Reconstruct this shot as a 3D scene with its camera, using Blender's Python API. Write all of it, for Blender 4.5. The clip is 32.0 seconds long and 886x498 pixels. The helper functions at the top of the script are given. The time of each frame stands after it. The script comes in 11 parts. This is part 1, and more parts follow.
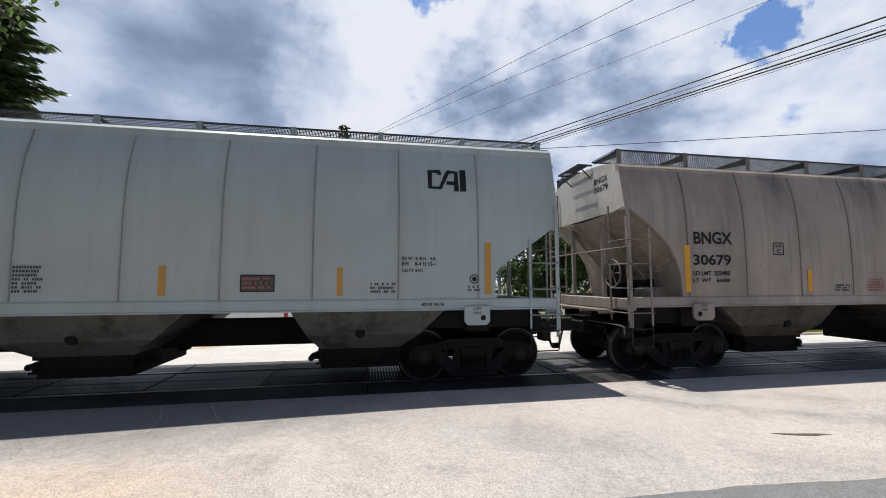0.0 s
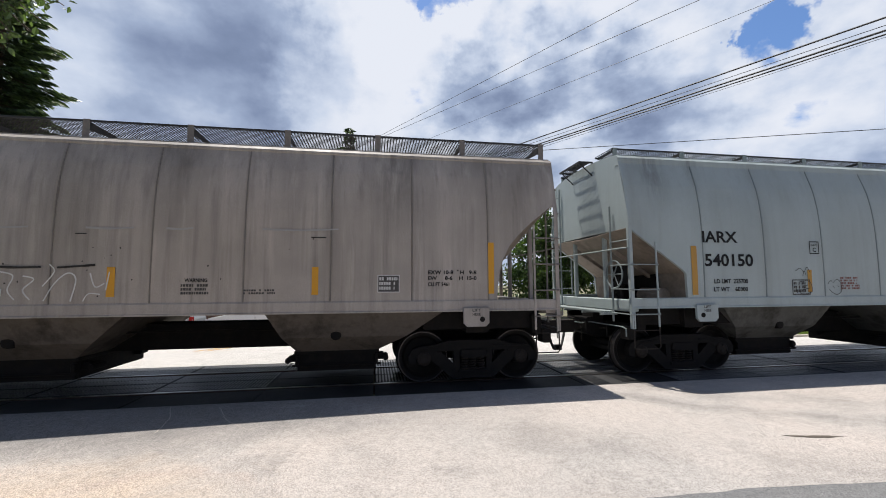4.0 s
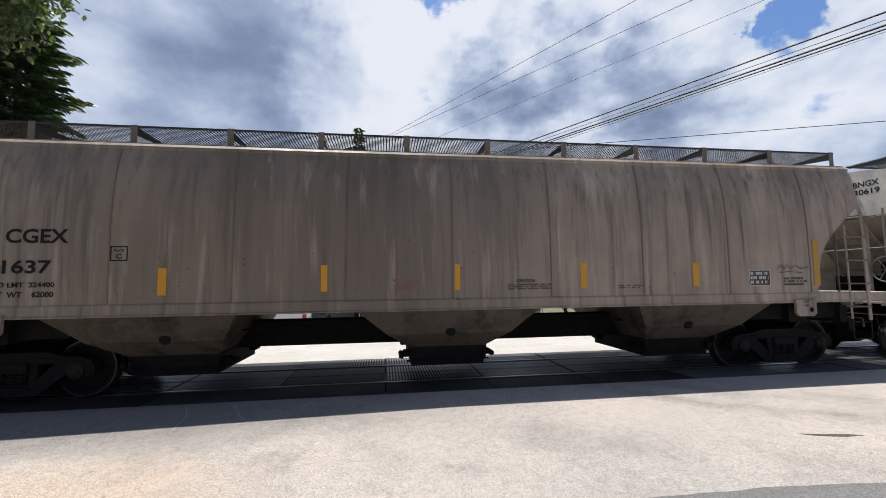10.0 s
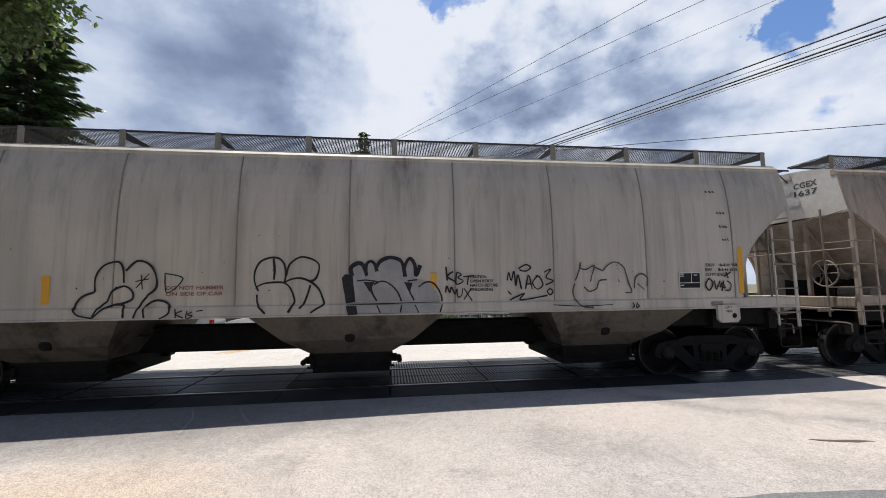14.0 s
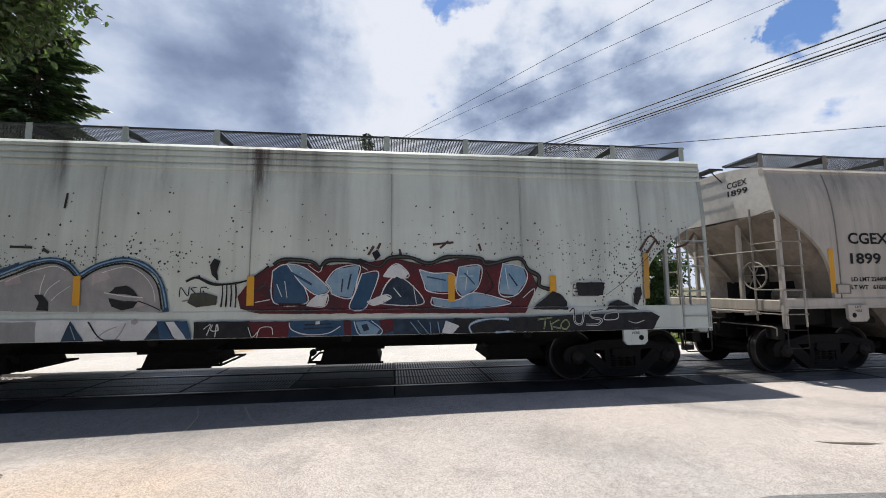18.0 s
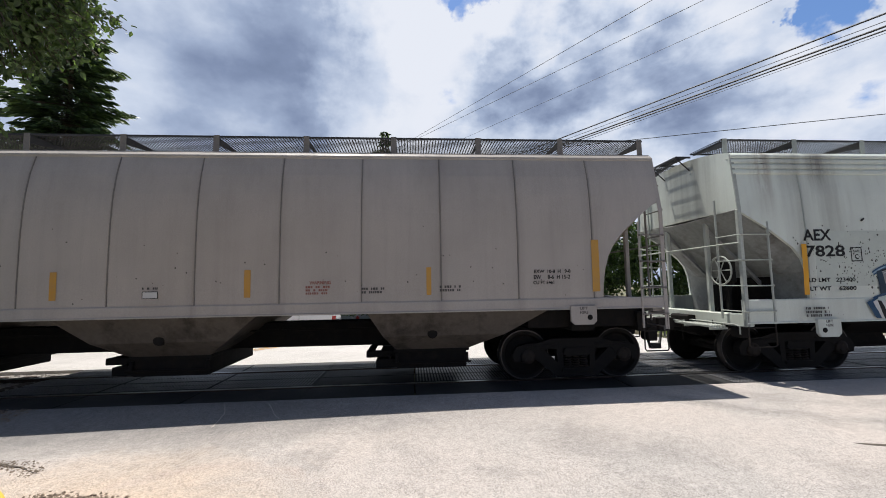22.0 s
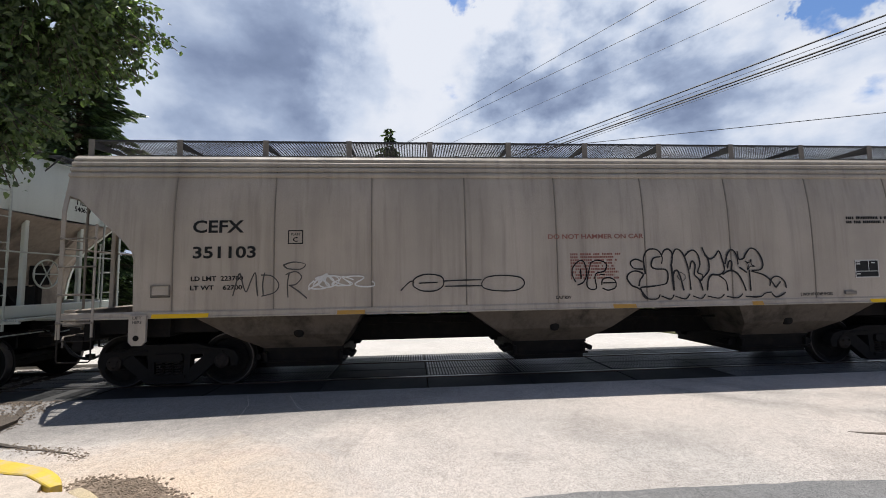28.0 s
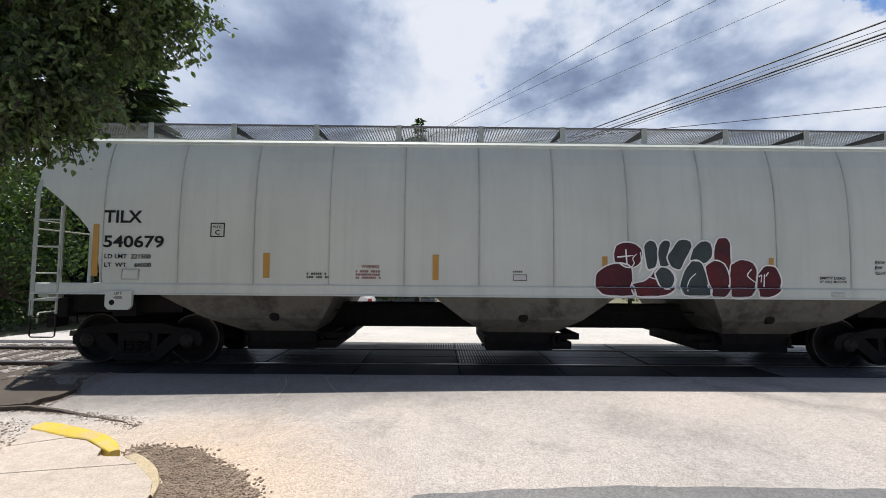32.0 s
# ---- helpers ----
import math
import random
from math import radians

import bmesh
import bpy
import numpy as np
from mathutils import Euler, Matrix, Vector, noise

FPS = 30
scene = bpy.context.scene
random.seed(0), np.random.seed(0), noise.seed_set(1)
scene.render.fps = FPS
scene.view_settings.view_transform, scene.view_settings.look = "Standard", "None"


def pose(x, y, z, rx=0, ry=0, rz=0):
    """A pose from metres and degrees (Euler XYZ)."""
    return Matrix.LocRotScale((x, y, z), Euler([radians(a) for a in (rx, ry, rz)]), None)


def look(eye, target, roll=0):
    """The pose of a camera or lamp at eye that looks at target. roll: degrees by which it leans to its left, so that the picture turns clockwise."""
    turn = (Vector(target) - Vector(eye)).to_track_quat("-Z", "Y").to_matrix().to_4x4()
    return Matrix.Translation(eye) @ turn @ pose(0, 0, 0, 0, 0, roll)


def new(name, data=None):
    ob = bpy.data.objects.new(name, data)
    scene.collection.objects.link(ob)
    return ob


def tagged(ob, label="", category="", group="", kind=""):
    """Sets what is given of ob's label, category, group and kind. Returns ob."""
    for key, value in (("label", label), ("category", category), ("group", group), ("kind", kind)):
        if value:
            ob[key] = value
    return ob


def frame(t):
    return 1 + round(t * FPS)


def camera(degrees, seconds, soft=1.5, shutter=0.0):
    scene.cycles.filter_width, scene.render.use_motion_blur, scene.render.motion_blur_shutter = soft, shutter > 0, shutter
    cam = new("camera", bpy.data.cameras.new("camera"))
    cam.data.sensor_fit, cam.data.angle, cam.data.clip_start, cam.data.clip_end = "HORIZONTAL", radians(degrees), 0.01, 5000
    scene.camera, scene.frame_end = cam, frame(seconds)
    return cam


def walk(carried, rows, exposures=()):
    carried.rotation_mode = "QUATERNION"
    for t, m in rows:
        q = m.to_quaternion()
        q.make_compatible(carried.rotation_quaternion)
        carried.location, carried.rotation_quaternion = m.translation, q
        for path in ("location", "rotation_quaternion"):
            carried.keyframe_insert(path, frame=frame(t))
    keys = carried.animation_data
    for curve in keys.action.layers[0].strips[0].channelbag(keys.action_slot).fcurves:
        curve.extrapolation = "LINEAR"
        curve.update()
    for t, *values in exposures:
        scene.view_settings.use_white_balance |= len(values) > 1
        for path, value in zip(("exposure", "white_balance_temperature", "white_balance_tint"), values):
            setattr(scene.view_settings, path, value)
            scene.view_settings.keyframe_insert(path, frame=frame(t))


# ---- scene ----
from mathutils import geometry

cam = camera(95.23, 32.0, soft=0.95)

PATH = [
    (0, (-0.000, 0.000, 1.762), (0.359, 1.961, 1.930), -0.10),
    (0.5, (-0.011, -0.003, 1.740), (0.350, 1.956, 1.915), -0.07),
    (1, (-0.015, -0.011, 1.728), (0.352, 1.948, 1.905), -0.05),
    (1.5, (-0.008, -0.007, 1.732), (0.367, 1.950, 1.909), -0.30),
    (2, (-0.003, -0.002, 1.745), (0.374, 1.955, 1.921), -0.53),
    (2.5, (-0.017, -0.008, 1.744), (0.355, 1.949, 1.923), -0.55),
    (3, (-0.015, 0.001, 1.748), (0.345, 1.960, 1.926), -0.51),
    (3.5, (-0.011, -0.003, 1.751), (0.334, 1.959, 1.930), -0.34),
    (4, (-0.006, -0.003, 1.748), (0.326, 1.961, 1.927), -0.27),
    (4.5, (-0.017, -0.013, 1.751), (0.307, 1.952, 1.929), -0.15),
    (6.5, (-0.003, -0.018, 1.753), (0.335, 1.945, 1.932), -0.63),
    (7, (-0.006, -0.014, 1.749), (0.333, 1.949, 1.929), -0.58),
    (7.5, (0.002, -0.011, 1.747), (0.335, 1.953, 1.927), -0.50),
    (8, (0.023, -0.015, 1.759), (0.341, 1.952, 1.931), -0.59),
    (8.5, (0.006, -0.021, 1.745), (0.314, 1.948, 1.921), -0.42),
    (9, (-0.011, -0.021, 1.746), (0.286, 1.950, 1.919), -0.40),
    (9.5, (-0.010, -0.019, 1.746), (0.278, 1.952, 1.918), -0.54),
    (10, (-0.001, -0.015, 1.752), (0.282, 1.957, 1.923), -0.70),
    (10.5, (-0.009, -0.013, 1.750), (0.277, 1.959, 1.925), -0.75),
    (11, (-0.002, -0.013, 1.750), (0.280, 1.959, 1.928), -0.71),
    (11.5, (-0.007, -0.019, 1.747), (0.273, 1.952, 1.930), -0.61),
    (12, (-0.000, -0.018, 1.744), (0.272, 1.955, 1.931), -0.55),
    (12.5, (-0.006, -0.017, 1.746), (0.262, 1.956, 1.936), -0.52),
    (13, (-0.006, -0.012, 1.751), (0.257, 1.962, 1.938), -0.56),
    (13.5, (-0.008, -0.020, 1.747), (0.251, 1.954, 1.937), -0.57),
    (15.5, (0.002, -0.020, 1.751), (0.276, 1.953, 1.937), -1.09),
    (16, (-0.000, -0.017, 1.753), (0.265, 1.956, 1.943), -1.01),
    (16.5, (-0.016, -0.017, 1.745), (0.237, 1.957, 1.941), -0.83),
    (17, (-0.026, -0.019, 1.735), (0.218, 1.956, 1.936), -0.61),
    (17.5, (-0.020, -0.016, 1.740), (0.220, 1.960, 1.934), -0.48),
    (18, (-0.036, -0.016, 1.726), (0.211, 1.959, 1.923), -0.44),
    (18.5, (-0.017, -0.015, 1.735), (0.228, 1.961, 1.927), -0.65),
    (19, (-0.023, -0.011, 1.726), (0.222, 1.964, 1.922), -0.78),
    (19.5, (-0.016, -0.016, 1.738), (0.219, 1.961, 1.934), -0.89),
    (20, (-0.023, -0.018, 1.746), (0.200, 1.960, 1.943), -0.83),
    (20.5, (-0.018, -0.020, 1.756), (0.190, 1.960, 1.948), -0.83),
    (21, (-0.019, -0.010, 1.760), (0.172, 1.973, 1.945), -0.79),
    (21.5, (-0.025, -0.000, 1.749), (0.148, 1.984, 1.931), -0.88),
    (22, (-0.030, -0.007, 1.746), (0.125, 1.979, 1.927), -0.95),
    (22.5, (-0.034, -0.020, 1.749), (0.107, 1.966, 1.932), -1.13),
    (23, (-0.032, -0.015, 1.753), (0.103, 1.972, 1.938), -1.23),
    (23.5, (-0.038, -0.015, 1.754), (0.090, 1.972, 1.943), -1.34),
    (24, (-0.032, -0.018, 1.758), (0.082, 1.970, 1.950), -1.41),
    (24.5, (-0.048, -0.013, 1.757), (0.045, 1.976, 1.950), -1.40),
    (25, (-0.089, -0.034, 1.774), (-0.022, 1.956, 1.962), -1.47),
    (25.5, (-0.167, -0.132, 1.778), (-0.119, 1.860, 1.952), -1.58),
    (26, (-0.209, -0.237, 1.773), (-0.153, 1.755, 1.939), -1.34),
    (26.5, (-0.228, -0.251, 1.768), (-0.143, 1.741, 1.931), -1.10),
    (28.5, (-0.226, -0.253, 1.773), (-0.075, 1.734, 1.933), -0.98),
    (29, (-0.245, -0.240, 1.764), (-0.107, 1.748, 1.925), -0.78),
    (29.5, (-0.255, -0.240, 1.757), (-0.139, 1.750, 1.920), -0.43),
    (30, (-0.288, -0.241, 1.754), (-0.196, 1.751, 1.914), -0.05),
    (30.5, (-0.302, -0.256, 1.746), (-0.241, 1.736, 1.903), 0.07),
    (31, (-0.306, -0.239, 1.749), (-0.279, 1.755, 1.889), 0.07),
    (31.5, (-0.309, -0.230, 1.737), (-0.307, 1.766, 1.866), 0.15),
    (32, (-0.362, -0.205, 1.720), (-0.346, 1.791, 1.837), 0.47),
]
walk(cam, [(t, look(e, g, r)) for t, e, g, r in PATH])


# ==== world ====
SUN_DIR = Vector((-0.65, 1.03, 4.03)).normalized()


def build_world():
    world = bpy.data.worlds.new("world")
    world.use_nodes = True
    scene.world = world
    nt = world.node_tree
    for n in list(nt.nodes):
        nt.nodes.remove(n)
    out = nt.nodes.new("ShaderNodeOutputWorld")
    bg = nt.nodes.new("ShaderNodeBackground")
    sky = nt.nodes.new("ShaderNodeTexSky")
    sky.sky_type = "NISHITA"
    sky.sun_disc = False
    sky.sun_elevation = radians(73)
    sky.sun_rotation = radians(-32)
    tc = nt.nodes.new("ShaderNodeTexCoord")

    def math_(op, a, b=None, clamp=False):
        n = nt.nodes.new("ShaderNodeMath")
        n.operation, n.use_clamp = op, clamp
        for i, v in enumerate((a, b)):
            if v is None:
                continue
            if isinstance(v, (int, float)):
                n.inputs[i].default_value = v
            else:
                nt.links.new(v, n.inputs[i])
        return n.outputs[0]

    def remap(v, lo, hi, a=0.0, b=1.0):
        n = nt.nodes.new("ShaderNodeMapRange")
        n.interpolation_type = "SMOOTHSTEP"
        nt.links.new(v, n.inputs[0])
        for i, w in enumerate((lo, hi, a, b)):
            n.inputs[i + 1].default_value = w
        return n.outputs[0]

    def noise_(scale, detail, rough, distort=0.0, shift=(0, 0, 0)):
        m = nt.nodes.new("ShaderNodeMapping")
        m.inputs["Scale"].default_value = (1, 1, 1.7)
        m.inputs["Location"].default_value = shift
        nt.links.new(tc.outputs["Generated"], m.inputs[0])
        n = nt.nodes.new("ShaderNodeTexNoise")
        n.inputs["Scale"].default_value = scale
        n.inputs["Detail"].default_value = detail
        n.inputs["Roughness"].default_value = rough
        n.inputs["Distortion"].default_value = distort
        nt.links.new(m.outputs[0], n.inputs["Vector"])
        return n.outputs["Fac"]

    # the sky's directions, ruffled so that banks and gaps get ragged edges
    ruf = nt.nodes.new("ShaderNodeTexNoise")
    ruf.inputs["Scale"].default_value = 4.5
    ruf.inputs["Detail"].default_value = 6
    ruf.inputs["Roughness"].default_value = 0.6
    nt.links.new(tc.outputs["Generated"], ruf.inputs["Vector"])
    mid = nt.nodes.new("ShaderNodeVectorMath")
    mid.operation = "SUBTRACT"
    nt.links.new(ruf.outputs["Color"], mid.inputs[0])
    mid.inputs[1].default_value = (0.5, 0.5, 0.5)
    mul = nt.nodes.new("ShaderNodeVectorMath")
    mul.operation = "MULTIPLY_ADD"
    nt.links.new(mid.outputs[0], mul.inputs[0])
    mul.inputs[1].default_value = (0.42, 0.42, 0.30)
    nt.links.new(tc.outputs["Generated"], mul.inputs[2])
    nrm = nt.nodes.new("ShaderNodeVectorMath")
    nrm.operation = "NORMALIZE"
    nt.links.new(mul.outputs[0], nrm.inputs[0])
    warped = nrm.outputs[0]

    def blob(d, inner, outer):
        # soft disc on the sky dome round a direction
        n = nt.nodes.new("ShaderNodeVectorMath")
        n.operation = "DOT_PRODUCT"
        nt.links.new(warped, n.inputs[0])
        n.inputs[1].default_value = Vector(d).normalized()
        return remap(n.outputs["Value"], math.cos(radians(outer)), math.cos(radians(inner)))

    soft = noise_(2.2, 2, 0.5, 0.0, (3.1, 0.4, 1.7))
    billow = noise_(6.5, 7, 0.50, 0.0, (1.3, 2.4, 0.7))
    fine = noise_(14.0, 6, 0.52, 0.0, (0.3, 5.2, 2.2))
    # banks of grey cloud, bright banks and blue gaps
    grey = 0.20
    for d, i, o, w in GREY_BANKS:
        grey = math_("ADD", grey, math_("MULTIPLY", blob(d, i, o), w))
    gap = 0.0
    for d, i, o, w in BLUE_GAPS:
        gap = math_("ADD", gap, math_("MULTIPLY", blob(d, i, o), w))
    cover = math_("ADD", math_("MULTIPLY", billow, 0.80), math_("MULTIPLY", fine, 0.40))
    cover = math_("SUBTRACT", math_("ADD", cover, math_("MULTIPLY", soft, 0.30)), gap)
    cover = remap(cover, 0.38, 0.58)
    dark = math_("ADD", grey, math_("MULTIPLY", math_("SUBTRACT", soft, 0.5), 0.7))
    dark = math_("ADD", dark, math_("MULTIPLY", math_("SUBTRACT", billow, 0.5), math_("ADD", 0.75, math_("MULTIPLY", blob((0.55, 0.72, 0.42), 8, 40), 0.6))))
    dark = math_("ADD", dark, math_("MULTIPLY", math_("SUBTRACT", fine, 0.5), math_("ADD", 0.22, math_("MULTIPLY", blob((0.50, 0.75, 0.42), 10, 42), 0.3))))
    dark = remap(dark, -0.10, 1.05)
    ramp = nt.nodes.new("ShaderNodeValToRGB")
    nt.links.new(dark, ramp.inputs[0])
    e = ramp.color_ramp.elements
    e[0].position, e[0].color = 0.0, (0.80, 0.835, 0.92, 1)
    e[1].position, e[1].color = 1.0, (0.155, 0.205, 0.325, 1)
    for pos, col in ((0.22, (0.60, 0.675, 0.82, 1)), (0.5, (0.36, 0.44, 0.61, 1)), (0.78, (0.225, 0.285, 0.435, 1))):
        el = ramp.color_ramp.elements.new(pos)
        el.color = col
    skyc = nt.nodes.new("ShaderNodeMixRGB")
    skyc.blend_type = "MULTIPLY"
    skyc.inputs[0].default_value = 1.0
    nt.links.new(sky.outputs[0], skyc.inputs[1])
    skyc.inputs[2].default_value = (0.10, 0.125, 0.158, 1)
    mix = nt.nodes.new("ShaderNodeMixRGB")
    nt.links.new(cover, mix.inputs[0])
    nt.links.new(skyc.outputs[0], mix.inputs[1])
    nt.links.new(ramp.outputs[0], mix.inputs[2])
    nt.links.new(mix.outputs[0], bg.inputs[0])
    bg.inputs[1].default_value = 1.0
    nt.links.new(bg.outputs[0], out.inputs[0])


GREY_BANKS = (
    # this row: unseen cloud behind and overhead, added to dim the fill light
    ((0.0, -1.0, 0.35), 30, 95, 0.72), ((0.0, -0.30, 0.95), 14, 48, 0.60), ((-1.0, -0.1, 0.4), 10, 60, 0.25), ((0.9, -0.3, 0.3), 10, 45, 0.25),
    ((-0.504, 0.767, 0.38), 2, 16.5, 0.10), ((-0.407, 0.799, 0.43), 2, 16.5, 0.15), ((-0.308, 0.844, 0.42), 2, 16.5, 0.10), ((-0.202, 0.872, 0.43), 1, 12.0, 0.13),
    ((-0.16, 0.85, 0.50), 0.5, 9.8, 0.11), ((-0.02, 0.82, 0.58), 1, 9, -0.30), ((0.006, 0.857, 0.515), 0.5, 7.5, 0.15), ((0.186, 0.867, 0.463), 0.5, 9.0, 0.19), ((0.296, 0.84, 0.455), 0.5, 9.8, 0.22),
    ((0.398, 0.801, 0.446), 0.5, 9.8, 0.24), ((0.482, 0.768, 0.421), 0.5, 9.0, 0.19), ((0.567, 0.728, 0.386), 1, 10.5, 0.12), ((0.646, 0.677, 0.353), 1, 10.5, 0.12),
    ((0.079, 0.823, 0.563), 1, 8.8, -0.34), ((0.214, 0.814, 0.54), 1, 8.8, -0.29), ((0.35, 0.77, 0.534), 1, 8.8, -0.20), ((0.49, 0.711, 0.504), 2, 10.0, -0.12),
    ((0.597, 0.666, 0.447), 2, 10.0, -0.06), ((-0.121, 0.903, 0.413), 1, 7.5, -0.18), ((0.032, 0.901, 0.433), 1, 7.5, -0.20), ((-0.459, 0.728, 0.509), 1, 11, -0.04),
    ((-0.569, 0.703, 0.427), 2, 10.0, -0.08), ((0.72, 0.59, 0.366), 2, 11.2, -0.12), ((0.729, 0.527, 0.437), 1, 6.2, -0.08), ((0.757, 0.58, 0.301), 2, 10.0, -0.08),
)
BLUE_GAPS = (
    # these two gaps are out of view, set to tune the fill light
    ((0.0, 0.0, 1.0), 8, 42, 0.10), ((0.0, -0.8, 0.6), 10, 60, 0.08),
    ((0.692, 0.567, 0.448), 1, 5.5, 0.4), ((0.657, 0.581, 0.481), 0.5, 4, 0.3), ((0.719, 0.526, 0.455), 0.5, 4, 0.2), ((0.108, 0.802, 0.587), 0.2, 3, 0.26), ((0.059, 0.797, 0.601), 0.2, 2.5, 0.2), ((0.778, 0.565, 0.275), 1, 5, 0.12), ((0.77, 0.535, 0.348), 1, 4, 0.1),
)
build_world()

sun = new("sun", bpy.data.lights.new("sun", "SUN"))
sun.data.energy = 5.3
sun.data.angle = radians(0.53)
sun.data.color = (1.0, 0.955, 0.89)
sun.matrix_world = look(SUN_DIR * 60, (0, 0, 0))
scene.view_settings.exposure = 0.0


# ==== materials ====
def mat_new(name):
    m = bpy.data.materials.new(name)
    m.use_nodes = True
    return m, m.node_tree, m.node_tree.nodes["Principled BSDF"]


def coords(nt, kind="Object", scale=(1, 1, 1)):
    tc = nt.nodes.new("ShaderNodeTexCoord")
    mp = nt.nodes.new("ShaderNodeMapping")
    mp.inputs["Scale"].default_value = scale
    nt.links.new(tc.outputs[kind], mp.inputs[0])
    return mp.outputs[0]


def tex_noise(nt, vec, scale, detail=4, rough=0.55, distort=0.0):
    n = nt.nodes.new("ShaderNodeTexNoise")
    n.inputs["Scale"].default_value = scale
    n.inputs["Detail"].default_value = detail
    n.inputs["Roughness"].default_value = rough
    n.inputs["Distortion"].default_value = distort
    nt.links.new(vec, n.inputs["Vector"])
    return n.outputs["Fac"]


def ramp2(nt, fac, stops):
    r = nt.nodes.new("ShaderNodeValToRGB")
    nt.links.new(fac, r.inputs[0])
    els = r.color_ramp.elements
    while len(els) < len(stops):
        els.new(0.5)
    for e, (p, c) in zip(els, stops):
        e.position = p
        e.color = (*c, 1) if len(c) == 3 else c
    return r.outputs[0]


def mixc(nt, fac, a, b, mode="MIX"):
    n = nt.nodes.new("ShaderNodeMixRGB")
    n.blend_type = mode
    for i, v in enumerate((fac, a, b)):
        if isinstance(v, (int, float)):
            n.inputs[i].default_value = v
        elif isinstance(v, tuple):
            n.inputs[i].default_value = (*v, 1) if len(v) == 3 else v
        else:
            nt.links.new(v, n.inputs[i])
    return n.outputs[0]


def bump(nt, bsdf, height, strength=0.2, dist=0.01):
    b = nt.nodes.new("ShaderNodeBump")
    b.inputs["Strength"].default_value = strength
    b.inputs["Distance"].default_value = dist
    nt.links.new(height, b.inputs["Height"])
    nt.links.new(b.outputs[0], bsdf.inputs["Normal"])


def grey3(v):
    return (v, v, v)


def plain(name, col, rough=0.6, metal=0.0, vary=0.25, scale=6.0, bumpy=0.1, dirt=None, kind="Object", spec=0.5):
    """A surface with blotches, grain and, if given, a dirt colour in the low spots."""
    m, nt, b = mat_new(name)
    v = coords(nt, kind)
    big = tex_noise(nt, v, scale * 0.3, 5, 0.6)
    small = tex_noise(nt, v, scale * 6, 4, 0.6)
    dark = tuple(c * (1 - vary) for c in col)
    lite = tuple(min(1, c * (1 + vary * 0.6)) for c in col)
    c = ramp2(nt, big, ((0.3, dark), (0.7, lite)))
    c = mixc(nt, 0.35, c, ramp2(nt, small, ((0.35, tuple(x * 0.8 for x in col)), (0.65, lite))))
    if dirt:
        c = mixc(nt, ramp2(nt, tex_noise(nt, v, scale * 0.7, 6, 0.7), ((0.48, grey3(0)), (0.68, grey3(0.8)))), c, dirt)
    nt.links.new(c, b.inputs["Base Color"])
    b.inputs["Roughness"].default_value = rough
    b.inputs["Metallic"].default_value = metal
    b.inputs["Specular IOR Level"].default_value = spec
    bump(nt, b, small, bumpy, 0.004)
    return m


SEAMS, GRIME_SHADE = {}, {}


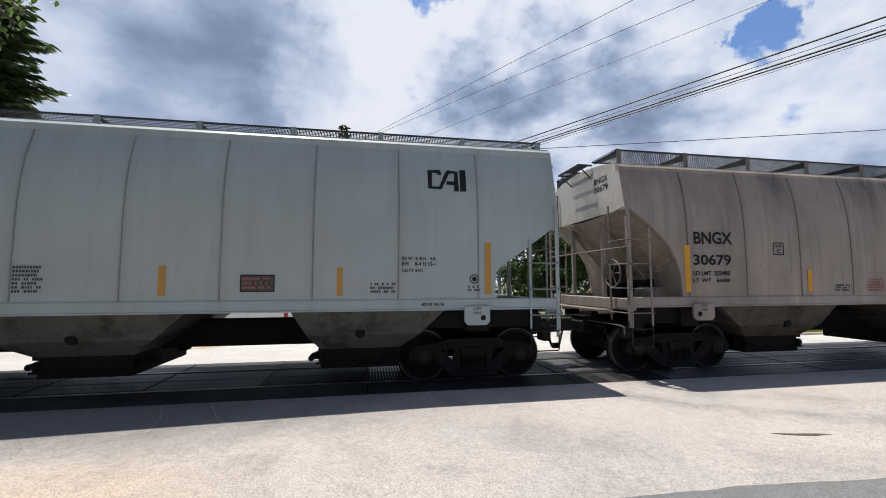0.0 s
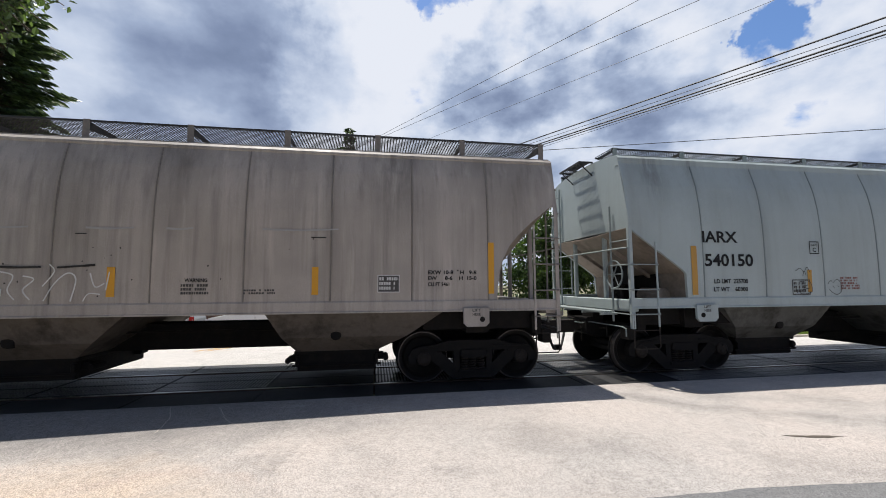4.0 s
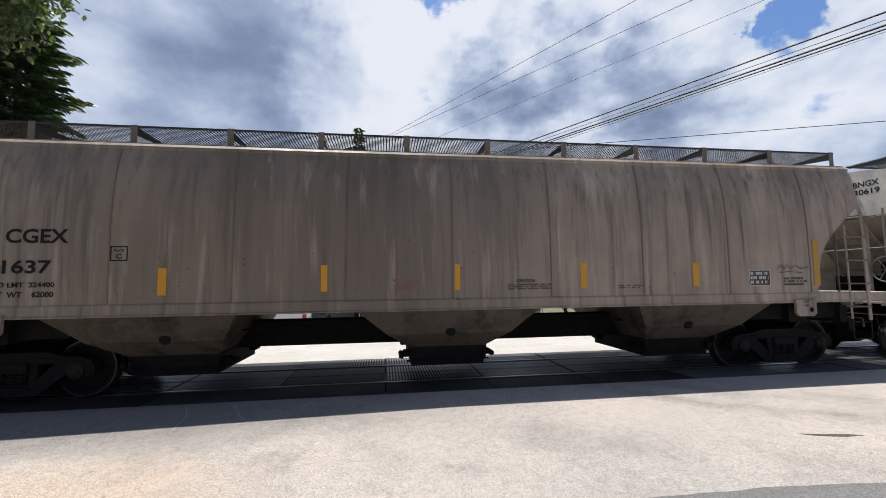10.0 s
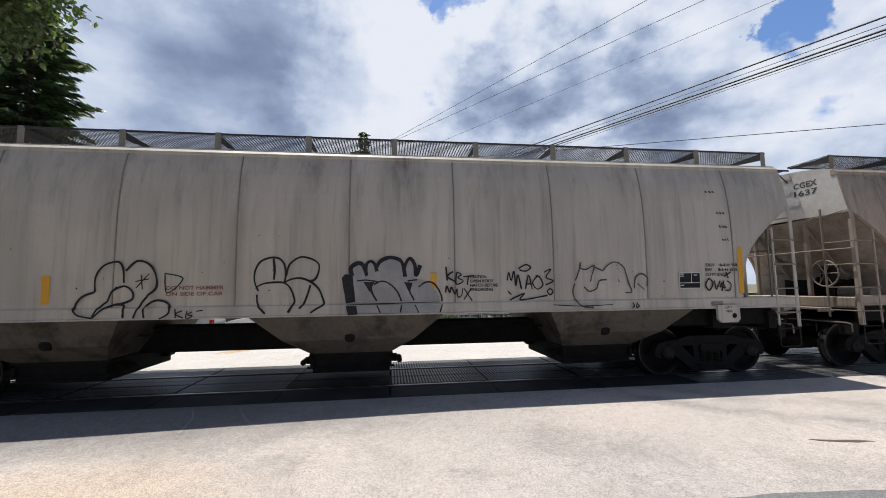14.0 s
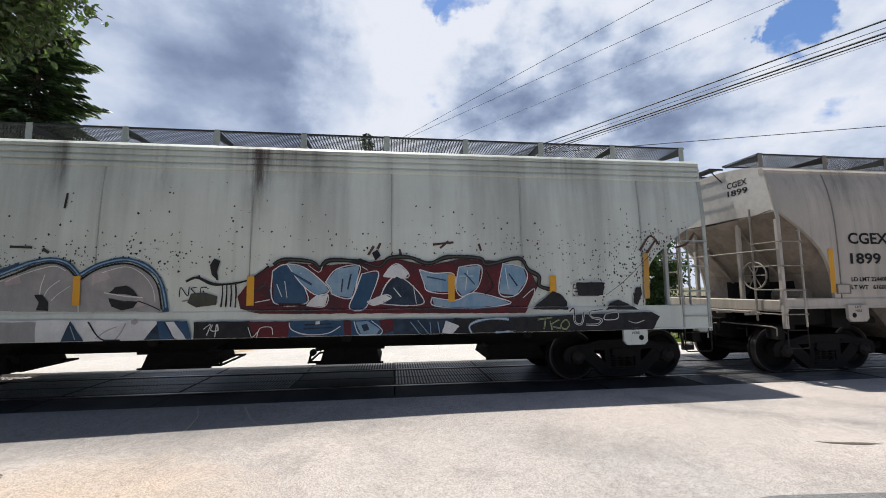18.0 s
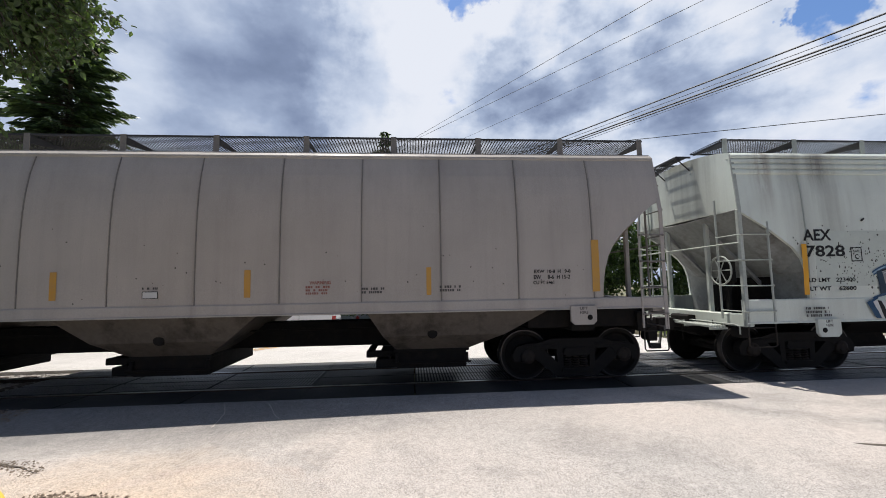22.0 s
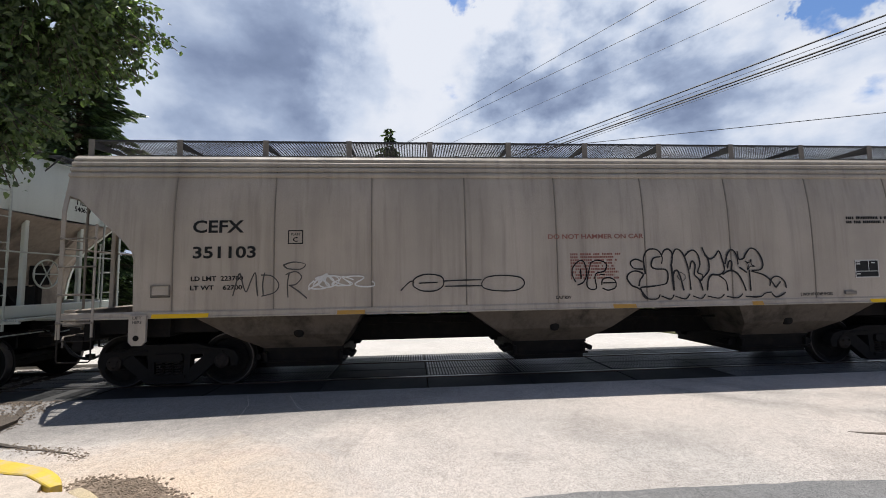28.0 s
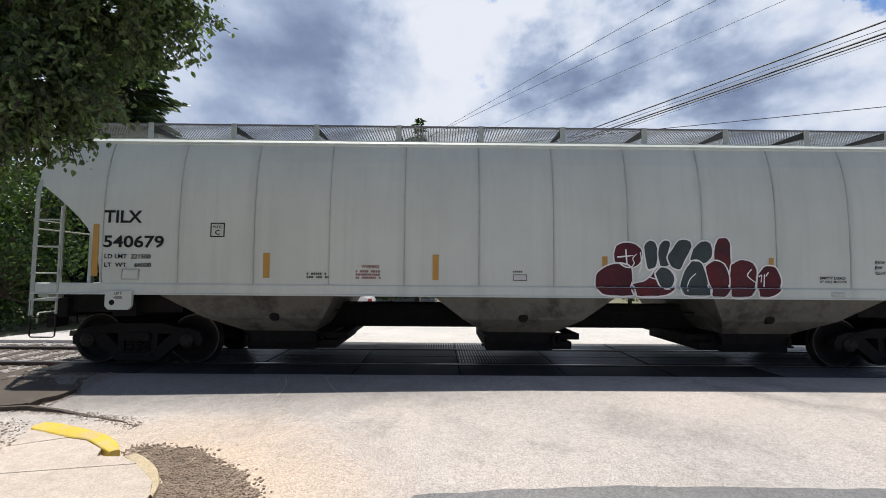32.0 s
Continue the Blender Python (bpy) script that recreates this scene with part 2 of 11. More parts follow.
def car_paint(name, col, grime=(0.10, 0.085, 0.07), amount=0.5, rust=0.1, seed=0.0, blotch=0.25, pale=0.0, rough=0.5, seams=None, seam_dirt=0.5, band=0.2, tone=0.5, lean=None, runs=()):
    """Weathered freight-car paint: streaks that run down from the roof, blotches, dust, rust specks."""
    m, nt, b = mat_new(name)
    SEAMS[name] = plain(name + "_seam", tuple(tone * c for c in col), 0.8, 0, 0.35, 4, 0.2)
    # bays: grime and the shade under the car mixed into one near-black colour
    GRIME_SHADE[name] = plain(name + "_bay", tuple(0.15 * c + 0.85 * q for c, q in zip(col, (0.060, 0.048, 0.037))), 0.8, 0, 0.35, 2.5, 0.2, (0.028, 0.023, 0.019), spec=0.2)
    tc = nt.nodes.new("ShaderNodeTexCoord")
    def mapped(scale, shift):
        mp = nt.nodes.new("ShaderNodeMapping")
        mp.inputs["Scale"].default_value = scale
        mp.inputs["Location"].default_value = shift
        nt.links.new(tc.outputs["Object"], mp.inputs[0])
        return mp.outputs[0]
    base = mapped((1, 1, 1), (seed * 13.7, seed, 0))
    stre = mapped((1, 1, 0.11), (seed * 7.3, 0, seed))
    stref = mapped((1, 1, 0.05), (seed * 3.1, 0, seed))
    big = tex_noise(nt, base, 0.7, 5, 0.6)
    c = ramp2(nt, big, ((0.3, tuple(x * (1 - blotch) for x in col)), (0.7, tuple(min(1, x * (1 + blotch * 0.4)) for x in col))))
    s1 = tex_noise(nt, stre, 1.3, 6, 0.62)
    s2 = tex_noise(nt, stref, 9.0, 5, 0.6)
    f1 = ramp2(nt, s1, ((0.46, grey3(0)), (0.74, grey3(min(1, amount * 1.5)))))
    c = mixc(nt, f1, c, tuple(0.5 * a + 0.5 * g for a, g in zip(col, grime)))
    f2 = ramp2(nt, s2, ((0.5, grey3(0)), (0.8, grey3(min(1, amount)))))
    c = mixc(nt, f2, c, grime)
    # broad dark bands that start at the roof and fade on the way down
    bandn = tex_noise(nt, mapped((1, 1, 0.045), (seed * 9.1, 1, seed)), 0.75, 6, 0.66)
    hz = nt.nodes.new("ShaderNodeSeparateXYZ")
    nt.links.new(tc.outputs["Object"], hz.inputs[0])
    mr = nt.nodes.new("ShaderNodeMapRange")
    nt.links.new(hz.outputs[2], mr.inputs[0])
    for i, w_ in enumerate((1.3, 3.9, 0.30, 1.0)):
        mr.inputs[i + 1].default_value = w_
    fb = mixc(nt, 1.0, ramp2(nt, bandn, ((0.46, grey3(0)), (0.68, grey3(band)))), mr.outputs[0], "MULTIPLY")
    if lean:
        ml = nt.nodes.new("ShaderNodeMapRange")
        nt.links.new(hz.outputs[0], ml.inputs[0])
        for i, w_ in enumerate((*lean, 1.0, 0.0)):
            ml.inputs[i + 1].default_value = w_
        m3 = nt.nodes.new("ShaderNodeMapRange")
        nt.links.new(hz.outputs[0], m3.inputs[0])
        for i, w_ in enumerate((-7.0, -4.6, 0.2, 1.0)):
            m3.inputs[i + 1].default_value = w_
        zone = mixc(nt, 1.0, ml.outputs[0], m3.outputs[0], "MULTIPLY")
        fb = mixc(nt, 1.0, fb, zone, "MULTIPLY")
        c = mixc(nt, mixc(nt, 1.0, zone, grey3(0.58), "MULTIPLY"), c, tuple(0.3 * a + 0.4 * g for a, g in zip(col, grime)))
    c = mixc(nt, fb, c, tuple(0.25 * a + 0.45 * g for a, g in zip(col, grime)))
    if pale:
        f4 = ramp2(nt, tex_noise(nt, mapped((1, 1, 0.07), (seed * 5.9, 2, 4)), 5.0, 5, 0.6), ((0.56, grey3(0)), (0.75, grey3(pale))))
        c = mixc(nt, f4, c, tuple(min(1, x * 1.5 + 0.05) for x in col))
    if seams:
        # dirt that clings beside the welded seams
        x0, step = seams
        sx = nt.nodes.new("ShaderNodeSeparateXYZ")
        nt.links.new(tc.outputs["Object"], sx.inputs[0])
        def mth(op, a, b):
            n = nt.nodes.new("ShaderNodeMath")
            n.operation = op
            for i, v in enumerate((a, b)):
                if isinstance(v, (int, float)):
                    n.inputs[i].default_value = v
                else:
                    nt.links.new(v, n.inputs[i])
            return n.outputs[0]
        wob = mth("MULTIPLY", mth("SUBTRACT", tex_noise(nt, stre, 3.0, 4, 0.6), 0.5), 0.22)
        u = mth("PINGPONG", mth("ADD", mth("SUBTRACT", sx.outputs[0], x0), wob), step / 2)
        near = ramp2(nt, u, ((0.0, grey3(seam_dirt)), (0.035, grey3(seam_dirt * 0.75)), (0.16, grey3(0))))
        near = mixc(nt, 1.0, near, ramp2(nt, tex_noise(nt, stre, 2.0, 5, 0.65), ((0.36, grey3(0.1)), (0.62, grey3(1)))), "MULTIPLY")
        c = mixc(nt, near, c, tuple(0.35 * a + 0.65 * g for a, g in zip(col, grime)))
    for rx, rw, rz0, rz1, rk, rcol in runs:
        # rust and soot washed down from the roof edge, soft at the sides and fraying out below
        dist = nt.nodes.new("ShaderNodeMath")
        dist.operation = "SUBTRACT"
        nt.links.new(hz.outputs[0], dist.inputs[0])
        dist.inputs[1].default_value = rx
        aw = nt.nodes.new("ShaderNodeMath")
        aw.operation = "ABSOLUTE"
        nt.links.new(dist.outputs[0], aw.inputs[0])
        wx = nt.nodes.new("ShaderNodeMapRange")
        wx.interpolation_type = "SMOOTHSTEP"
        nt.links.new(aw.outputs[0], wx.inputs[0])
        for i, w_ in enumerate((0.0, rw, 1.0, 0.0)):
            wx.inputs[i + 1].default_value = w_
        wz = nt.nodes.new("ShaderNodeMapRange")
        wz.interpolation_type = "SMOOTHSTEP"
        nt.links.new(hz.outputs[2], wz.inputs[0])
        for i, w_ in enumerate((rz0, rz1, 0.0, 1.0)):
            wz.inputs[i + 1].default_value = w_
        fr = mixc(nt, 1.0, wx.outputs[0], wz.outputs[0], "MULTIPLY")
        fr = mixc(nt, 1.0, fr, ramp2(nt, tex_noise(nt, stref, 7.0, 6, 0.7), ((0.36, grey3(0.15)), (0.62, grey3(1)))), "MULTIPLY")
        c = mixc(nt, mixc(nt, 1.0, fr, grey3(rk), "MULTIPLY"), c, rcol)
    sp = tex_noise(nt, base, 26, 3, 0.7)
    spb = tex_noise(nt, base, 1.1, 4, 0.6)
    sf = mixc(nt, 1.0, ramp2(nt, sp, ((0.70, grey3(0)), (0.74, grey3(1)))), ramp2(nt, spb, ((0.5, grey3(0)), (0.62, grey3(min(1, rust * 4))))), "MULTIPLY")
    c = mixc(nt, sf, c, (0.07, 0.035, 0.02))
    fine = tex_noise(nt, base, 60, 3, 0.6)
    c = mixc(nt, 0.12, c, ramp2(nt, fine, ((0.3, grey3(0.2)), (0.7, grey3(0.8)))), "OVERLAY")
    nt.links.new(c, b.inputs["Base Color"])
    r = ramp2(nt, s1, ((0.3, grey3(rough - 0.08)), (0.8, grey3(min(1, rough + 0.3)))))
    nt.links.new(r, b.inputs["Roughness"])
    bump(nt, b, tex_noise(nt, base, 1.6, 3, 0.5), 0.25, 0.02)
    return m


def decal_paint(name, col, wear=0.25):
    m, nt, b = mat_new(name)
    v = coords(nt)
    n = tex_noise(nt, v, 9, 6, 0.7)
    c = ramp2(nt, n, ((0.35, col), (0.75, tuple(x * (1 - wear) + 0.2 * wear for x in col))))
    nt.links.new(c, b.inputs["Base Color"])
    b.inputs["Roughness"].default_value = 0.75
    b.inputs["Specular IOR Level"].default_value = 0.25
    return m


def road_mat(name, col, warm, specks=0.5, stain=(0.2, 0.19, 0.18), bumpy=0.35, patch=0.5, sand=None):
    """Aggregate paving in world metres: stones, stains, wheel-worn patches, dust."""
    m, nt, b = mat_new(name)
    v = coords(nt)
    vor = nt.nodes.new("ShaderNodeTexVoronoi")
    vor.inputs["Scale"].default_value = 120
    nt.links.new(v, vor.inputs["Vector"])
    stones = ramp2(nt, vor.outputs["Color"], ((0.1, grey3(0.35)), (0.5, grey3(1.0)), (0.9, grey3(1.45))))
    grain = tex_noise(nt, v, 230, 3, 0.7)
    c = ramp2(nt, tex_noise(nt, v, 0.42, 4, 0.55, 0.4), ((0.34, col), (0.62, warm)))
    c = mixc(nt, ramp2(nt, tex_noise(nt, v, 0.7, 6, 0.60, 0.6), ((0.50, grey3(0)), (0.66, grey3(patch)))), c, stain)
    if sand:
        # sandy wash that fades out over the asphalt, and scrub arcs left by turning tyres
        def ring(cx, cy, warp):
            sh = nt.nodes.new("ShaderNodeVectorMath")
            sh.operation = "DISTANCE"
            off = nt.nodes.new("ShaderNodeVectorMath")
            off.operation = "MULTIPLY"
            nt.links.new(v, off.inputs[0])
            off.inputs[1].default_value = (1, 1, 0)
            nt.links.new(off.outputs[0], sh.inputs[0])
            sh.inputs[1].default_value = (cx, cy, 0)
            ad = nt.nodes.new("ShaderNodeMath")
            ad.operation = "MULTIPLY_ADD"
            nt.links.new(tex_noise(nt, v, 1.6, 7, 0.7, 0.6), ad.inputs[0])
            ad.inputs[1].default_value = warp
            nt.links.new(sh.outputs["Value"], ad.inputs[2])
            return ad.outputs[0]
        c = mixc(nt, ramp2(nt, mixc(nt, 1.0, ring(-3.0, 2.4, 1.4), grey3(0.1), "MULTIPLY"), ((0.22, grey3(1)), (0.34, grey3(0)))), c, sand)
        for cx, cy, r, wd, col2, k in ((-1.6, 5.0, 2.22, 0.22, (0.50, 0.455, 0.42), 0.55), (-1.9, 3.0, 1.35, 0.14, (0.46, 0.37, 0.32), 0.5), (1.4, 6.0, 3.3, 0.2, (0.47, 0.43, 0.40), 0.35), (8.0, 9.4, 5.3, 0.35, (0.25, 0.235, 0.22), 0.7), (8.3, 10.2, 5.3, 0.25, (0.27, 0.25, 0.235), 0.6)):
            d = mixc(nt, 1.0, ring(cx, cy, 0.35), grey3(0.1), "MULTIPLY")
            q = (r + 0.17) * 0.1
            m2 = ramp2(nt, d, ((q - wd * 0.1, grey3(0)), (q, grey3(k)), (q + wd * 0.1, grey3(0))))
            m2 = mixc(nt, 1.0, m2, ramp2(nt, tex_noise(nt, v, 0.8, 5, 0.6), ((0.4, grey3(0)), (0.6, grey3(1)))), "MULTIPLY")
            c = mixc(nt, m2, c, col2)
    if sand:
        # dark strip by rails: greyer asphalt and painted train shadow, fading towards open road
        xyz = nt.nodes.new("ShaderNodeSeparateXYZ")
        nt.links.new(v, xyz.inputs[0])
        fs = []
        for k, (lo, hi) in ((1, (4.75, 5.75)), (0, (2.5, -2.5))):
            jit = nt.nodes.new("ShaderNodeMath")
            jit.operation = "MULTIPLY_ADD"
            nt.links.new(tex_noise(nt, v, 1.3, 6, 0.65), jit.inputs[0])
            jit.inputs[1].default_value = 1.2 if k else 3.0
            nt.links.new(xyz.outputs[k], jit.inputs[2])
            mr = nt.nodes.new("ShaderNodeMapRange")
            nt.links.new(jit.outputs[0], mr.inputs[0])
            add = 0.6 if k else 1.5
            for i, w_ in enumerate((lo + add, hi + add, 0.0, 1.0)):
                mr.inputs[i + 1].default_value = w_
            fs.append(mr.outputs[0])
        dk = mixc(nt, 1.0, mixc(nt, 1.0, fs[0], fs[1], "MULTIPLY"), grey3(0.8), "MULTIPLY")
        c = mixc(nt, dk, c, (0.185, 0.178, 0.172))
    c = mixc(nt, specks, c, stones, "MULTIPLY")
    c = mixc(nt, 0.6, c, ramp2(nt, grain, ((0.3, grey3(0.2)), (0.7, grey3(0.8)))), "OVERLAY")
    mid = tex_noise(nt, v, 9.0, 5, 0.65)
    c = mixc(nt, 0.26, c, ramp2(nt, mid, ((0.3, grey3(0.3)), (0.7, grey3(0.72)))), "OVERLAY")
    nt.links.new(c, b.inputs["Base Color"])
    b.inputs["Roughness"].default_value = 0.92
    h = mixc(nt, 0.5, vor.outputs["Distance"], grain)
    bump(nt, b, h, bumpy, 0.01)
    return m


def leaf_mat(name, col, dark, glow=0.35):
    m, nt, b = mat_new(name)
    g = nt.nodes.new("ShaderNodeNewGeometry")
    c = ramp2(nt, g.outputs["Random Per Island"], ((0.0, dark), (0.6, col), (0.93, tuple(min(1, x * 1.3) for x in col)), (1.0, tuple(min(1, x * 2.3) for x in col))))
    nt.links.new(c, b.inputs["Base Color"])
    b.inputs["Roughness"].default_value = 0.4
    tr = nt.nodes.new("ShaderNodeBsdfTranslucent")
    nt.links.new(mixc(nt, 1.0, c, (1.5, 1.7, 0.7), "MULTIPLY"), tr.inputs[0])
    mx = nt.nodes.new("ShaderNodeMixShader")
    mx.inputs[0].default_value = glow
    nt.links.new(b.outputs[0], mx.inputs[1])
    nt.links.new(tr.outputs[0], mx.inputs[2])
    nt.links.new(mx.outputs[0], nt.nodes["Material Output"].inputs[0])
    return m


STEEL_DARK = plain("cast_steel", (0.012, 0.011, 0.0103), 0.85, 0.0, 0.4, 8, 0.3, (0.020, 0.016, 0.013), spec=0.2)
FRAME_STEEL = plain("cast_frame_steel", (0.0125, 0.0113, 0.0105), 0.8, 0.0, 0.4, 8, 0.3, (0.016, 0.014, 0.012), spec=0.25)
STEEL_RUST = plain("rusty_steel", (0.085, 0.055, 0.04), 0.8, 0.1, 0.4, 8, 0.3, (0.05, 0.04, 0.035))
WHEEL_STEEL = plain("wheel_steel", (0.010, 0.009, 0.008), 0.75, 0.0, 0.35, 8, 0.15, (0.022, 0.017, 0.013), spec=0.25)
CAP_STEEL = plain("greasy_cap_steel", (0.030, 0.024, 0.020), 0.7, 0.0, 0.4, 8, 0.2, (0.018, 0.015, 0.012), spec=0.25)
TREAD = plain("polished_tread", (0.11, 0.10, 0.095), 0.4, 0.8, 0.2, 8, 0.05)
RAIL_SIDE = plain("rail_side", (0.11, 0.07, 0.05), 0.8, 0.3, 0.3, 6, 0.2)
RAIL_TOP = plain("rail_top", (0.42, 0.41, 0.40), 0.3, 1.0, 0.15, 6, 0.05)
RUBBER = plain("rubber_panel", (0.018, 0.0185, 0.020), 0.7, 0.0, 0.35, 3, 0.3, (0.045, 0.043, 0.041), spec=0.5)
GALV = plain("galvanised_mesh", (0.05, 0.05, 0.052), 0.7, 0.2, 0.3, 6, 0.1)
GALV_PALE = plain("pale_galvanised_mesh", (0.20, 0.20, 0.20), 0.6, 0.3, 0.3, 6, 0.1)
HOSE = plain("black_hose", (0.02, 0.02, 0.02), 0.55, 0.0, 0.2, 10, 0.1)
BLACK = decal_paint("black_stencil", (0.012, 0.012, 0.013), 0.08)
FADED = decal_paint("faded_stencil", (0.075, 0.07, 0.066), 0.3)
RED = decal_paint("red_stencil", (0.30, 0.12, 0.095), 0.4)
WHITE = decal_paint("white_paint", (0.62, 0.62, 0.60), 0.2)
YELLOW = decal_paint("yellow_reflector", (0.72, 0.36, 0.035), 0.15)
YELLOW_BRIGHT = decal_paint("bright_yellow_reflector", (0.88, 0.53, 0.02), 0.05)
YELLOW_DULL = decal_paint("dull_yellow_reflector", (0.55, 0.30, 0.06), 0.3)


# ==== mesh tools ====
class Mesh:
    """Collects vertices and faces of one part."""

    def __init__(self):
        self.v, self.f = [], []

    def add(self, verts, faces):
        k = len(self.v)
        self.v += [tuple(p) for p in verts]
        self.f += [tuple(i + k for i in f) for f in faces]
        return self

    def box(self, x0, x1, y0, y1, z0, z1):
        p = [(x, y, z) for x in (x0, x1) for y in (y0, y1) for z in (z0, z1)]
        return self.add(p, [(0, 1, 3, 2), (4, 6, 7, 5), (0, 4, 5, 1), (2, 3, 7, 6), (0, 2, 6, 4), (1, 5, 7, 3)])

    def bbox(self, x0, x1, y0, y1, z0, z1, c=0.01):
        """A box with chamfered edges along its longest direction."""
        d = (x1 - x0, y1 - y0, z1 - z0)
        a = d.index(max(d))
        lo, hi = (x0, y0, z0), (x1, y1, z1)
        b, g = [i for i in range(3) if i != a]
        ring = [(lo[b] + c, lo[g]), (hi[b] - c, lo[g]), (hi[b], lo[g] + c), (hi[b], hi[g] - c), (hi[b] - c, hi[g]), (lo[b] + c, hi[g]), (lo[b], hi[g] - c), (lo[b], lo[g] + c)]
        vs = []
        for s in (lo[a], hi[a]):
            for q, r in ring:
                p = [0, 0, 0]
                p[a], p[b], p[g] = s, q, r
                vs.append(p)
        fs = [(i, (i + 1) % 8, 8 + (i + 1) % 8, 8 + i) for i in range(8)] + [tuple(range(7, -1, -1)), tuple(range(8, 16))]
        return self.add(vs, fs)

    def tube(self, pts, r, n=8, closed=False):
        """A round bar along points."""
        pts = [Vector(p) for p in pts]
        rings = []
        m = len(pts)
        for i, p in enumerate(pts):
            if closed:
                d = pts[(i + 1) % m] - pts[i - 1]
            else:
                d = pts[min(i + 1, m - 1)] - pts[max(i - 1, 0)]
            d.normalize()
            ref = Vector((0, 0, 1)) if abs(d.z) < 0.9 else Vector((1, 0, 0))
            if rings and not closed:
                u = u0 - d * u0.dot(d)
                u.normalize()
            else:
                u = d.cross(ref).normalized()
            u0 = u
            w = d.cross(u)
            rings.append([p + r * (math.cos(2 * math.pi * k / n) * u + math.sin(2 * math.pi * k / n) * w) for k in range(n)])
        fs = []
        for i in range(m if closed else m - 1):
            j = (i + 1) % m
            for k in range(n):
                fs.append((i * n + k, i * n + (k + 1) % n, j * n + (k + 1) % n, j * n + k))
        if not closed:
            fs += [tuple(range(n - 1, -1, -1)), tuple((m - 1) * n + k for k in range(n))]
        return self.add([p for r_ in rings for p in r_], fs)

    def prism(self, poly, axis, a, b):
        """A polygon of the two other coordinates, pushed from a to b along an axis."""
        n = len(poly)
        others = [i for i in range(3) if i != axis]
        vs = []
        for s in (a, b):
            for q, r in poly:
                p = [0, 0, 0]
                p[axis], p[others[0]], p[others[1]] = s, q, r
                vs.append(p)
        return self.add(vs, [(i, (i + 1) % n, n + (i + 1) % n, n + i) for i in range(n)] + [tuple(range(n - 1, -1, -1)), tuple(range(n, 2 * n))])

    def lathe(self, prof, axis_y=(0, 0), n=28, caps=True):
        """Turns a profile of (y, radius) round the y axis through x, z."""
        cx, cz = axis_y
        vs, fs = [], []
        m = len(prof)
        for y, r in prof:
            for k in range(n):
                a = 2 * math.pi * k / n
                vs.append((cx + r * math.cos(a), y, cz + r * math.sin(a)))
        for i in range(m - 1):
            for k in range(n):
                fs.append((i * n + k, i * n + (k + 1) % n, (i + 1) * n + (k + 1) % n, (i + 1) * n + k))
        if caps:
            fs += [tuple(range(n)), tuple((m - 1) * n + k for k in range(n - 1, -1, -1))]
        return self.add(vs, fs)

    def grid(self, rows):
        """A sheet through rows of points."""
        k = len(rows[0])
        vs = [p for r in rows for p in r]
        fs = [(i * k + j, i * k + j + 1, (i + 1) * k + j + 1, (i + 1) * k + j) for i in range(len(rows) - 1) for j in range(k - 1)]
        return self.add(vs, fs)

    def thick_grid(self, rows, off):
        """A sheet with thickness: off(point) gives the other face."""
        nr, nc = len(rows), len(rows[0])
        vs = [tuple(p) for r in rows for p in r]
        n = len(vs)
        vs += [tuple(off(p)) for p in vs]
        fs = []
        for i in range(nr - 1):
            for j in range(nc - 1):
                q = (i * nc + j, i * nc + j + 1, (i + 1) * nc + j + 1, (i + 1) * nc + j)
                fs += [q, tuple(n + k for k in reversed(q))]
        rim = [(0, j) for j in range(nc)] + [(i, nc - 1) for i in range(1, nr)] + [(nr - 1, j) for j in range(nc - 2, -1, -1)] + [(i, 0) for i in range(nr - 2, 0, -1)]
        ids = [i * nc + j for i, j in rim]
        for a, b in zip(ids, ids[1:] + ids[:1]):
            fs.append((b, a, n + a, n + b))
        return self.add(vs, fs)

    def flipped_y(self):
        m = Mesh()
        m.v = [(x, -y, z) for x, y, z in self.v]
        m.f = [tuple(reversed(f)) for f in self.f]
        return m

    def flipped_x(self):
        m = Mesh()
        m.v = [(-x, y, z) for x, y, z in self.v]
        m.f = [tuple(reversed(f)) for f in self.f]
        return m

    def data(self, name, *mats, smooth=False, picks=None):
        me = bpy.data.meshes.new(name)
        me.from_pydata(self.v, [], self.f)
        for m in mats:
            me.materials.append(m)
        if picks:
            me.polygons.foreach_set("material_index", picks)
        if smooth:
            me.polygons.foreach_set("use_smooth", [True] * len(me.polygons))
        fix_normals(me)
        return me


def fix_normals(me):
    if len(me.polygons) < 20000:
        bm = bmesh.new()
        bm.from_mesh(me)
        bmesh.ops.recalc_face_normals(bm, faces=bm.faces)
        bm.to_mesh(me)
        bm.free()
    me.update()


def part(name, mesh, mat, parent, label="", smooth=False):
    """Links a mesh as one part under a thing or a part."""
    me = mesh if isinstance(mesh, bpy.types.Mesh) else mesh.data(name, mat, smooth=smooth)
    ob = new(name, me)
    ob.parent = parent
    if label:
        ob["label"] = label
    return ob


def thing(name, mesh, mat, label, category, kind="", group="", smooth=False):
    me = mesh if isinstance(mesh, bpy.types.Mesh) else mesh.data(name, mat, smooth=smooth)
    return tagged(new(name, me), label, category, group, kind)


def lerp(table, x):
    """Straight-line value of a table of (x, y)."""
    if x <= table[0][0]:
        return table[0][1]
    for (a, p), (b, q) in zip(table, table[1:]):
        if x <= b:
            return p + (q - p) * (x - a) / (b - a)
    return table[-1][1]


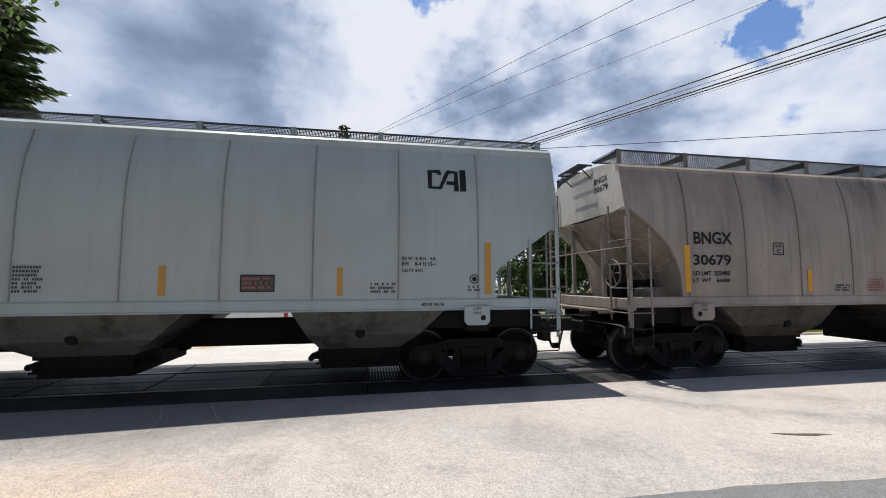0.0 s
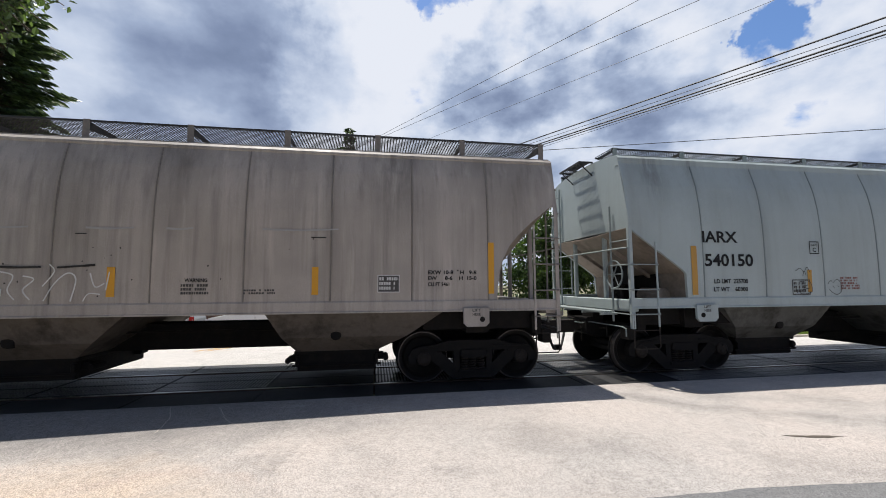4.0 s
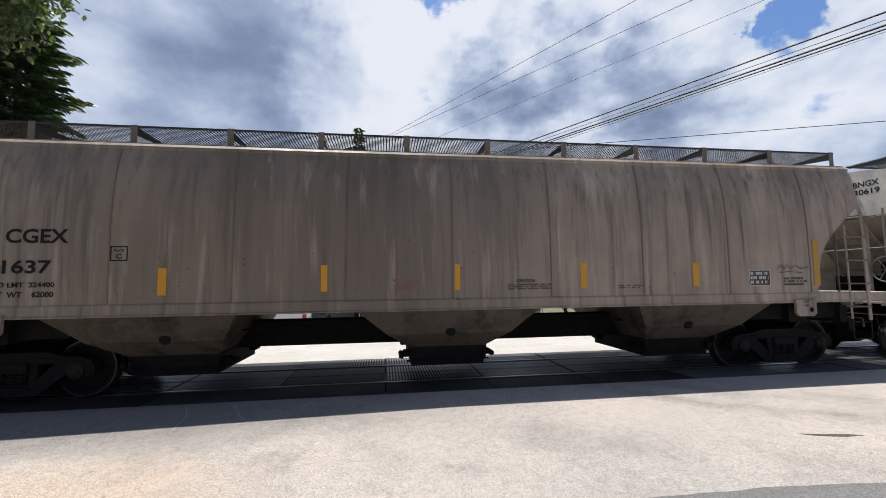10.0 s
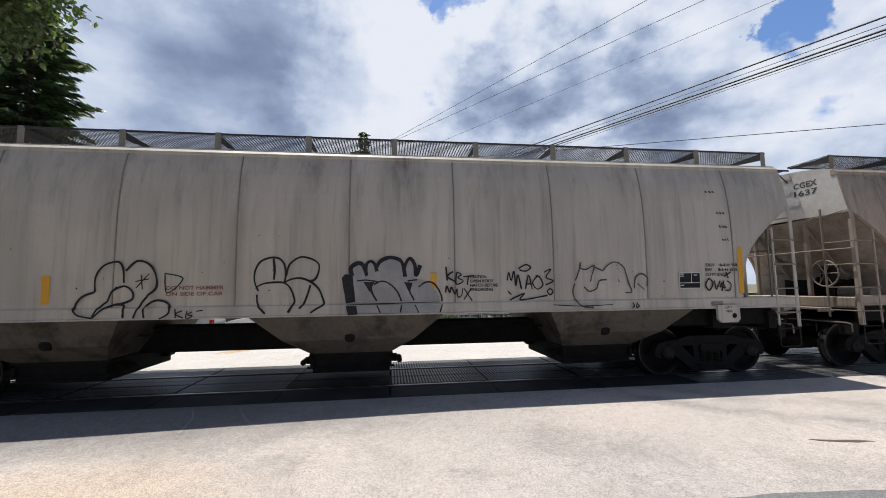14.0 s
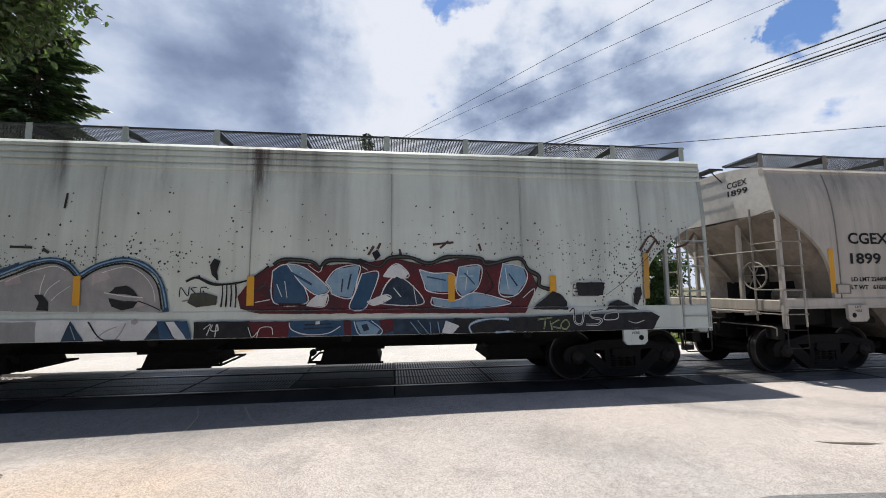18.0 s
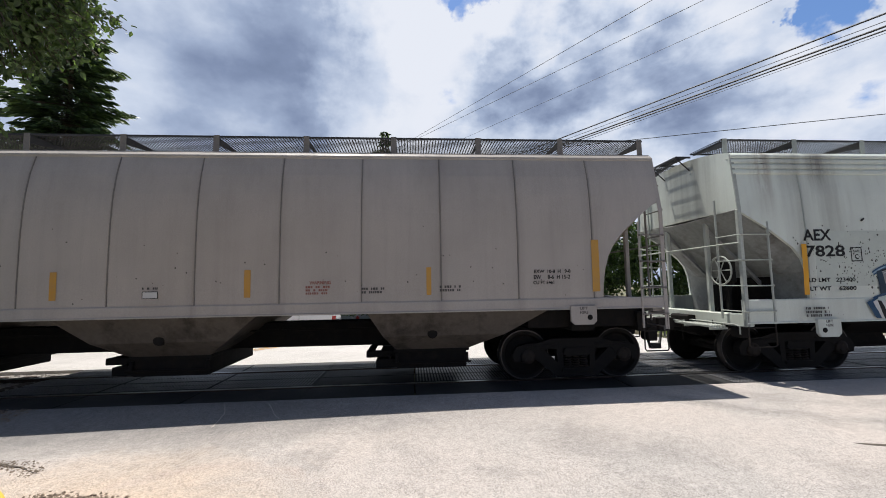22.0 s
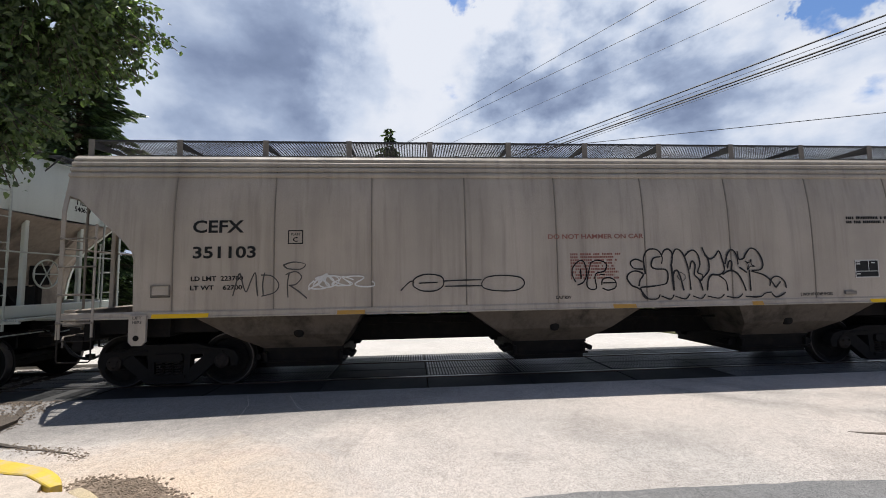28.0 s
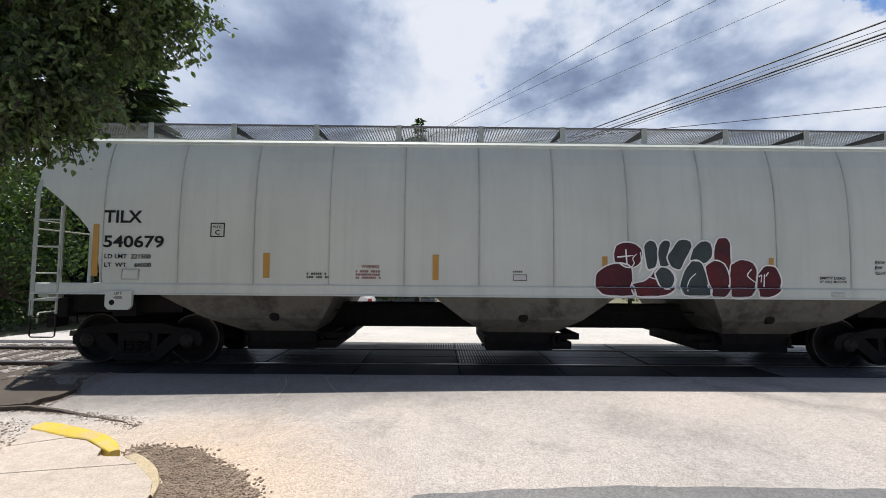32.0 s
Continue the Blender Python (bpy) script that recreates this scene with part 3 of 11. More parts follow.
# ==== ground, road and track ====
GROUND = road_mat("dry_dirt_and_grass", (0.17, 0.145, 0.10), (0.13, 0.14, 0.06), 0.5, (0.1, 0.1, 0.05))
ASPHALT = road_mat("pale_worn_asphalt", (0.42, 0.390, 0.364), (0.50, 0.445, 0.405), 0.72, (0.28, 0.258, 0.24), 0.6, 0.55, (0.55, 0.44, 0.345))
FAR_ROAD = road_mat("bleached_far_road", (0.46, 0.44, 0.415), (0.52, 0.49, 0.465), 0.3, (0.40, 0.38, 0.36), 0.2)
PATCH = road_mat("grey_patch_asphalt", (0.17, 0.17, 0.17), (0.21, 0.205, 0.20), 0.7, (0.13, 0.13, 0.13))
CONCRETE = road_mat("sandy_concrete", (0.40, 0.355, 0.31), (0.47, 0.42, 0.37), 0.35, (0.37, 0.31, 0.25), 0.3, 0.45)
SIDEWALK = road_mat("sidewalk_concrete", (0.46, 0.395, 0.335), (0.53, 0.455, 0.39), 0.35, (0.30, 0.265, 0.23), 0.3, 0.5)
DIRT = road_mat("loose_dirt", (0.245, 0.185, 0.138), (0.34, 0.265, 0.20), 0.8, (0.14, 0.105, 0.08), 0.9)
DARK_DIRT = road_mat("dark_dirt", (0.075, 0.06, 0.05), (0.11, 0.09, 0.07), 0.8, (0.05, 0.04, 0.035), 0.8)
KERB_YELLOW = plain("kerb_yellow", (0.62, 0.43, 0.045), 0.75, 0, 0.2, 6, 0.3, (0.45, 0.38, 0.28))
TAR = plain("tar_stain", (0.13, 0.125, 0.12), 0.8, 0, 0.3, 3, 0.2)
STONE = plain("ballast_stone", (0.36, 0.335, 0.31), 0.9, 0, 0.5, 20, 0.4)
TIE = plain("old_tie_wood", (0.085, 0.065, 0.05), 0.9, 0, 0.4, 10, 0.5)


def fall(y):
    """The land drops gently beyond the far kerb."""
    return -0.05 * min(max(y - 10.5, 0), 30)


g = Mesh()
ys = (-2500, -60, -14, 6, 7.0, 10.5, 16, 24, 32, 40.5, 70, 300, 2500)
xs = (-2500, -300, -60, -20, 0, 30, 80, 300, 2500)
g.grid([[(x, y, fall(y) - (0.24 if -20 < y < 8 else 0.10)) for x in xs] for y in ys])
thing("ground", g, GROUND, "dry verge of dirt and short grass reaching the horizon", "ground", "structure")

# the near road dips a little towards the camera's left
def road_z(x, y):
    sag = 0.08 * min(max(1.0 - x, 0), 6) / 6 * min(max(6.5 - y, 0), 0.6) / 0.6 * min(max(y - 4.75, 0), 0.6) / 0.6
    return -0.05 * min(max(-x - 1.0, 0), 5) / 5 * min(max(6.2 - y, 0), 1) - sag


g = Mesh()
g.thick_grid([[(x, y, road_z(x, y)) for x in (-7.3, -6, -5, -4, -3, -2, -1, 0, 1, 2, 30)] for y in (-13, 3, 4, 4.4, 4.75, 5.05, 5.35, 5.6, 5.9, 6.2, 6.5, 6.70)], lambda q: (q[0], q[1], -0.35))
thing("road", g, ASPHALT, "pale worn asphalt road before the level crossing", "road", "structure")
g = Mesh()
g.thick_grid([[(x, y, fall(y) - 0.012) for x in (-11.5, 0, 32)] for y in (9.93, 10.5, 16, 24, 30)], lambda q: (q[0], q[1], q[2] - 0.3))
thing("road_beyond", g, FAR_ROAD, "bleached road surface falling away beyond the tracks", "road", "structure")
line = Mesh()
for k in (0, 1):
    line.grid([[(-5.2 + 0.42 * (y - 13) + k * 0.3 + w, y, fall(y) - 0.006) for w in (0, 0.13)] for y in (13, 16, 24, 29.5)])
thing("road_marking", line, YELLOW_DULL, "faded double yellow centre line on the far road", "road marking", "structure")


def sheet(poly, z=0.006, thick=0.05, dip=True):
    m = Mesh()
    n = len(poly)
    vs = [(x, y, z + (road_z(x, y) if dip else 0)) for x, y in poly] + [(x, y, z - thick) for x, y in poly]
    return m.add(vs, [tuple(range(n)), tuple(range(2 * n - 1, n - 1, -1))] + [(i, n + i, n + (i + 1) % n, (i + 1) % n) for i in range(n)])


def wavy(pts, amp=0.05, step=0.18, seed=1):
    """Roughens a closed outline."""
    out = []
    for (a, b), (c, d) in zip(pts, pts[1:] + pts[:1]):
        k = max(1, int(math.hypot(c - a, d - b) / step))
        for i in range(k):
            x, y = a + (c - a) * i / k, b + (d - b) * i / k
            v = noise.noise_vector(Vector((x * 3, y * 3, seed))) + noise.noise_vector(Vector((x * 17, y * 17, seed))) * 0.3
            out.append((x + v.x * amp, y + v.y * amp))
    return out


apron = [(-5.0, 4.85), (-4.4, 4.72), (-3.6, 4.45), (-2.75, 4.42), (-2.05, 4.33), (-1.55, 3.95), (-1.25, 3.45), (-1.1, 3.0), (-1.05, 1.0), (-7.2, 1.0), (-7.2, 4.6)]
thing("apron", sheet(wavy(apron, 0.06), 0.006), ASPHALT, "sandy concrete driveway apron beside the kerb", "pavement", "structure")
patch = [(-0.55, 3.02), (0.2, 3.10), (1.1, 3.16), (2.1, 3.15), (3.3, 3.13), (4.6, 3.02), (8.0, 3.0), (12, 2.6), (12, -2), (-0.9, -2), (-0.75, 2.4)]
thing("asphalt_patch", sheet(wavy(patch, 0.025, 0.12, 3), 0.010), PATCH, "grey patch of newer rough asphalt", "road", "structure")
# gravelly dirt that has washed out of the broken kerb
dirt = [(-3.40, 3.82), (-3.30, 3.97), (-2.94, 3.83), (-2.70, 3.81), (-2.38, 3.55), (-2.09, 3.30), (-1.75, 3.02), (-1.65, 2.4), (-2.3, 2.4), (-2.54, 3.01), (-2.70, 3.35), (-3.12, 3.68)]
thing("dirt_patch", sheet(wavy(wavy(dirt, 0.15, 0.05, 5), 0.07, 0.02, 9.3), 0.012), DIRT, "loose brown dirt spilled by the broken kerb", "dirt", "structure")
verge = [(-7.2, 4.72), (-5.4, 4.60), (-5.15, 4.55), (-4.86, 4.36), (-4.40, 3.62), (-2.85, 1.0), (-7.2, 1.0)]
thing("dirt_verge", sheet(wavy(verge, 0.06, 0.08, 6), 0.009), DIRT, "strip of brown gravelly dirt beside the sidewalk", "dirt", "structure")
seam = [(-7.2, 5.05), (-6.1, 5.11), (-5.6, 5.16), (-5.1, 5.01), (-4.6, 4.80), (-4.0, 4.59), (-3.6, 4.36), (-4.0, 4.61), (-4.55, 4.83), (-5.1, 5.05), (-5.6, 5.21), (-6.1, 5.16), (-7.2, 5.12)]
thing("dirt_seam", sheet(wavy(seam, 0.04, 0.05, 7), 0.009), DARK_DIRT, "dark dirt gathered along the edge of the asphalt", "dirt", "structure")


def pebbles(name, spots, size, mat, label, zf, seed):
    rng = np.random.default_rng(seed)
    cube = np.array([(-1, -1, 0), (1, -1, 0), (1, 1, 0), (-1, 1, 0), (-0.6, -0.5, 1), (0.6, -0.6, 1), (0.5, 0.6, 1), (-0.5, 0.5, 1)], float)
    faces = [(0, 1, 5, 4), (1, 2, 6, 5), (2, 3, 7, 6), (3, 0, 4, 7), (4, 5, 6, 7)]
    m = Mesh()
    vs, fs = [], []
    for x, y in spots:
        s = size * rng.uniform(0.4, 1.3)
        a = rng.uniform(0, 6.28)
        c = cube * (s, s * rng.uniform(0.6, 1), s * rng.uniform(0.5, 1)) * rng.uniform(0.8, 1.2, (8, 3))
        k = len(vs)
        vs += [(x + p[0] * math.cos(a) - p[1] * math.sin(a), y + p[0] * math.sin(a) + p[1] * math.cos(a), zf(x, y) + p[2]) for p in c]
        fs += [tuple(k + i for i in f) for f in faces]
    m.v, m.f = vs, fs
    me = m.data(name, mat)
    return thing(name, me, mat, label, "gravel", "stuff")


def inside(x, y, poly):
    hits = False
    for (a, b), (c, d) in zip(poly, poly[1:] + poly[:1]):
        if (b > y) != (d > y) and x < a + (c - a) * (y - b) / (d - b):
            hits = not hits
    return hits


rng = np.random.default_rng(4)
SMALL_STONE = plain("small_brown_stone", (0.24, 0.185, 0.135), 0.9, 0, 0.5, 30, 0.3)
spots = [(rng.uniform(-3.4, -1.7), rng.uniform(2.6, 4.0)) for _ in range(9000)]
spots = [q for q in spots if inside(*q, dirt)][:3400] + [q for q in [(rng.uniform(-5.6, -4.0), rng.uniform(3.2, 4.6)) for _ in range(2600)] if inside(*q, verge)]
spots = [(x + rng.normal(0, 0.05), y + rng.normal(0, 0.05)) for x, y in spots]
pebbles("loose_gravel", spots, 0.011, SMALL_STONE, "scatter of small brown stones on the dirt", lambda x, y: road_z(x, y) + 0.009, 2)
spots = [q for q in [(rng.uniform(-3.3, -1.8), rng.uniform(2.7, 3.9)) for _ in range(2600)] if inside(*q, dirt)]
spots = [(x + abs(rng.normal(0, 0.10)), y + abs(rng.normal(0, 0.05))) for x, y in spots]
pebbles("dirt_clods", spots, 0.013, DIRT, "brown clods and stones in the loose dirt", lambda x, y: road_z(x, y) + 0.006, 21)
spots = [(rng.uniform(-6.6, -3.7), 0) for _ in range(700)]
spots = [(x, lerp(((-6.1, 5.14), (-5.6, 5.18), (-5.1, 5.03), (-4.6, 4.81), (-4.0, 4.6), (-3.6, 4.36)), x) + rng.normal(0, 0.07)) for x, _ in spots]
pebbles("edge_gravel", spots, 0.008, SMALL_STONE, "brown stones along the asphalt edge", lambda x, y: road_z(x, y) + 0.007, 3)

shoulder = [(-9.5, 6.72), (-6.0, 6.70), (-5.85, 6.2), (-5.7, 5.7), (-5.72, 5.25), (-6.4, 5.18), (-9.5, 5.1)]
thing("dirt_shoulder", sheet(wavy(shoulder, 0.12, 0.08, 12), 0.010), DARK_DIRT, "dark gravelly dirt where the asphalt ends by the track", "dirt", "structure")
spots = [(rng.uniform(-7.2, -5.6), rng.uniform(5.1, 6.7)) for _ in range(1500)]
pebbles("shoulder_gravel", spots, 0.011, SMALL_STONE, "loose grey stones on the dirt by the track", lambda x, y: road_z(x, y) + 0.008, 13)

# sidewalk of slabs
walk_1 = tagged(new("sidewalk"), "worn concrete sidewalk of cast slabs", "sidewalk", "", "structure")
cuts = [[(-4.74, 4.30), (-4.62, 4.20), (-4.10, 4.005), (-4.45, 3.81)],
        [(-4.443, 3.80), (-4.09, 3.99), (-3.84, 3.93), (-3.54, 3.74), (-3.46, 3.60), (-3.36, 3.59), (-3.22, 3.59), (-3.0, 3.457), (-4.12, 3.247)],
        [(-4.115, 3.237), (-2.99, 3.447), (-2.66, 3.17), (-2.53, 2.96), (-2.32, 2.3), (-2.25, 1.0), (-2.78, 1.0)]]
for c in cuts:
    part("slab", sheet(list(c), 0.034, 0.14, False), SIDEWALK, walk_1)

# kerb: a yellow painted arc and a broken bare piece
def kerb(name, outer, inner, h, mat, label):
    """A low kerb between two edges with the same number of points."""
    m = Mesh()
    rows = []
    for (x, y), (u, w) in zip(outer, inner):
        mix = lambda q: (x + (u - x) * q, y + (w - y) * q)
        k = 0.006 * noise.noise(Vector((x * 6, y * 6, 2)))
        rows.append([(*mix(q), z) for q, z in ((0, -0.15), (0, h - 0.02), (0.06, h - 0.005 + k), (0.3, h + k), (0.8, h), (0.95, h - 0.004), (1, h - 0.014), (1, -0.15))])
    m.grid(rows)
    n = len(rows[0])
    m.f += [tuple(range(n)), tuple(range(len(m.v) - 1, len(m.v) - n - 1, -1))]
    return thing(name, m, mat, label, "kerb")


def smooth_line(pts, k=5):
    """Rounds a bent line."""
    out = []
    n = len(pts)
    for i in range(n - 1):
        p = [Vector(pts[min(max(j, 0), n - 1)]) for j in (i - 1, i, i + 1, i + 2)]
        for q in range(k):
            t = q / k
            out.append(tuple(0.5 * (2 * p[1] + (p[2] - p[0]) * t + (2 * p[0] - 5 * p[1] + 4 * p[2] - p[3]) * t * t + (3 * p[1] - p[0] - 3 * p[2] + p[3]) * t ** 3)))
    return out + [tuple(pts[-1])]


kerb("yellow_kerb", smooth_line([(-4.72, 4.30), (-4.63, 4.40), (-4.11, 4.22), (-3.78, 4.08), (-3.50, 3.88), (-3.33, 3.70)]), smooth_line([(-4.66, 4.20), (-4.50, 4.15), (-4.08, 4.00), (-3.84, 3.935), (-3.54, 3.745), (-3.39, 3.65)]), 0.05, KERB_YELLOW, "yellow painted concrete kerb with worn edges")
WORN_KERB = road_mat("worn_yellowed_kerb", (0.47, 0.38, 0.24), (0.50, 0.43, 0.33), 0.4, (0.30, 0.24, 0.17), 0.4, 0.7)
kerb("broken_kerb", smooth_line([(-3.15, 3.68), (-2.95, 3.55), (-2.76, 3.38), (-2.58, 3.14), (-2.5, 2.95)]), smooth_line([(-3.21, 3.60), (-3.04, 3.47), (-2.86, 3.32), (-2.66, 3.16), (-2.55, 2.98)]), 0.03, WORN_KERB, "broken worn kerb end half sunk in dirt")

# pothole, cracks and a tar stain
# flat sheet: dark dirt and the shading of the hollow in one colour
hole = [(4.66, 4.13), (4.80, 4.11), (5.0, 4.06), (5.2, 4.0), (5.30, 3.96), (5.1, 3.96), (4.9, 4.02), (4.74, 4.08)]
thing("pothole", sheet(wavy(hole, 0.025, 0.04, 8), 0.004), DARK_DIRT, "long shallow pothole, dark dirt and hollow shading in its colour", "pothole", "structure")
for pts in ([(-2.9, 6.6), (-2.72, 6.2), (-2.66, 5.7)], [(-2.2, 6.5), (-1.95, 6.0), (-1.6, 5.6)], [(-0.3, 6.5), (0.1, 6.1), (0.5, 5.75)]):
    m = Mesh()
    rows = []
    for i in range(25):
        u = i / 24 * (len(pts) - 1)
        k = min(int(u), len(pts) - 2)
        x = pts[k][0] + (pts[k + 1][0] - pts[k][0]) * (u - k) + 0.03 * noise.noise(Vector((i * 0.9, pts[0][0], 0)))
        y = pts[k][1] + (pts[k + 1][1] - pts[k][1]) * (u - k) + 0.03 * noise.noise(Vector((i * 0.9, pts[0][0], 5)))
        rows.append([(x - 0.006, y, road_z(x, y) + 0.004), (x + 0.006, y, road_z(x, y) + 0.004)])
    m.grid(rows)
    thing("crack", m, CONCRETE, "thin weathered crack in the asphalt", "crack", "structure")

# rails
def rail(name, yc):
    m = Mesh()
    poly = [(-0.07, -0.172), (0.07, -0.172), (0.07, -0.16), (0.012, -0.145), (0.010, -0.05), (0.035, -0.035), (0.036, -0.008), (0.028, 0.0), (-0.028, 0.0), (-0.036, -0.008), (-0.035, -0.035), (-0.010, -0.05), (-0.012, -0.145), (-0.07, -0.16)]
    n = len(poly)
    m.prism([(yc + a, z) for a, z in poly], 0, -220, 220)
    me = m.data(name, RAIL_SIDE, RAIL_TOP)
    for p in me.polygons:
        c = p.center
        if c.z > -0.0065:
            p.material_index = 1
    return thing(name, me, None, "worn steel rail with a bright running surface", "rail", "structure")


rail("rail_near", 8.31 - 0.753)
rail("rail_far", 8.31 + 0.753)

# rib tops: worn rubber, paler still for the sky reflection put into its colour
RIB_TOP = plain("worn_sheen_rib", (0.17, 0.17, 0.175), 0.35, 0, 0.3, 3, 0.3)
# crossing panels: ribbed black rubber, row by row
def panel_mesh(w, y0, y1, ribs):
    m = Mesh().bbox(0.006, w - 0.006, y0, y1, -0.14, -0.012, 0.012)
    if ribs:
        k = int(w / 0.058)
        for i in range(k):
            x = 0.02 + (w - 0.04) * (i + 0.25) / k
            m.box(x, x + 0.026, y0 + 0.03, (y0 + y1) / 2 - 0.015, -0.012, -0.001)
            m.box(x, x + 0.026, (y0 + y1) / 2 + 0.015, y1 - 0.03, -0.012, -0.001)
    return m.data("panel", RUBBER, RIB_TOP, picks=[0] * 10 + [1] * (len(m.f) - 10))


crossing = tagged(new("crossing"), "black rubber level crossing panels between and beside the rails", "crossing", "", "structure")
for row, (y0, y1, plain_until) in enumerate(((6.74, 7.505, 4.4), (7.665, 8.28, -9.0), (8.30, 8.955, -9.0), (9.115, 9.90, -9.0))):
    ribbed, flat = panel_mesh(1.83, y0, y1, True), panel_mesh(1.83, y0, y1, False)
    for i in range(15):
        x = -7.35 + 1.84 * i
        o = part("panel", flat if x < plain_until or (row in (1, 2) and 2 < i < 4) else ribbed, None, crossing)
        o.location = (x, 0, -0.004 * ((i * 7 + row * 3) % 3))

# sleepers and ballast beyond the end of the crossing
track = tagged(new("track_bed"), "wooden sleepers under the rails", "track", "", "structure")
tie = Mesh().bbox(-0.115, 0.115, 7.0, 9.62, -0.26, -0.065, 0.015).data("sleeper", TIE)
for i in range(46):
    o = part("sleeper", tie, None, track)
    o.location = (-7.75 - 0.55 * i, 0.03 * ((i * 5) % 3), 0)
bed = Mesh().prism([(5.3, -0.5), (6.5, -0.085), (10.3, -0.085), (11.5, -0.5)], 0, -220, -7.37)
bed.prism([(5.3, -0.5), (6.5, -0.085), (10.3, -0.085), (11.5, -0.5)], 0, 20.3, 220)
thing("ballast_bed", bed, STONE, "bed of grey crushed stone under the track", "ballast", "structure")
rng = np.random.default_rng(9)
spots = [(-7.4 - rng.exponential(4.5), rng.uniform(5.7, 11.0)) for _ in range(9000)]
pebbles("ballast", spots, 0.035, STONE, "loose crushed stone ballast beside the rails", lambda x, y: -0.10 - 0.05 * max(0, 6.3 - y), 5)


# ==== train ====
YC = 8.31
RAIL_R = 0.457
PROF = ((0.9, 1.57), (1.31, 1.595), (1.9, 1.615), (2.6, 1.62), (3.0, 1.61), (3.3, 1.585), (3.6, 1.54), (3.85, 1.475), (4.05, 1.41), (4.3, 1.34))
PROF_ROUND = ((0.9, 1.56), (1.4, 1.575), (2.0, 1.60), (2.7, 1.60), (3.3, 1.575), (3.7, 1.53), (4.3, 1.47))
CUT_CURVED = ((0.0, 3.20), (0.15, 3.12), (0.47, 2.87), (0.74, 2.62), (0.90, 2.43), (1.01, 2.22), (1.08, 1.98), (1.115, 1.75), (1.13, 1.50))
CUT_STRAIGHT = ((0.0, 2.80), (0.06, 2.77), (0.28, 2.61), (1.08, 2.04), (1.16, 1.96), (1.18, 1.50))
CUT_ANGLED = ((0.0, 3.32), (0.24, 3.22), (0.98, 2.50), (1.10, 2.34), (1.13, 2.2), (1.14, 1.34))
CUT_BARREL = ((0.0, 3.03), (0.53, 2.70), (1.00, 2.34), (1.15, 2.14), (1.23, 1.90), (1.255, 1.60), (1.26, 1.42))

# shared meshes of the running gear
def side_frame_mesh():
    m = Mesh()
    o = -0.99
    y0, y1 = o - 0.09, o + 0.07
    # top member, with its noses over the axle boxes
    m.prism([(-1.15, 0.38), (-1.17, 0.50), (-1.10, 0.62), (-0.95, 0.67), (-0.70, 0.69), (-0.45, 0.76), (0.45, 0.76), (0.70, 0.69), (0.95, 0.67), (1.10, 0.62), (1.17, 0.50), (1.15, 0.38), (1.04, 0.36), (1.02, 0.50), (0.76, 0.50), (0.66, 0.58), (-0.66, 0.58), (-0.76, 0.50), (-1.02, 0.50), (-1.04, 0.36)], 1, y0, y1)
    # tension member
    m.prism([(-0.88, 0.52), (-0.60, 0.58), (-0.26, 0.26), (0.26, 0.26), (0.60, 0.58), (0.88, 0.52), (0.38, 0.10), (-0.38, 0.10)], 1, y0 + 0.01, y1)
    # columns beside the springs
    for s in (-1, 1):
        m.prism([(s * 0.24, 0.22), (s * 0.34, 0.22), (s * 0.36, 0.58), (s * 0.25, 0.58)], 1, y0 + 0.005, y1 - 0.01)
    # spring seat and bolster end
    m.box(-0.27, 0.27, y0 - 0.03, y1, 0.185, 0.235)
    m.prism([(-0.25, 0.50), (-0.22, 0.60), (0.22, 0.60), (0.25, 0.50), (0.2, 0.46), (-0.2, 0.46)], 1, y0 - 0.04, y1)
    # ribs that stiffen the top member
    for s in (-1, 1):
        m.prism([(s * 0.36, 0.67), (s * 0.9, 0.64), (s * 0.9, 0.615), (s * 0.36, 0.645)], 1, y0 - 0.025, y0)
    return m


def spring_mesh():
    m = Mesh()
    for cx in (0.0,):
        pts = [(cx + 0.058 * math.cos(a), -1.04 + 0.058 * math.sin(a), 0.24 + 0.235 * a / (2 * math.pi * 5.5)) for a in np.linspace(0, 2 * math.pi * 5.5, 54)]
        m.tube(pts, 0.014, 5)
    return m


def wheelset_meshes():
    w = Mesh()
    for s in (-1, 1):
        prof = [(-0.835, 0.10), (-0.85, 0.145), (-0.80, 0.165), (-0.775, 0.33), (-0.835, 0.375), (-0.835, 0.448), (-0.82, 0.457), (-0.735, 0.460), (-0.725, 0.485), (-0.70, 0.483), (-0.70, 0.375), (-0.735, 0.33), (-0.72, 0.15), (-0.69, 0.10)]
        w.lathe([(s * -y, r) for y, r in prof], n=36)
    tread = Mesh()
    for s in (-1, 1):
        tread.lathe([(s * 0.8385, 0.432), (s * 0.8385, 0.4485), (s * 0.82, 0.4585), (s * 0.737, 0.4615), (s * 0.737, 0.43)], n=36, caps=False)
    a = Mesh()
    a.lathe([(-0.98, 0.07), (-0.83, 0.085), (-0.7, 0.085), (-0.2, 0.075), (0.2, 0.075), (0.7, 0.085), (0.83, 0.085), (0.98, 0.07)], n=12)
    cap = Mesh()
    for s in (-1, 1):
        cap.lathe([(s * 0.95, 0.125), (s * 1.10, 0.125), (s * 1.115, 0.105), (s * 1.12, 0.095), (s * 1.135, 0.06)], n=16)
        for k in range(3):
            b = 2 * math.pi * k / 3
            cap.lathe([(s * 1.11, 0.02), (s * 1.15, 0.02)], (0.07 * math.cos(b), 0.07 * math.sin(b)), n=6)
    return w.data("wheel_pair", WHEEL_STEEL, smooth=False), tread.data("tread", TREAD), a.data("axle", WHEEL_STEEL), cap.data("bearing_cap", CAP_STEEL)


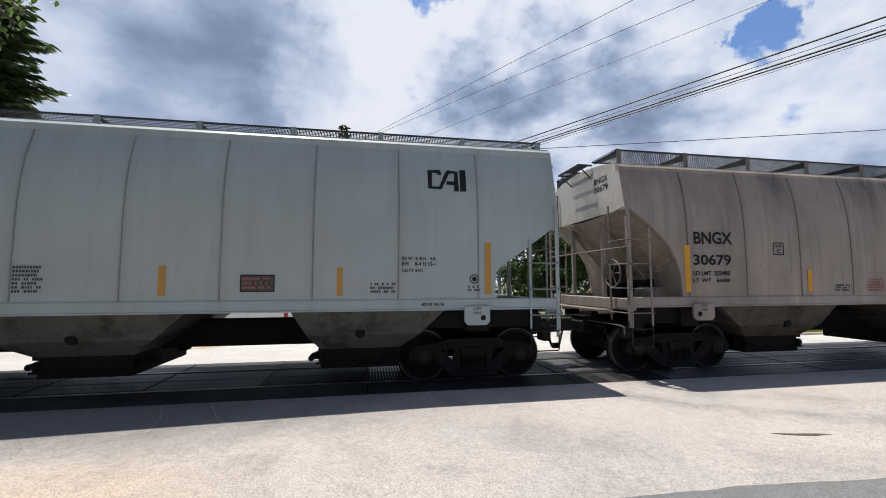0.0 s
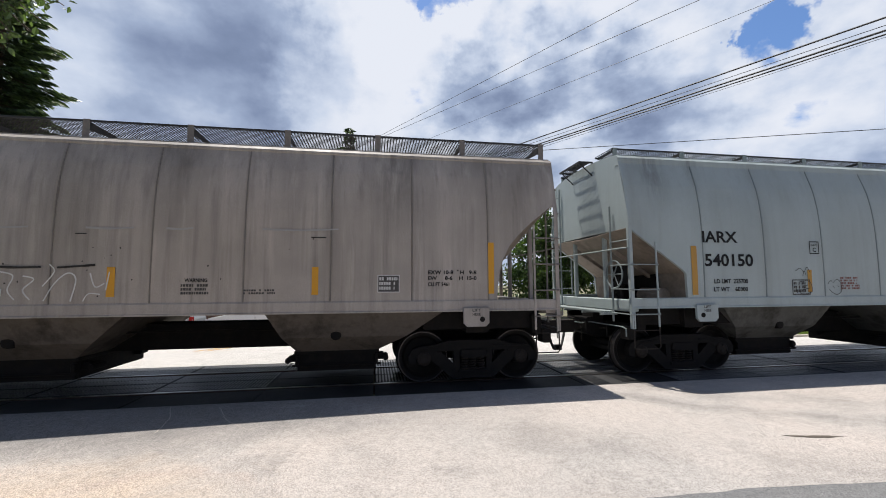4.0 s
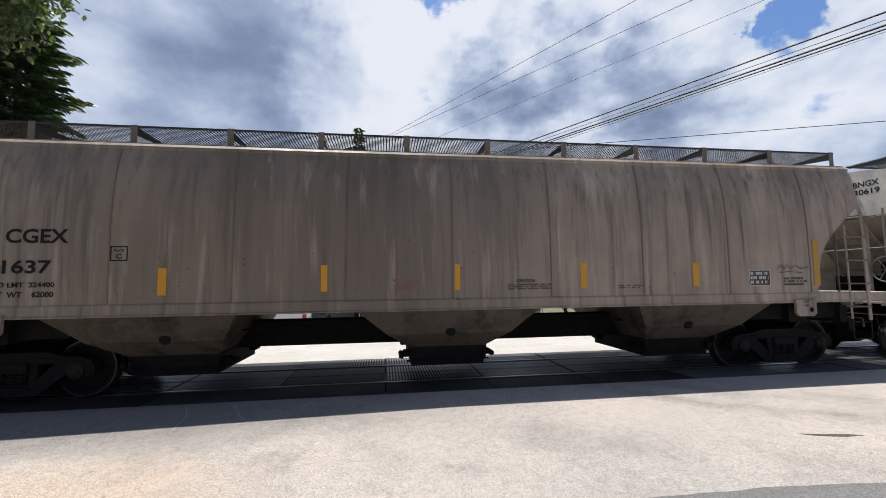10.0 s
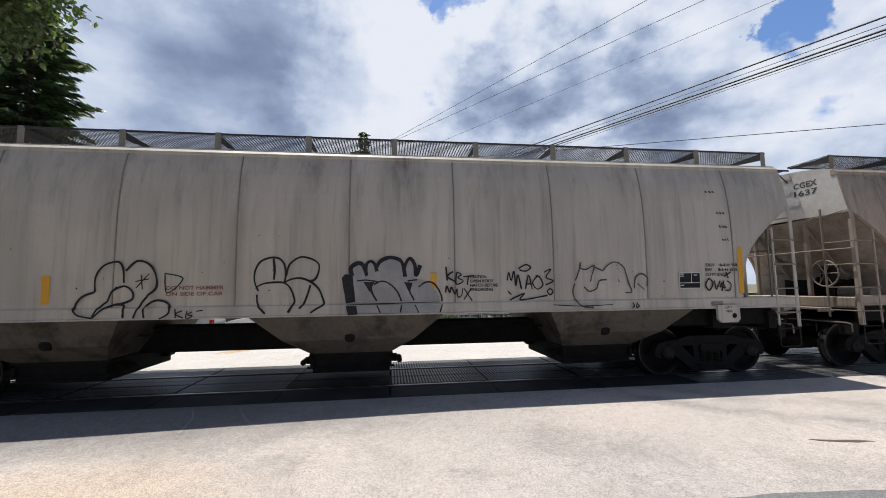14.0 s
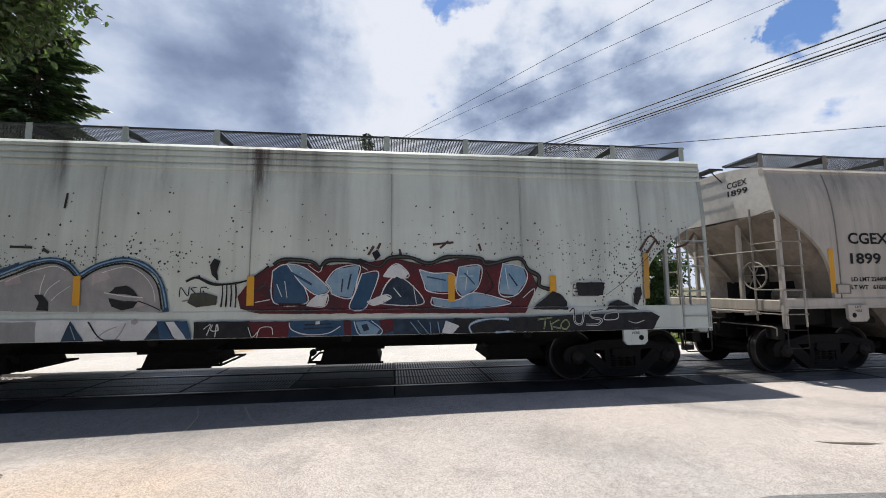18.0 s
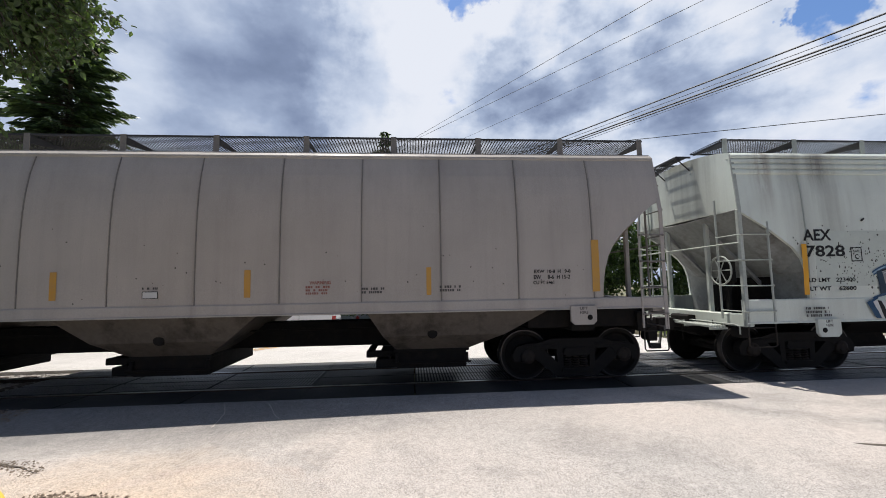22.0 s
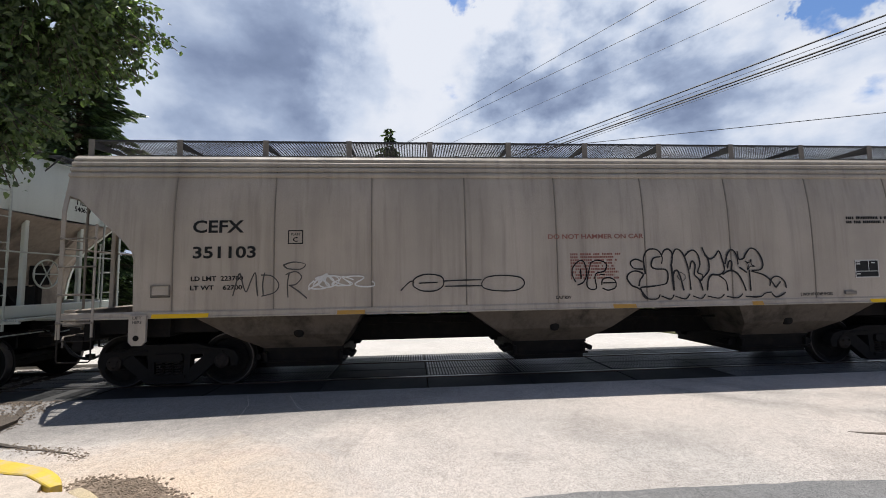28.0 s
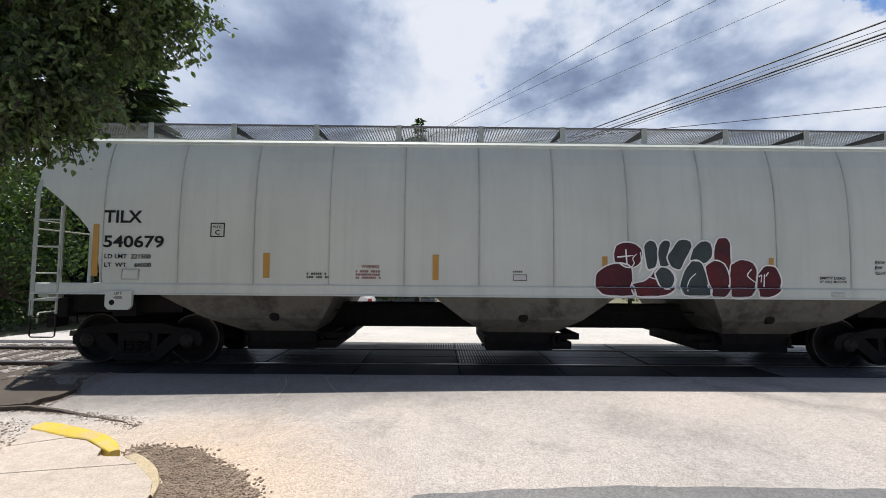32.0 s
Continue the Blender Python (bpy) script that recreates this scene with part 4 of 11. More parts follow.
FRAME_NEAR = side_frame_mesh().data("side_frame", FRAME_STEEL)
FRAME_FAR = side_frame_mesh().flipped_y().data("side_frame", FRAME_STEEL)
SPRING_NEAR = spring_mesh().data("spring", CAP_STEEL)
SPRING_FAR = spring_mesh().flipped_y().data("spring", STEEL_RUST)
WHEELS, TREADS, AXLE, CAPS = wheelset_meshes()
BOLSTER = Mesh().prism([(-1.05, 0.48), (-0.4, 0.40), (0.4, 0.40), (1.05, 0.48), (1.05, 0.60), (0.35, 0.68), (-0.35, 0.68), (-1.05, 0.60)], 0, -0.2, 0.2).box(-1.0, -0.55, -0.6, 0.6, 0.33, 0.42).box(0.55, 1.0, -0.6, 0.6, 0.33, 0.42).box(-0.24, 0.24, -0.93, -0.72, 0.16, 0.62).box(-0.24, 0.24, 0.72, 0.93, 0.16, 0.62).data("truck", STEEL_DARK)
WHEELSETS = []


def truck(car, x):
    t = part("truck", BOLSTER, None, car, "dark cast steel bogie with coil springs")
    t.location.x = x
    part("side_frame", FRAME_NEAR, None, t)
    part("side_frame", FRAME_FAR, None, t)
    for me in (SPRING_NEAR, SPRING_FAR):
        for cx in (-0.15, 0.0, 0.15):
            part("spring", me, None, t).location.x = cx
    for dx in (-0.889, 0.889):
        # one turning piece a wheelset: wheels, treads, axle and bearing caps in one mesh
        w = part("wheelset", WHEELSET, None, t, "dark steel wheel pair with bright worn treads")
        w.location = (dx, 0, RAIL_R)
        WHEELSETS.append(w)


def joined(name, *meshes):
    vs, fs, mats, idx, sm = [], [], [], [], []
    for me in meshes:
        k = len(vs)
        vs += [tuple(v.co) for v in me.vertices]
        base = len(mats)
        mats += list(me.materials)
        for p in me.polygons:
            fs.append(tuple(i + k for i in p.vertices))
            idx.append(base + p.material_index)
    out = bpy.data.meshes.new(name)
    out.from_pydata(vs, [], fs)
    for m in mats:
        out.materials.append(m)
    out.polygons.foreach_set("material_index", idx)
    out.update()
    return out


WHEELSET = joined("wheelset", WHEELS, TREADS, AXLE, CAPS)


def arc_roof(y, top, rise):
    return top + rise * (1 - (y / 1.5) ** 2)


class Car:
    """One hopper car; x runs along the train, y = -1.6 is its near side, z = 0 the rail head."""

    def __init__(self, x0, x1, label, paint, cut=CUT_CURVED, prof=PROF, top=4.05, sill=(1.31, 1.50), rise=0.20, board=4.50,
                 bays=3, fascia=0.0, seam=1.29, bay_paint=None, sill_paint=None, slope_paint=None, end_low=3.15, yellow_sill=False, barrel=False, plate=None, brake_left=True, thin_board=False, trays=(1, 1, -1), rack=False, edges=(1.27, 1.27), chord=0.11):
        self.L, self.H = x1 - x0, (x1 - x0) / 2
        self.x = (x0 + x1) / 2
        self.paint, self.cut, self.prof, self.top, self.sill, self.rise, self.board = paint, cut, prof, top, sill, rise, board
        self.sill_paint, self.bay_paint, self.slope_paint = sill_paint or paint, bay_paint or GRIME_SHADE[paint.name], slope_paint or paint
        self.end_low, self.barrel, self.fascia, self.seam, self.bays = end_low, barrel, fascia, seam, bays
        self.ob = tagged(new("hopper_car"), label, "freight car", "cars of the freight train")
        self.ob.matrix_basis = pose(self.x, YC, 0)
        self.seams = []
        self.trays, self.rack, self.edges, self.chord = trays, rack, edges, chord
        # rungs and rails: darker copy of the paint, weathering and shade in its colour
        self.gear = SEAMS[paint.name]
        self.body()
        self.roof(thin_board)
        self.underframe(brake_left)
        for s in (-1, 1):
            self.end(s, brake_left == (s < 0))
            truck(self.ob, s * (self.H - 1.42))
        CARS.append(self)

    def half(self, z):
        return lerp(self.prof, z)

    def low(self, x):
        """Lower edge of the side at x."""
        d = self.H - abs(x)
        return max(lerp(self.cut, d), self.sill[1]) if d < self.cut[-1][0] else self.sill[1]

    def p(self, name, mesh, mat=None, parent=None, label="", smooth=False):
        return part(name, mesh, mat or self.paint, parent or self.ob, label, smooth)

    def body(self):
        H, top = self.H, self.top - 0.10
        left, right = self.edges
        inner = 2 * H - left - right
        n = max(1, round(inner / self.seam))
        xs = [-H] + [-H + left + inner * i / n for i in range(n + 1)] + [H]
        self.seams = xs[1:-1]
        for a, b in zip(xs, xs[1:]):
            end = a == -H or b == H
            if end:
                cols = sorted({a, b, *[(-1 if a == -H else 1) * (H - d) for d, _ in self.cut if d < self.edges[0 if a == -H else 1] - 0.02]})
                cols = [c for c in cols if a <= c <= b]
                if a == -H:
                    cols.append(b - 0.03)
                else:
                    cols.append(a + 0.03)
                cols = sorted(set(cols))
            else:
                cols = [a, a + 0.012, a + 0.03, (a + b) / 2, b - 0.03, b - 0.012, b]
            rows = []
            for c in cols:
                z0 = self.low(c)
                push = 0.014 if (not end and c in (a, b)) or (end and ((a == -H and c == b) or (b == H and c == a))) else (0.006 if not end and (c - a < 0.02 or b - c < 0.02) else 0.0)
                rows.append([(c, -self.half(z0 + (top - z0) * k / 15) + push, z0 + (top - z0) * k / 15) for k in range(16)])
            m = Mesh().thick_grid(rows, lambda q: (q[0], q[1] + 0.012, q[2]))
            me = m.data("side_panel", self.paint)
            self.p("side_panel", me)
            self.p("side_panel", m.flipped_y().data("side_panel", self.paint))
        for flip in (False, True):
            m = Mesh()
            h = self.half(self.top) + 0.035
            z = self.top
            zc = z - self.chord
            poly = [(-h, zc), (-h - 0.012, zc + 0.02), (-h - 0.012, z - 0.058), (-h + 0.030, z - 0.012), (-h + 0.045, z - 0.002), (-h + 0.12, z - 0.005), (-h + 0.12, zc)]
            m.prism(poly, 0, -H, H)
            self.p("top_chord", m.flipped_y() if flip else m)
            if self.fascia:
                for k in range(3):
                    f = Mesh()
                    zz = self.top - 0.11 - self.fascia * (k + 1) / 3
                    hh = self.half(zz) + 0.012
                    f.prism([(-hh, zz + 0.012), (-hh - 0.012, zz + 0.03), (-hh - 0.012, zz + self.fascia / 3 - 0.03), (-hh, zz + self.fascia / 3 - 0.012), (-hh + 0.06, zz + self.fascia / 3 - 0.012), (-hh + 0.06, zz + 0.012)], 0, -H, H)
                    self.p("fascia", f.flipped_y() if flip else f)
            s = Mesh()
            a, b = self.sill
            w = self.half(a) + 0.03
            s.prism([(-w - 0.02, a), (-w - 0.02, a + 0.022), (-w, a + 0.03), (-w, b - 0.02), (-w + 0.012, b), (-w + 0.09, b), (-w + 0.09, a)], 0, -H, H)
            self.p("side_sill", s.flipped_y() if flip else s, self.sill_paint)
            # inner dark wall behind the sheets
        for x in self.seams:
            rows = []
            for k in range(16):
                z = self.sill[1] + (top - self.sill[1]) * k / 15
                h = self.half(z)
                rows.append([(x - 0.013, -h + 0.012, z), (x - 0.005, -h - 0.004, z), (x + 0.005, -h - 0.004, z), (x + 0.013, -h + 0.012, z)])
            self.p("weld_seam", Mesh().grid(rows), SEAMS[self.paint.name])
        shell = Mesh()
        for s in (-1, 1):
            shell.box(-H + 1.4, H - 1.4, s * 1.36 - 0.01, s * 1.36 + 0.01, self.sill[0], top)
        self.p("inner_wall", shell)

    def roof(self, thin):
        H, z = self.H, self.top
        rw = self.half(self.top) - 0.01
        ys = [-rw + 2 * rw * k / 12 for k in range(13)]
        rows = [[(x, y, arc_roof(y, z - 0.01, self.rise)) for y in ys] for x in (-H + 0.02, 0, H - 0.02)]
        self.p("roof", Mesh().thick_grid(rows, lambda q: (q[0], q[1], q[2] - 0.02)))
        hat = Mesh().bbox(-H + 0.6, H - 0.6, -0.34, 0.34, z + self.rise - 0.03, z + self.rise + 0.08, 0.03)
        self.p("hatch_trough", hat)
        bz = self.board if thin else self.top + 0.335
        y0, y1 = (0.5, 1.12) if thin else (0.42, 1.27)
        x0, x1 = -H + 0.06, H - 0.06
        for s in (-1, 1):
            m = Mesh()
            n = int((x1 - x0) / 0.052)
            vs, fs = [], []
            def slab(a, b, c, d, e, g):
                k = len(vs)
                vs.extend([(a, c, e), (b, c, e), (b, d, e), (a, d, e), (a, c, g), (b, c, g), (b, d, g), (a, d, g)])
                fs.extend([(k, k + 3, k + 2, k + 1), (k + 4, k + 5, k + 6, k + 7), (k, k + 1, k + 5, k + 4), (k + 2, k + 3, k + 7, k + 6)])
            for k in range(n + 1):
                x = x0 + (x1 - x0) * k / n
                slab(x - 0.009, x + 0.009, s * y0, s * y1, bz - 0.004, bz)
            lanes = 10 if thin else 15
            for k in range(lanes):
                y = s * (y0 + (y1 - y0) * k / (lanes - 1))
                rim = k in (0, lanes - 1)
                wd = 0.012 if rim else 0.008
                slab(x0, x1, y - wd, y + wd, bz - (0.03 if rim else 0.002), bz + 0.002)
            m.v, m.f = vs, fs
            rb = self.p("running_board", m, GALV_PALE if self.paint is P_WHITE else GALV, None, "galvanised perforated steel walkway on the roof")
            k = max(2, round(self.L / 1.5))
            ye = s * y1
            zb = arc_roof(y1, z, self.rise) - 0.02
            pl = Mesh().bbox(-0.05, 0.05, *sorted((ye, ye + s * 0.014)), zb, bz + 0.012, 0.004)
            pl.bbox(-0.05, 0.05, *sorted((ye - s * 0.10, ye)), zb, zb + 0.014, 0.003)
            post = pl.data("post", self.gear)
            br = Mesh().prism([(s * y1, bz - 0.012), (s * y1, bz - (0.06 if thin else 0.15)), (s * (y0 + 0.1), bz - 0.06), (s * y0, bz - 0.05), (s * y0, bz - 0.012)], 0, -0.010, 0.010)
            bracket = br.data("bracket", GALV)
            for i in range(k + 1):
                x = x0 + 0.06 + (x1 - x0 - 0.12) * i / k
                self.p("post", post, None, rb).location.x = x
                self.p("bracket", bracket, None, rb).location.x = x
        # end platforms of the walkway
        pz = bz - 0.08
        for s in (-1, 1):
            m = Mesh()
            for k in range(6):
                x = s * (H + 0.03 + 0.05 * k)
                m.box(x - 0.007, x + 0.007, -0.46, 0.46, pz - 0.012, pz)
            for k in range(15):
                y = -0.46 + 0.92 * k / 19
                m.box(*sorted((s * (H + 0.02), s * (H + 0.30))), y - 0.007, y + 0.007, pz - 0.012, pz + 0.002)
            for y in (-0.46, 0.46):
                m.bbox(*sorted((s * (H - 0.02), s * (H + 0.30))), y - 0.008, y + 0.008, pz - 0.035, pz + 0.004, 0.003)
                m.tube([(s * (H + 0.27), y * 0.9, pz - 0.02), (s * (H - 0.03), y * 0.9, pz - 0.30)], 0.013, 6)
            m.bbox(*sorted((s * (H + 0.285), s * (H + 0.305))), -0.46, 0.46, pz - 0.035, pz + 0.004, 0.003)
            self.p("end_platform", m, GALV, None, "perforated steel step at roof height")

    def underframe(self, brake_left):
        H = self.H
        lo, hi = self.sill
        m = Mesh().bbox(-H + 0.15, H - 0.15, -0.20, 0.20, 0.62, 1.08, 0.02).box(-H + 0.15, H - 0.15, -0.28, 0.28, 1.06, 1.09)
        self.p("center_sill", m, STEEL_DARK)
        # hopper bays
        if self.bays == 3:
            q_ = (4.40 if self.rack else 4.62) * H / 8.4
            spans = [(-H + 2.0, -q_, -q_ + 1.1), (-1.6, 0.0, 1.6), (q_ - 1.1, q_, H - 2.0)]
        else:
            u = (H - 2.0) / 2
            spans = [(-2 * u, -1.55 * u, -u), (-u, -0.5 * u, 0), (0, 0.5 * u, u), (u, 1.55 * u, 2 * u)]
        for a, c, b in spans:
            hw = (0.62 if self.rack else 0.66) if self.bays == 3 else 0.52
            wt, wb = 1.50, (0.98 if self.bays == 3 else 0.62)
            zt, zb = lo + 0.02, (0.62 if self.bays == 3 else 0.66)
            zm = 0.90
            q = Mesh()
            def ring(x0, x1, w, z):
                return [(x0, -w, z), (x1, -w, z), (x1, w, z), (x0, w, z)]
            f = 0.55
            rs = [ring(a, b, wt, zt), ring(a + (c - hw - a) * f, b + (c + hw - b) * f, wt + (wb - wt) * 0.35, zm), ring(c - hw, c + hw, wb, zb)]
            q.add([v for r in rs for v in r], [(i * 4 + k, i * 4 + (k + 1) % 4, i * 4 + 4 + (k + 1) % 4, i * 4 + 4 + k) for i in range(2) for k in range(4)] + [(8, 9, 10, 11)])
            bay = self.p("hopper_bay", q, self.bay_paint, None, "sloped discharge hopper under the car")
            tray = self.trays[spans.index((a, c, b)) % 3]
            g = Mesh()
            if self.bays == 3:
                g.bbox(c - hw, c + hw, -wb + 0.02, wb - 0.02, 0.30, zb, 0.015)
                g.bbox(c - hw - 0.05, c + hw + 0.05, -wb - 0.02, wb + 0.02, zb - 0.03, zb + 0.03, 0.01)
                if self.rack:
                    g.bbox(*sorted((c + tray * hw * 0.9, c + tray * (hw + 0.37))), -0.90, 0.90, 0.31, 0.455, 0.01)
                    up = Mesh().bbox(*sorted((c + tray * hw * 0.9, c + tray * (hw + 0.55))), -0.80, -0.68, 0.475, 0.59, 0.01)
                    up.bbox(*sorted((c + tray * hw * 0.9, c + tray * (hw + 0.55))), 0.68, 0.80, 0.475, 0.59, 0.01)
                    up.bbox(*sorted((c + tray * (hw + 0.46), c + tray * (hw + 0.55))), -0.68, 0.68, 0.475, 0.59, 0.01)
                    up.tube([(c + tray * (hw + 0.12), -0.96, 0.50), (c + tray * (hw + 0.12), 0.96, 0.50)], 0.028, 8)
                    self.p("gate_rack", up, STEEL_DARK, bay, "dark steel rack frame of the outlet gate")
                else:
                    for k in (-1, 1):
                        g.bbox(*sorted((c + k * (hw - 0.02), c + k * (hw + 0.14))), -0.84, -0.62, 0.44, 0.55, 0.02)
                        g.bbox(*sorted((c + k * (hw - 0.02), c + k * (hw + 0.14))), 0.62, 0.84, 0.44, 0.55, 0.02)
                        g.lathe([(-0.90, 0.05), (-0.56, 0.05)], (c + k * (hw + 0.17), 0.47), 10)
                for k in (-1, 1):
                    g.bbox(c + k * hw - 0.03, c + k * hw + 0.03, -wb - 0.05, -wb + 0.02, 0.42, 0.56, 0.01)
            else:
                g.add([v for r in (ring(c - hw * 0.9, c + hw * 0.9, wb - 0.04, zb), ring(c - hw * 1.05, c + hw * 1.05, wb + 0.02, 0.38)) for v in r], [(k, (k + 1) % 4, 4 + (k + 1) % 4, 4 + k) for k in range(4)] + [(4, 5, 6, 7)])
                g.bbox(c - hw - 0.1, c + hw + 0.1, -wb - 0.02, wb + 0.02, zb - 0.02, zb + 0.03, 0.01)
                x = c + tray * (hw + 0.22)
                for y in (-wb + 0.05, wb - 0.05):
                    g.bbox(*sorted((c + tray * hw * 0.9, x)), y - 0.02, y + 0.02, 0.40, 0.44, 0.006)
                g.tube([(x, -wb, 0.42), (x, wb, 0.42)], 0.02, 6)
                g.tube([(x, -wb + 0.05, 0.42), (x - tray * 0.05, -wb + 0.05, 0.62), (c + tray * hw, -wb + 0.05, 0.64)], 0.022, 6)
                g.lathe([(-wb - 0.03, 0.06), (-wb + 0.03, 0.06)], (x - tray * 0.08, 0.60), 10)
            g.tube([(c - hw - 0.08, -wb - 0.02, 0.40), (c + hw + 0.08, -wb - 0.02, 0.40)], 0.018, 8)
            self.p("outlet_gate", g, STEEL_DARK, bay, "dark steel sliding outlet gate")
            v = Mesh()
            v.lathe([(-0.012, 0.16), (0.0, 0.19), (0.012, 0.16)], n=14)
            vo = self.p("vibrator_bracket", Mesh().lathe([(-1.36, 0.05), (-1.35, 0.085), (-1.22, 0.10)], (c, 0.94), 12), STEEL_DARK, bay)
        # brake gear between the bays
        r = Mesh()
        r.tube([(-H + 1.8, -0.62, 0.98), (H - 1.8, -0.62, 0.98)], 0.02, 6)
        r.tube([(-H + 1.5, 0.5, 0.92), (H - 1.5, 0.5, 0.92)], 0.024, 6)
        self.p("brake_pipe", r, STEEL_DARK)

    def end(self, s, brake):
        H, lo, hi = self.H, *self.sill
        X = lambda d: s * (H - d)
        # upper end sheet
        el = self.end_low
        pts = [(-self.half(el) + 0.03, el)]
        pts += [(-self.half(z) + 0.03, z) for z in (3.5, 3.8, self.top)]
        pts += [(y, arc_roof(y, self.top, self.rise)) for y in (-1.2, -0.8, -0.4, 0, 0.4, 0.8, 1.2)]
        pts += [(self.half(z) - 0.03, z) for z in (self.top, 3.8, 3.5)] + [(self.half(el) - 0.03, el)]
        self.p("end_sheet", Mesh().prism(pts, 0, *sorted((X(0.012), X(0.035)))), END_PALE if self.paint in (P_TAUPE, P_GREY, P_BROWN, P_STONE) else None)
        # slope sheet: the cut of the sides carried across the car, its lip and the wall below
        line = [(d, z) for d, z in self.cut if z > lo + 0.05] + [(self.cut[-1][0] + 0.01, lo + 0.02)]
        # the sheet folds down a little inside the cheeks of the side sheets
        top_d, top_z = line[0][0] + 0.03, min(el, line[0][1]) - 0.02
        knee_d, knee_z = line[-1][0] - 0.06, min(2.02, self.cut[-2][1] + 0.20)
        rows = []
        for d, z in line:
            zi = z if d > knee_d else min(z, top_z + (knee_z - top_z) * (d - line[0][0]) / (knee_d - line[0][0]))
            h = self.half(z) - 0.015
            rows.append([(X(d), -h, z), (X(d), -h + 0.10, z - 0.01), (X(d), -1.12, zi), (X(d), -0.10, zi - 0.03), (X(d), 0.10, zi - 0.03), (X(d), 1.12, zi), (X(d), h - 0.10, z - 0.01), (X(d), h, z)])
        sl = Mesh().thick_grid(rows, lambda q: (q[0] - s * 0.012, q[1], q[2] + 0.008))
        slo = self.p("slope_sheet", sl, self.slope_paint, None, "sloped end sheet under the hopper")
        for ys in (-1, 1):
            lip = Mesh().thick_grid([[(X(d - 0.012), ys * (self.half(z) + 0.006), z - 0.012), (X(d - 0.012), ys * (self.half(z) - 0.05), z - 0.012)] for d, z in line], lambda q: (q[0] - s * 0.014, q[1], q[2] + 0.012))
            self.p("lip", lip, self.paint, slo)
            rib = Mesh().prism([(X(line[0][0] + 0.10), top_z - 0.16), (X(knee_d - 0.02), knee_z - 0.06), (X(knee_d - 0.02), knee_z - 0.14), (X(line[0][0] + 0.10), top_z - 0.24)], 1, ys * 0.62 - 0.035, ys * 0.62 + 0.035)
            self.p("slope_rib", rib, self.slope_paint, slo)
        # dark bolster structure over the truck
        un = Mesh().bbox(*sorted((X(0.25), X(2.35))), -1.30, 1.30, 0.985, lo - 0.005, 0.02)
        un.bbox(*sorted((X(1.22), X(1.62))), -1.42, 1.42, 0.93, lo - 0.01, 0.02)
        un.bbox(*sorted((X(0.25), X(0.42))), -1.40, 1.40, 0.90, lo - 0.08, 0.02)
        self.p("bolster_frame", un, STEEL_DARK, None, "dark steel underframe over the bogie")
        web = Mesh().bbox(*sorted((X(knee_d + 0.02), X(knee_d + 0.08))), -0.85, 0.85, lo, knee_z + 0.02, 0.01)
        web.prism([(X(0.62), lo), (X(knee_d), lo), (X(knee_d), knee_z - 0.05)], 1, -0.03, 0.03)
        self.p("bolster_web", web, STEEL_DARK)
        step = Mesh()
        for k in range(6):
            step.bbox(*sorted((X(-0.02 - 0.052 * k), X(-0.045 - 0.052 * k))), -1.12, 1.12, lo - 0.10, lo - 0.06, 0.004)
        for y in (-1.1, -0.4, 0.4, 1.1):
            step.bbox(*sorted((X(0.02), X(-0.32))), y - 0.02, y + 0.02, lo - 0.14, lo - 0.10, 0.006)
        self.p("crossover_step", step, self.gear, None, "slatted steel crossover step over the coupler")
        # end sill, deck and posts
        e = Mesh()
        e.bbox(*sorted((X(0.02), X(0.20))), -1.52, 1.52, lo - 0.06, lo + 0.16, 0.015)
        e.box(*sorted((X(0.2), X(1.2))), -0.55, 0.55, lo - 0.12, lo - 0.09)
        for y in (-0.62, 0.62):
            e.bbox(*sorted((X(0.08), X(0.16))), y - 0.04, y + 0.04, lo + 0.1, el - 0.02, 0.01)
        self.p("end_sill", e, self.sill_paint)
        self.p("draft_box", Mesh().bbox(*sorted((X(0.03), X(0.3))), -0.24, 0.24, 0.66, lo - 0.07, 0.02), STEEL_DARK)
        # coupler
        c = Mesh()
        c.bbox(*sorted((X(0.2), X(-0.42))), -0.07, 0.07, 0.80, 0.95, 0.02)
        c.prism([(X(-0.36), -0.12), (X(-0.70), -0.15), (X(-0.76), -0.04), (X(-0.60), 0.02), (X(-0.66), 0.13), (X(-0.40), 0.13)], 2, 0.74, 1.0)
        c.tube([(X(-0.1), -0.7 * s, 1.02), (X(-0.12), 0, 0.98), (X(-0.45), 0, 0.99)], 0.014, 6)
        self.p("coupler", c, CAP_STEEL, None, "dark cast knuckle coupler")
        self.p("striker", Mesh().bbox(*sorted((X(0.04), X(-0.16))), -0.27, 0.27, 0.70, 1.06, 0.03), STEEL_DARK)
        h = Mesh()
        hy = -0.30 * s
        h.tube([(X(0.02), hy, 0.90), (X(-0.22), hy, 0.90), (X(-0.33), hy, 0.84), (X(-0.40), hy * 0.9, 0.70), (X(-0.47), hy * 0.7, 0.54), (X(-0.55), hy * 0.4, 0.43), (X(-0.63), hy * 0.15, 0.385), (X(-0.70), 0, 0.40)], 0.028, 8)
        h.bbox(*sorted((X(-0.62), X(-0.73))), -0.05, 0.05, 0.36, 0.47, 0.01)
        self.p("air_hose", h, HOSE, None, "black rubber air brake hose")
        ck = Mesh().tube([(X(0.02), hy, 0.90), (X(-0.20), hy, 0.90)], 0.042, 8)
        ck.tube([(X(-0.12), hy, 0.92), (X(-0.12), hy - 0.12, 1.02)], 0.014, 6)
        self.p("angle_cock", ck, CAP_STEEL)
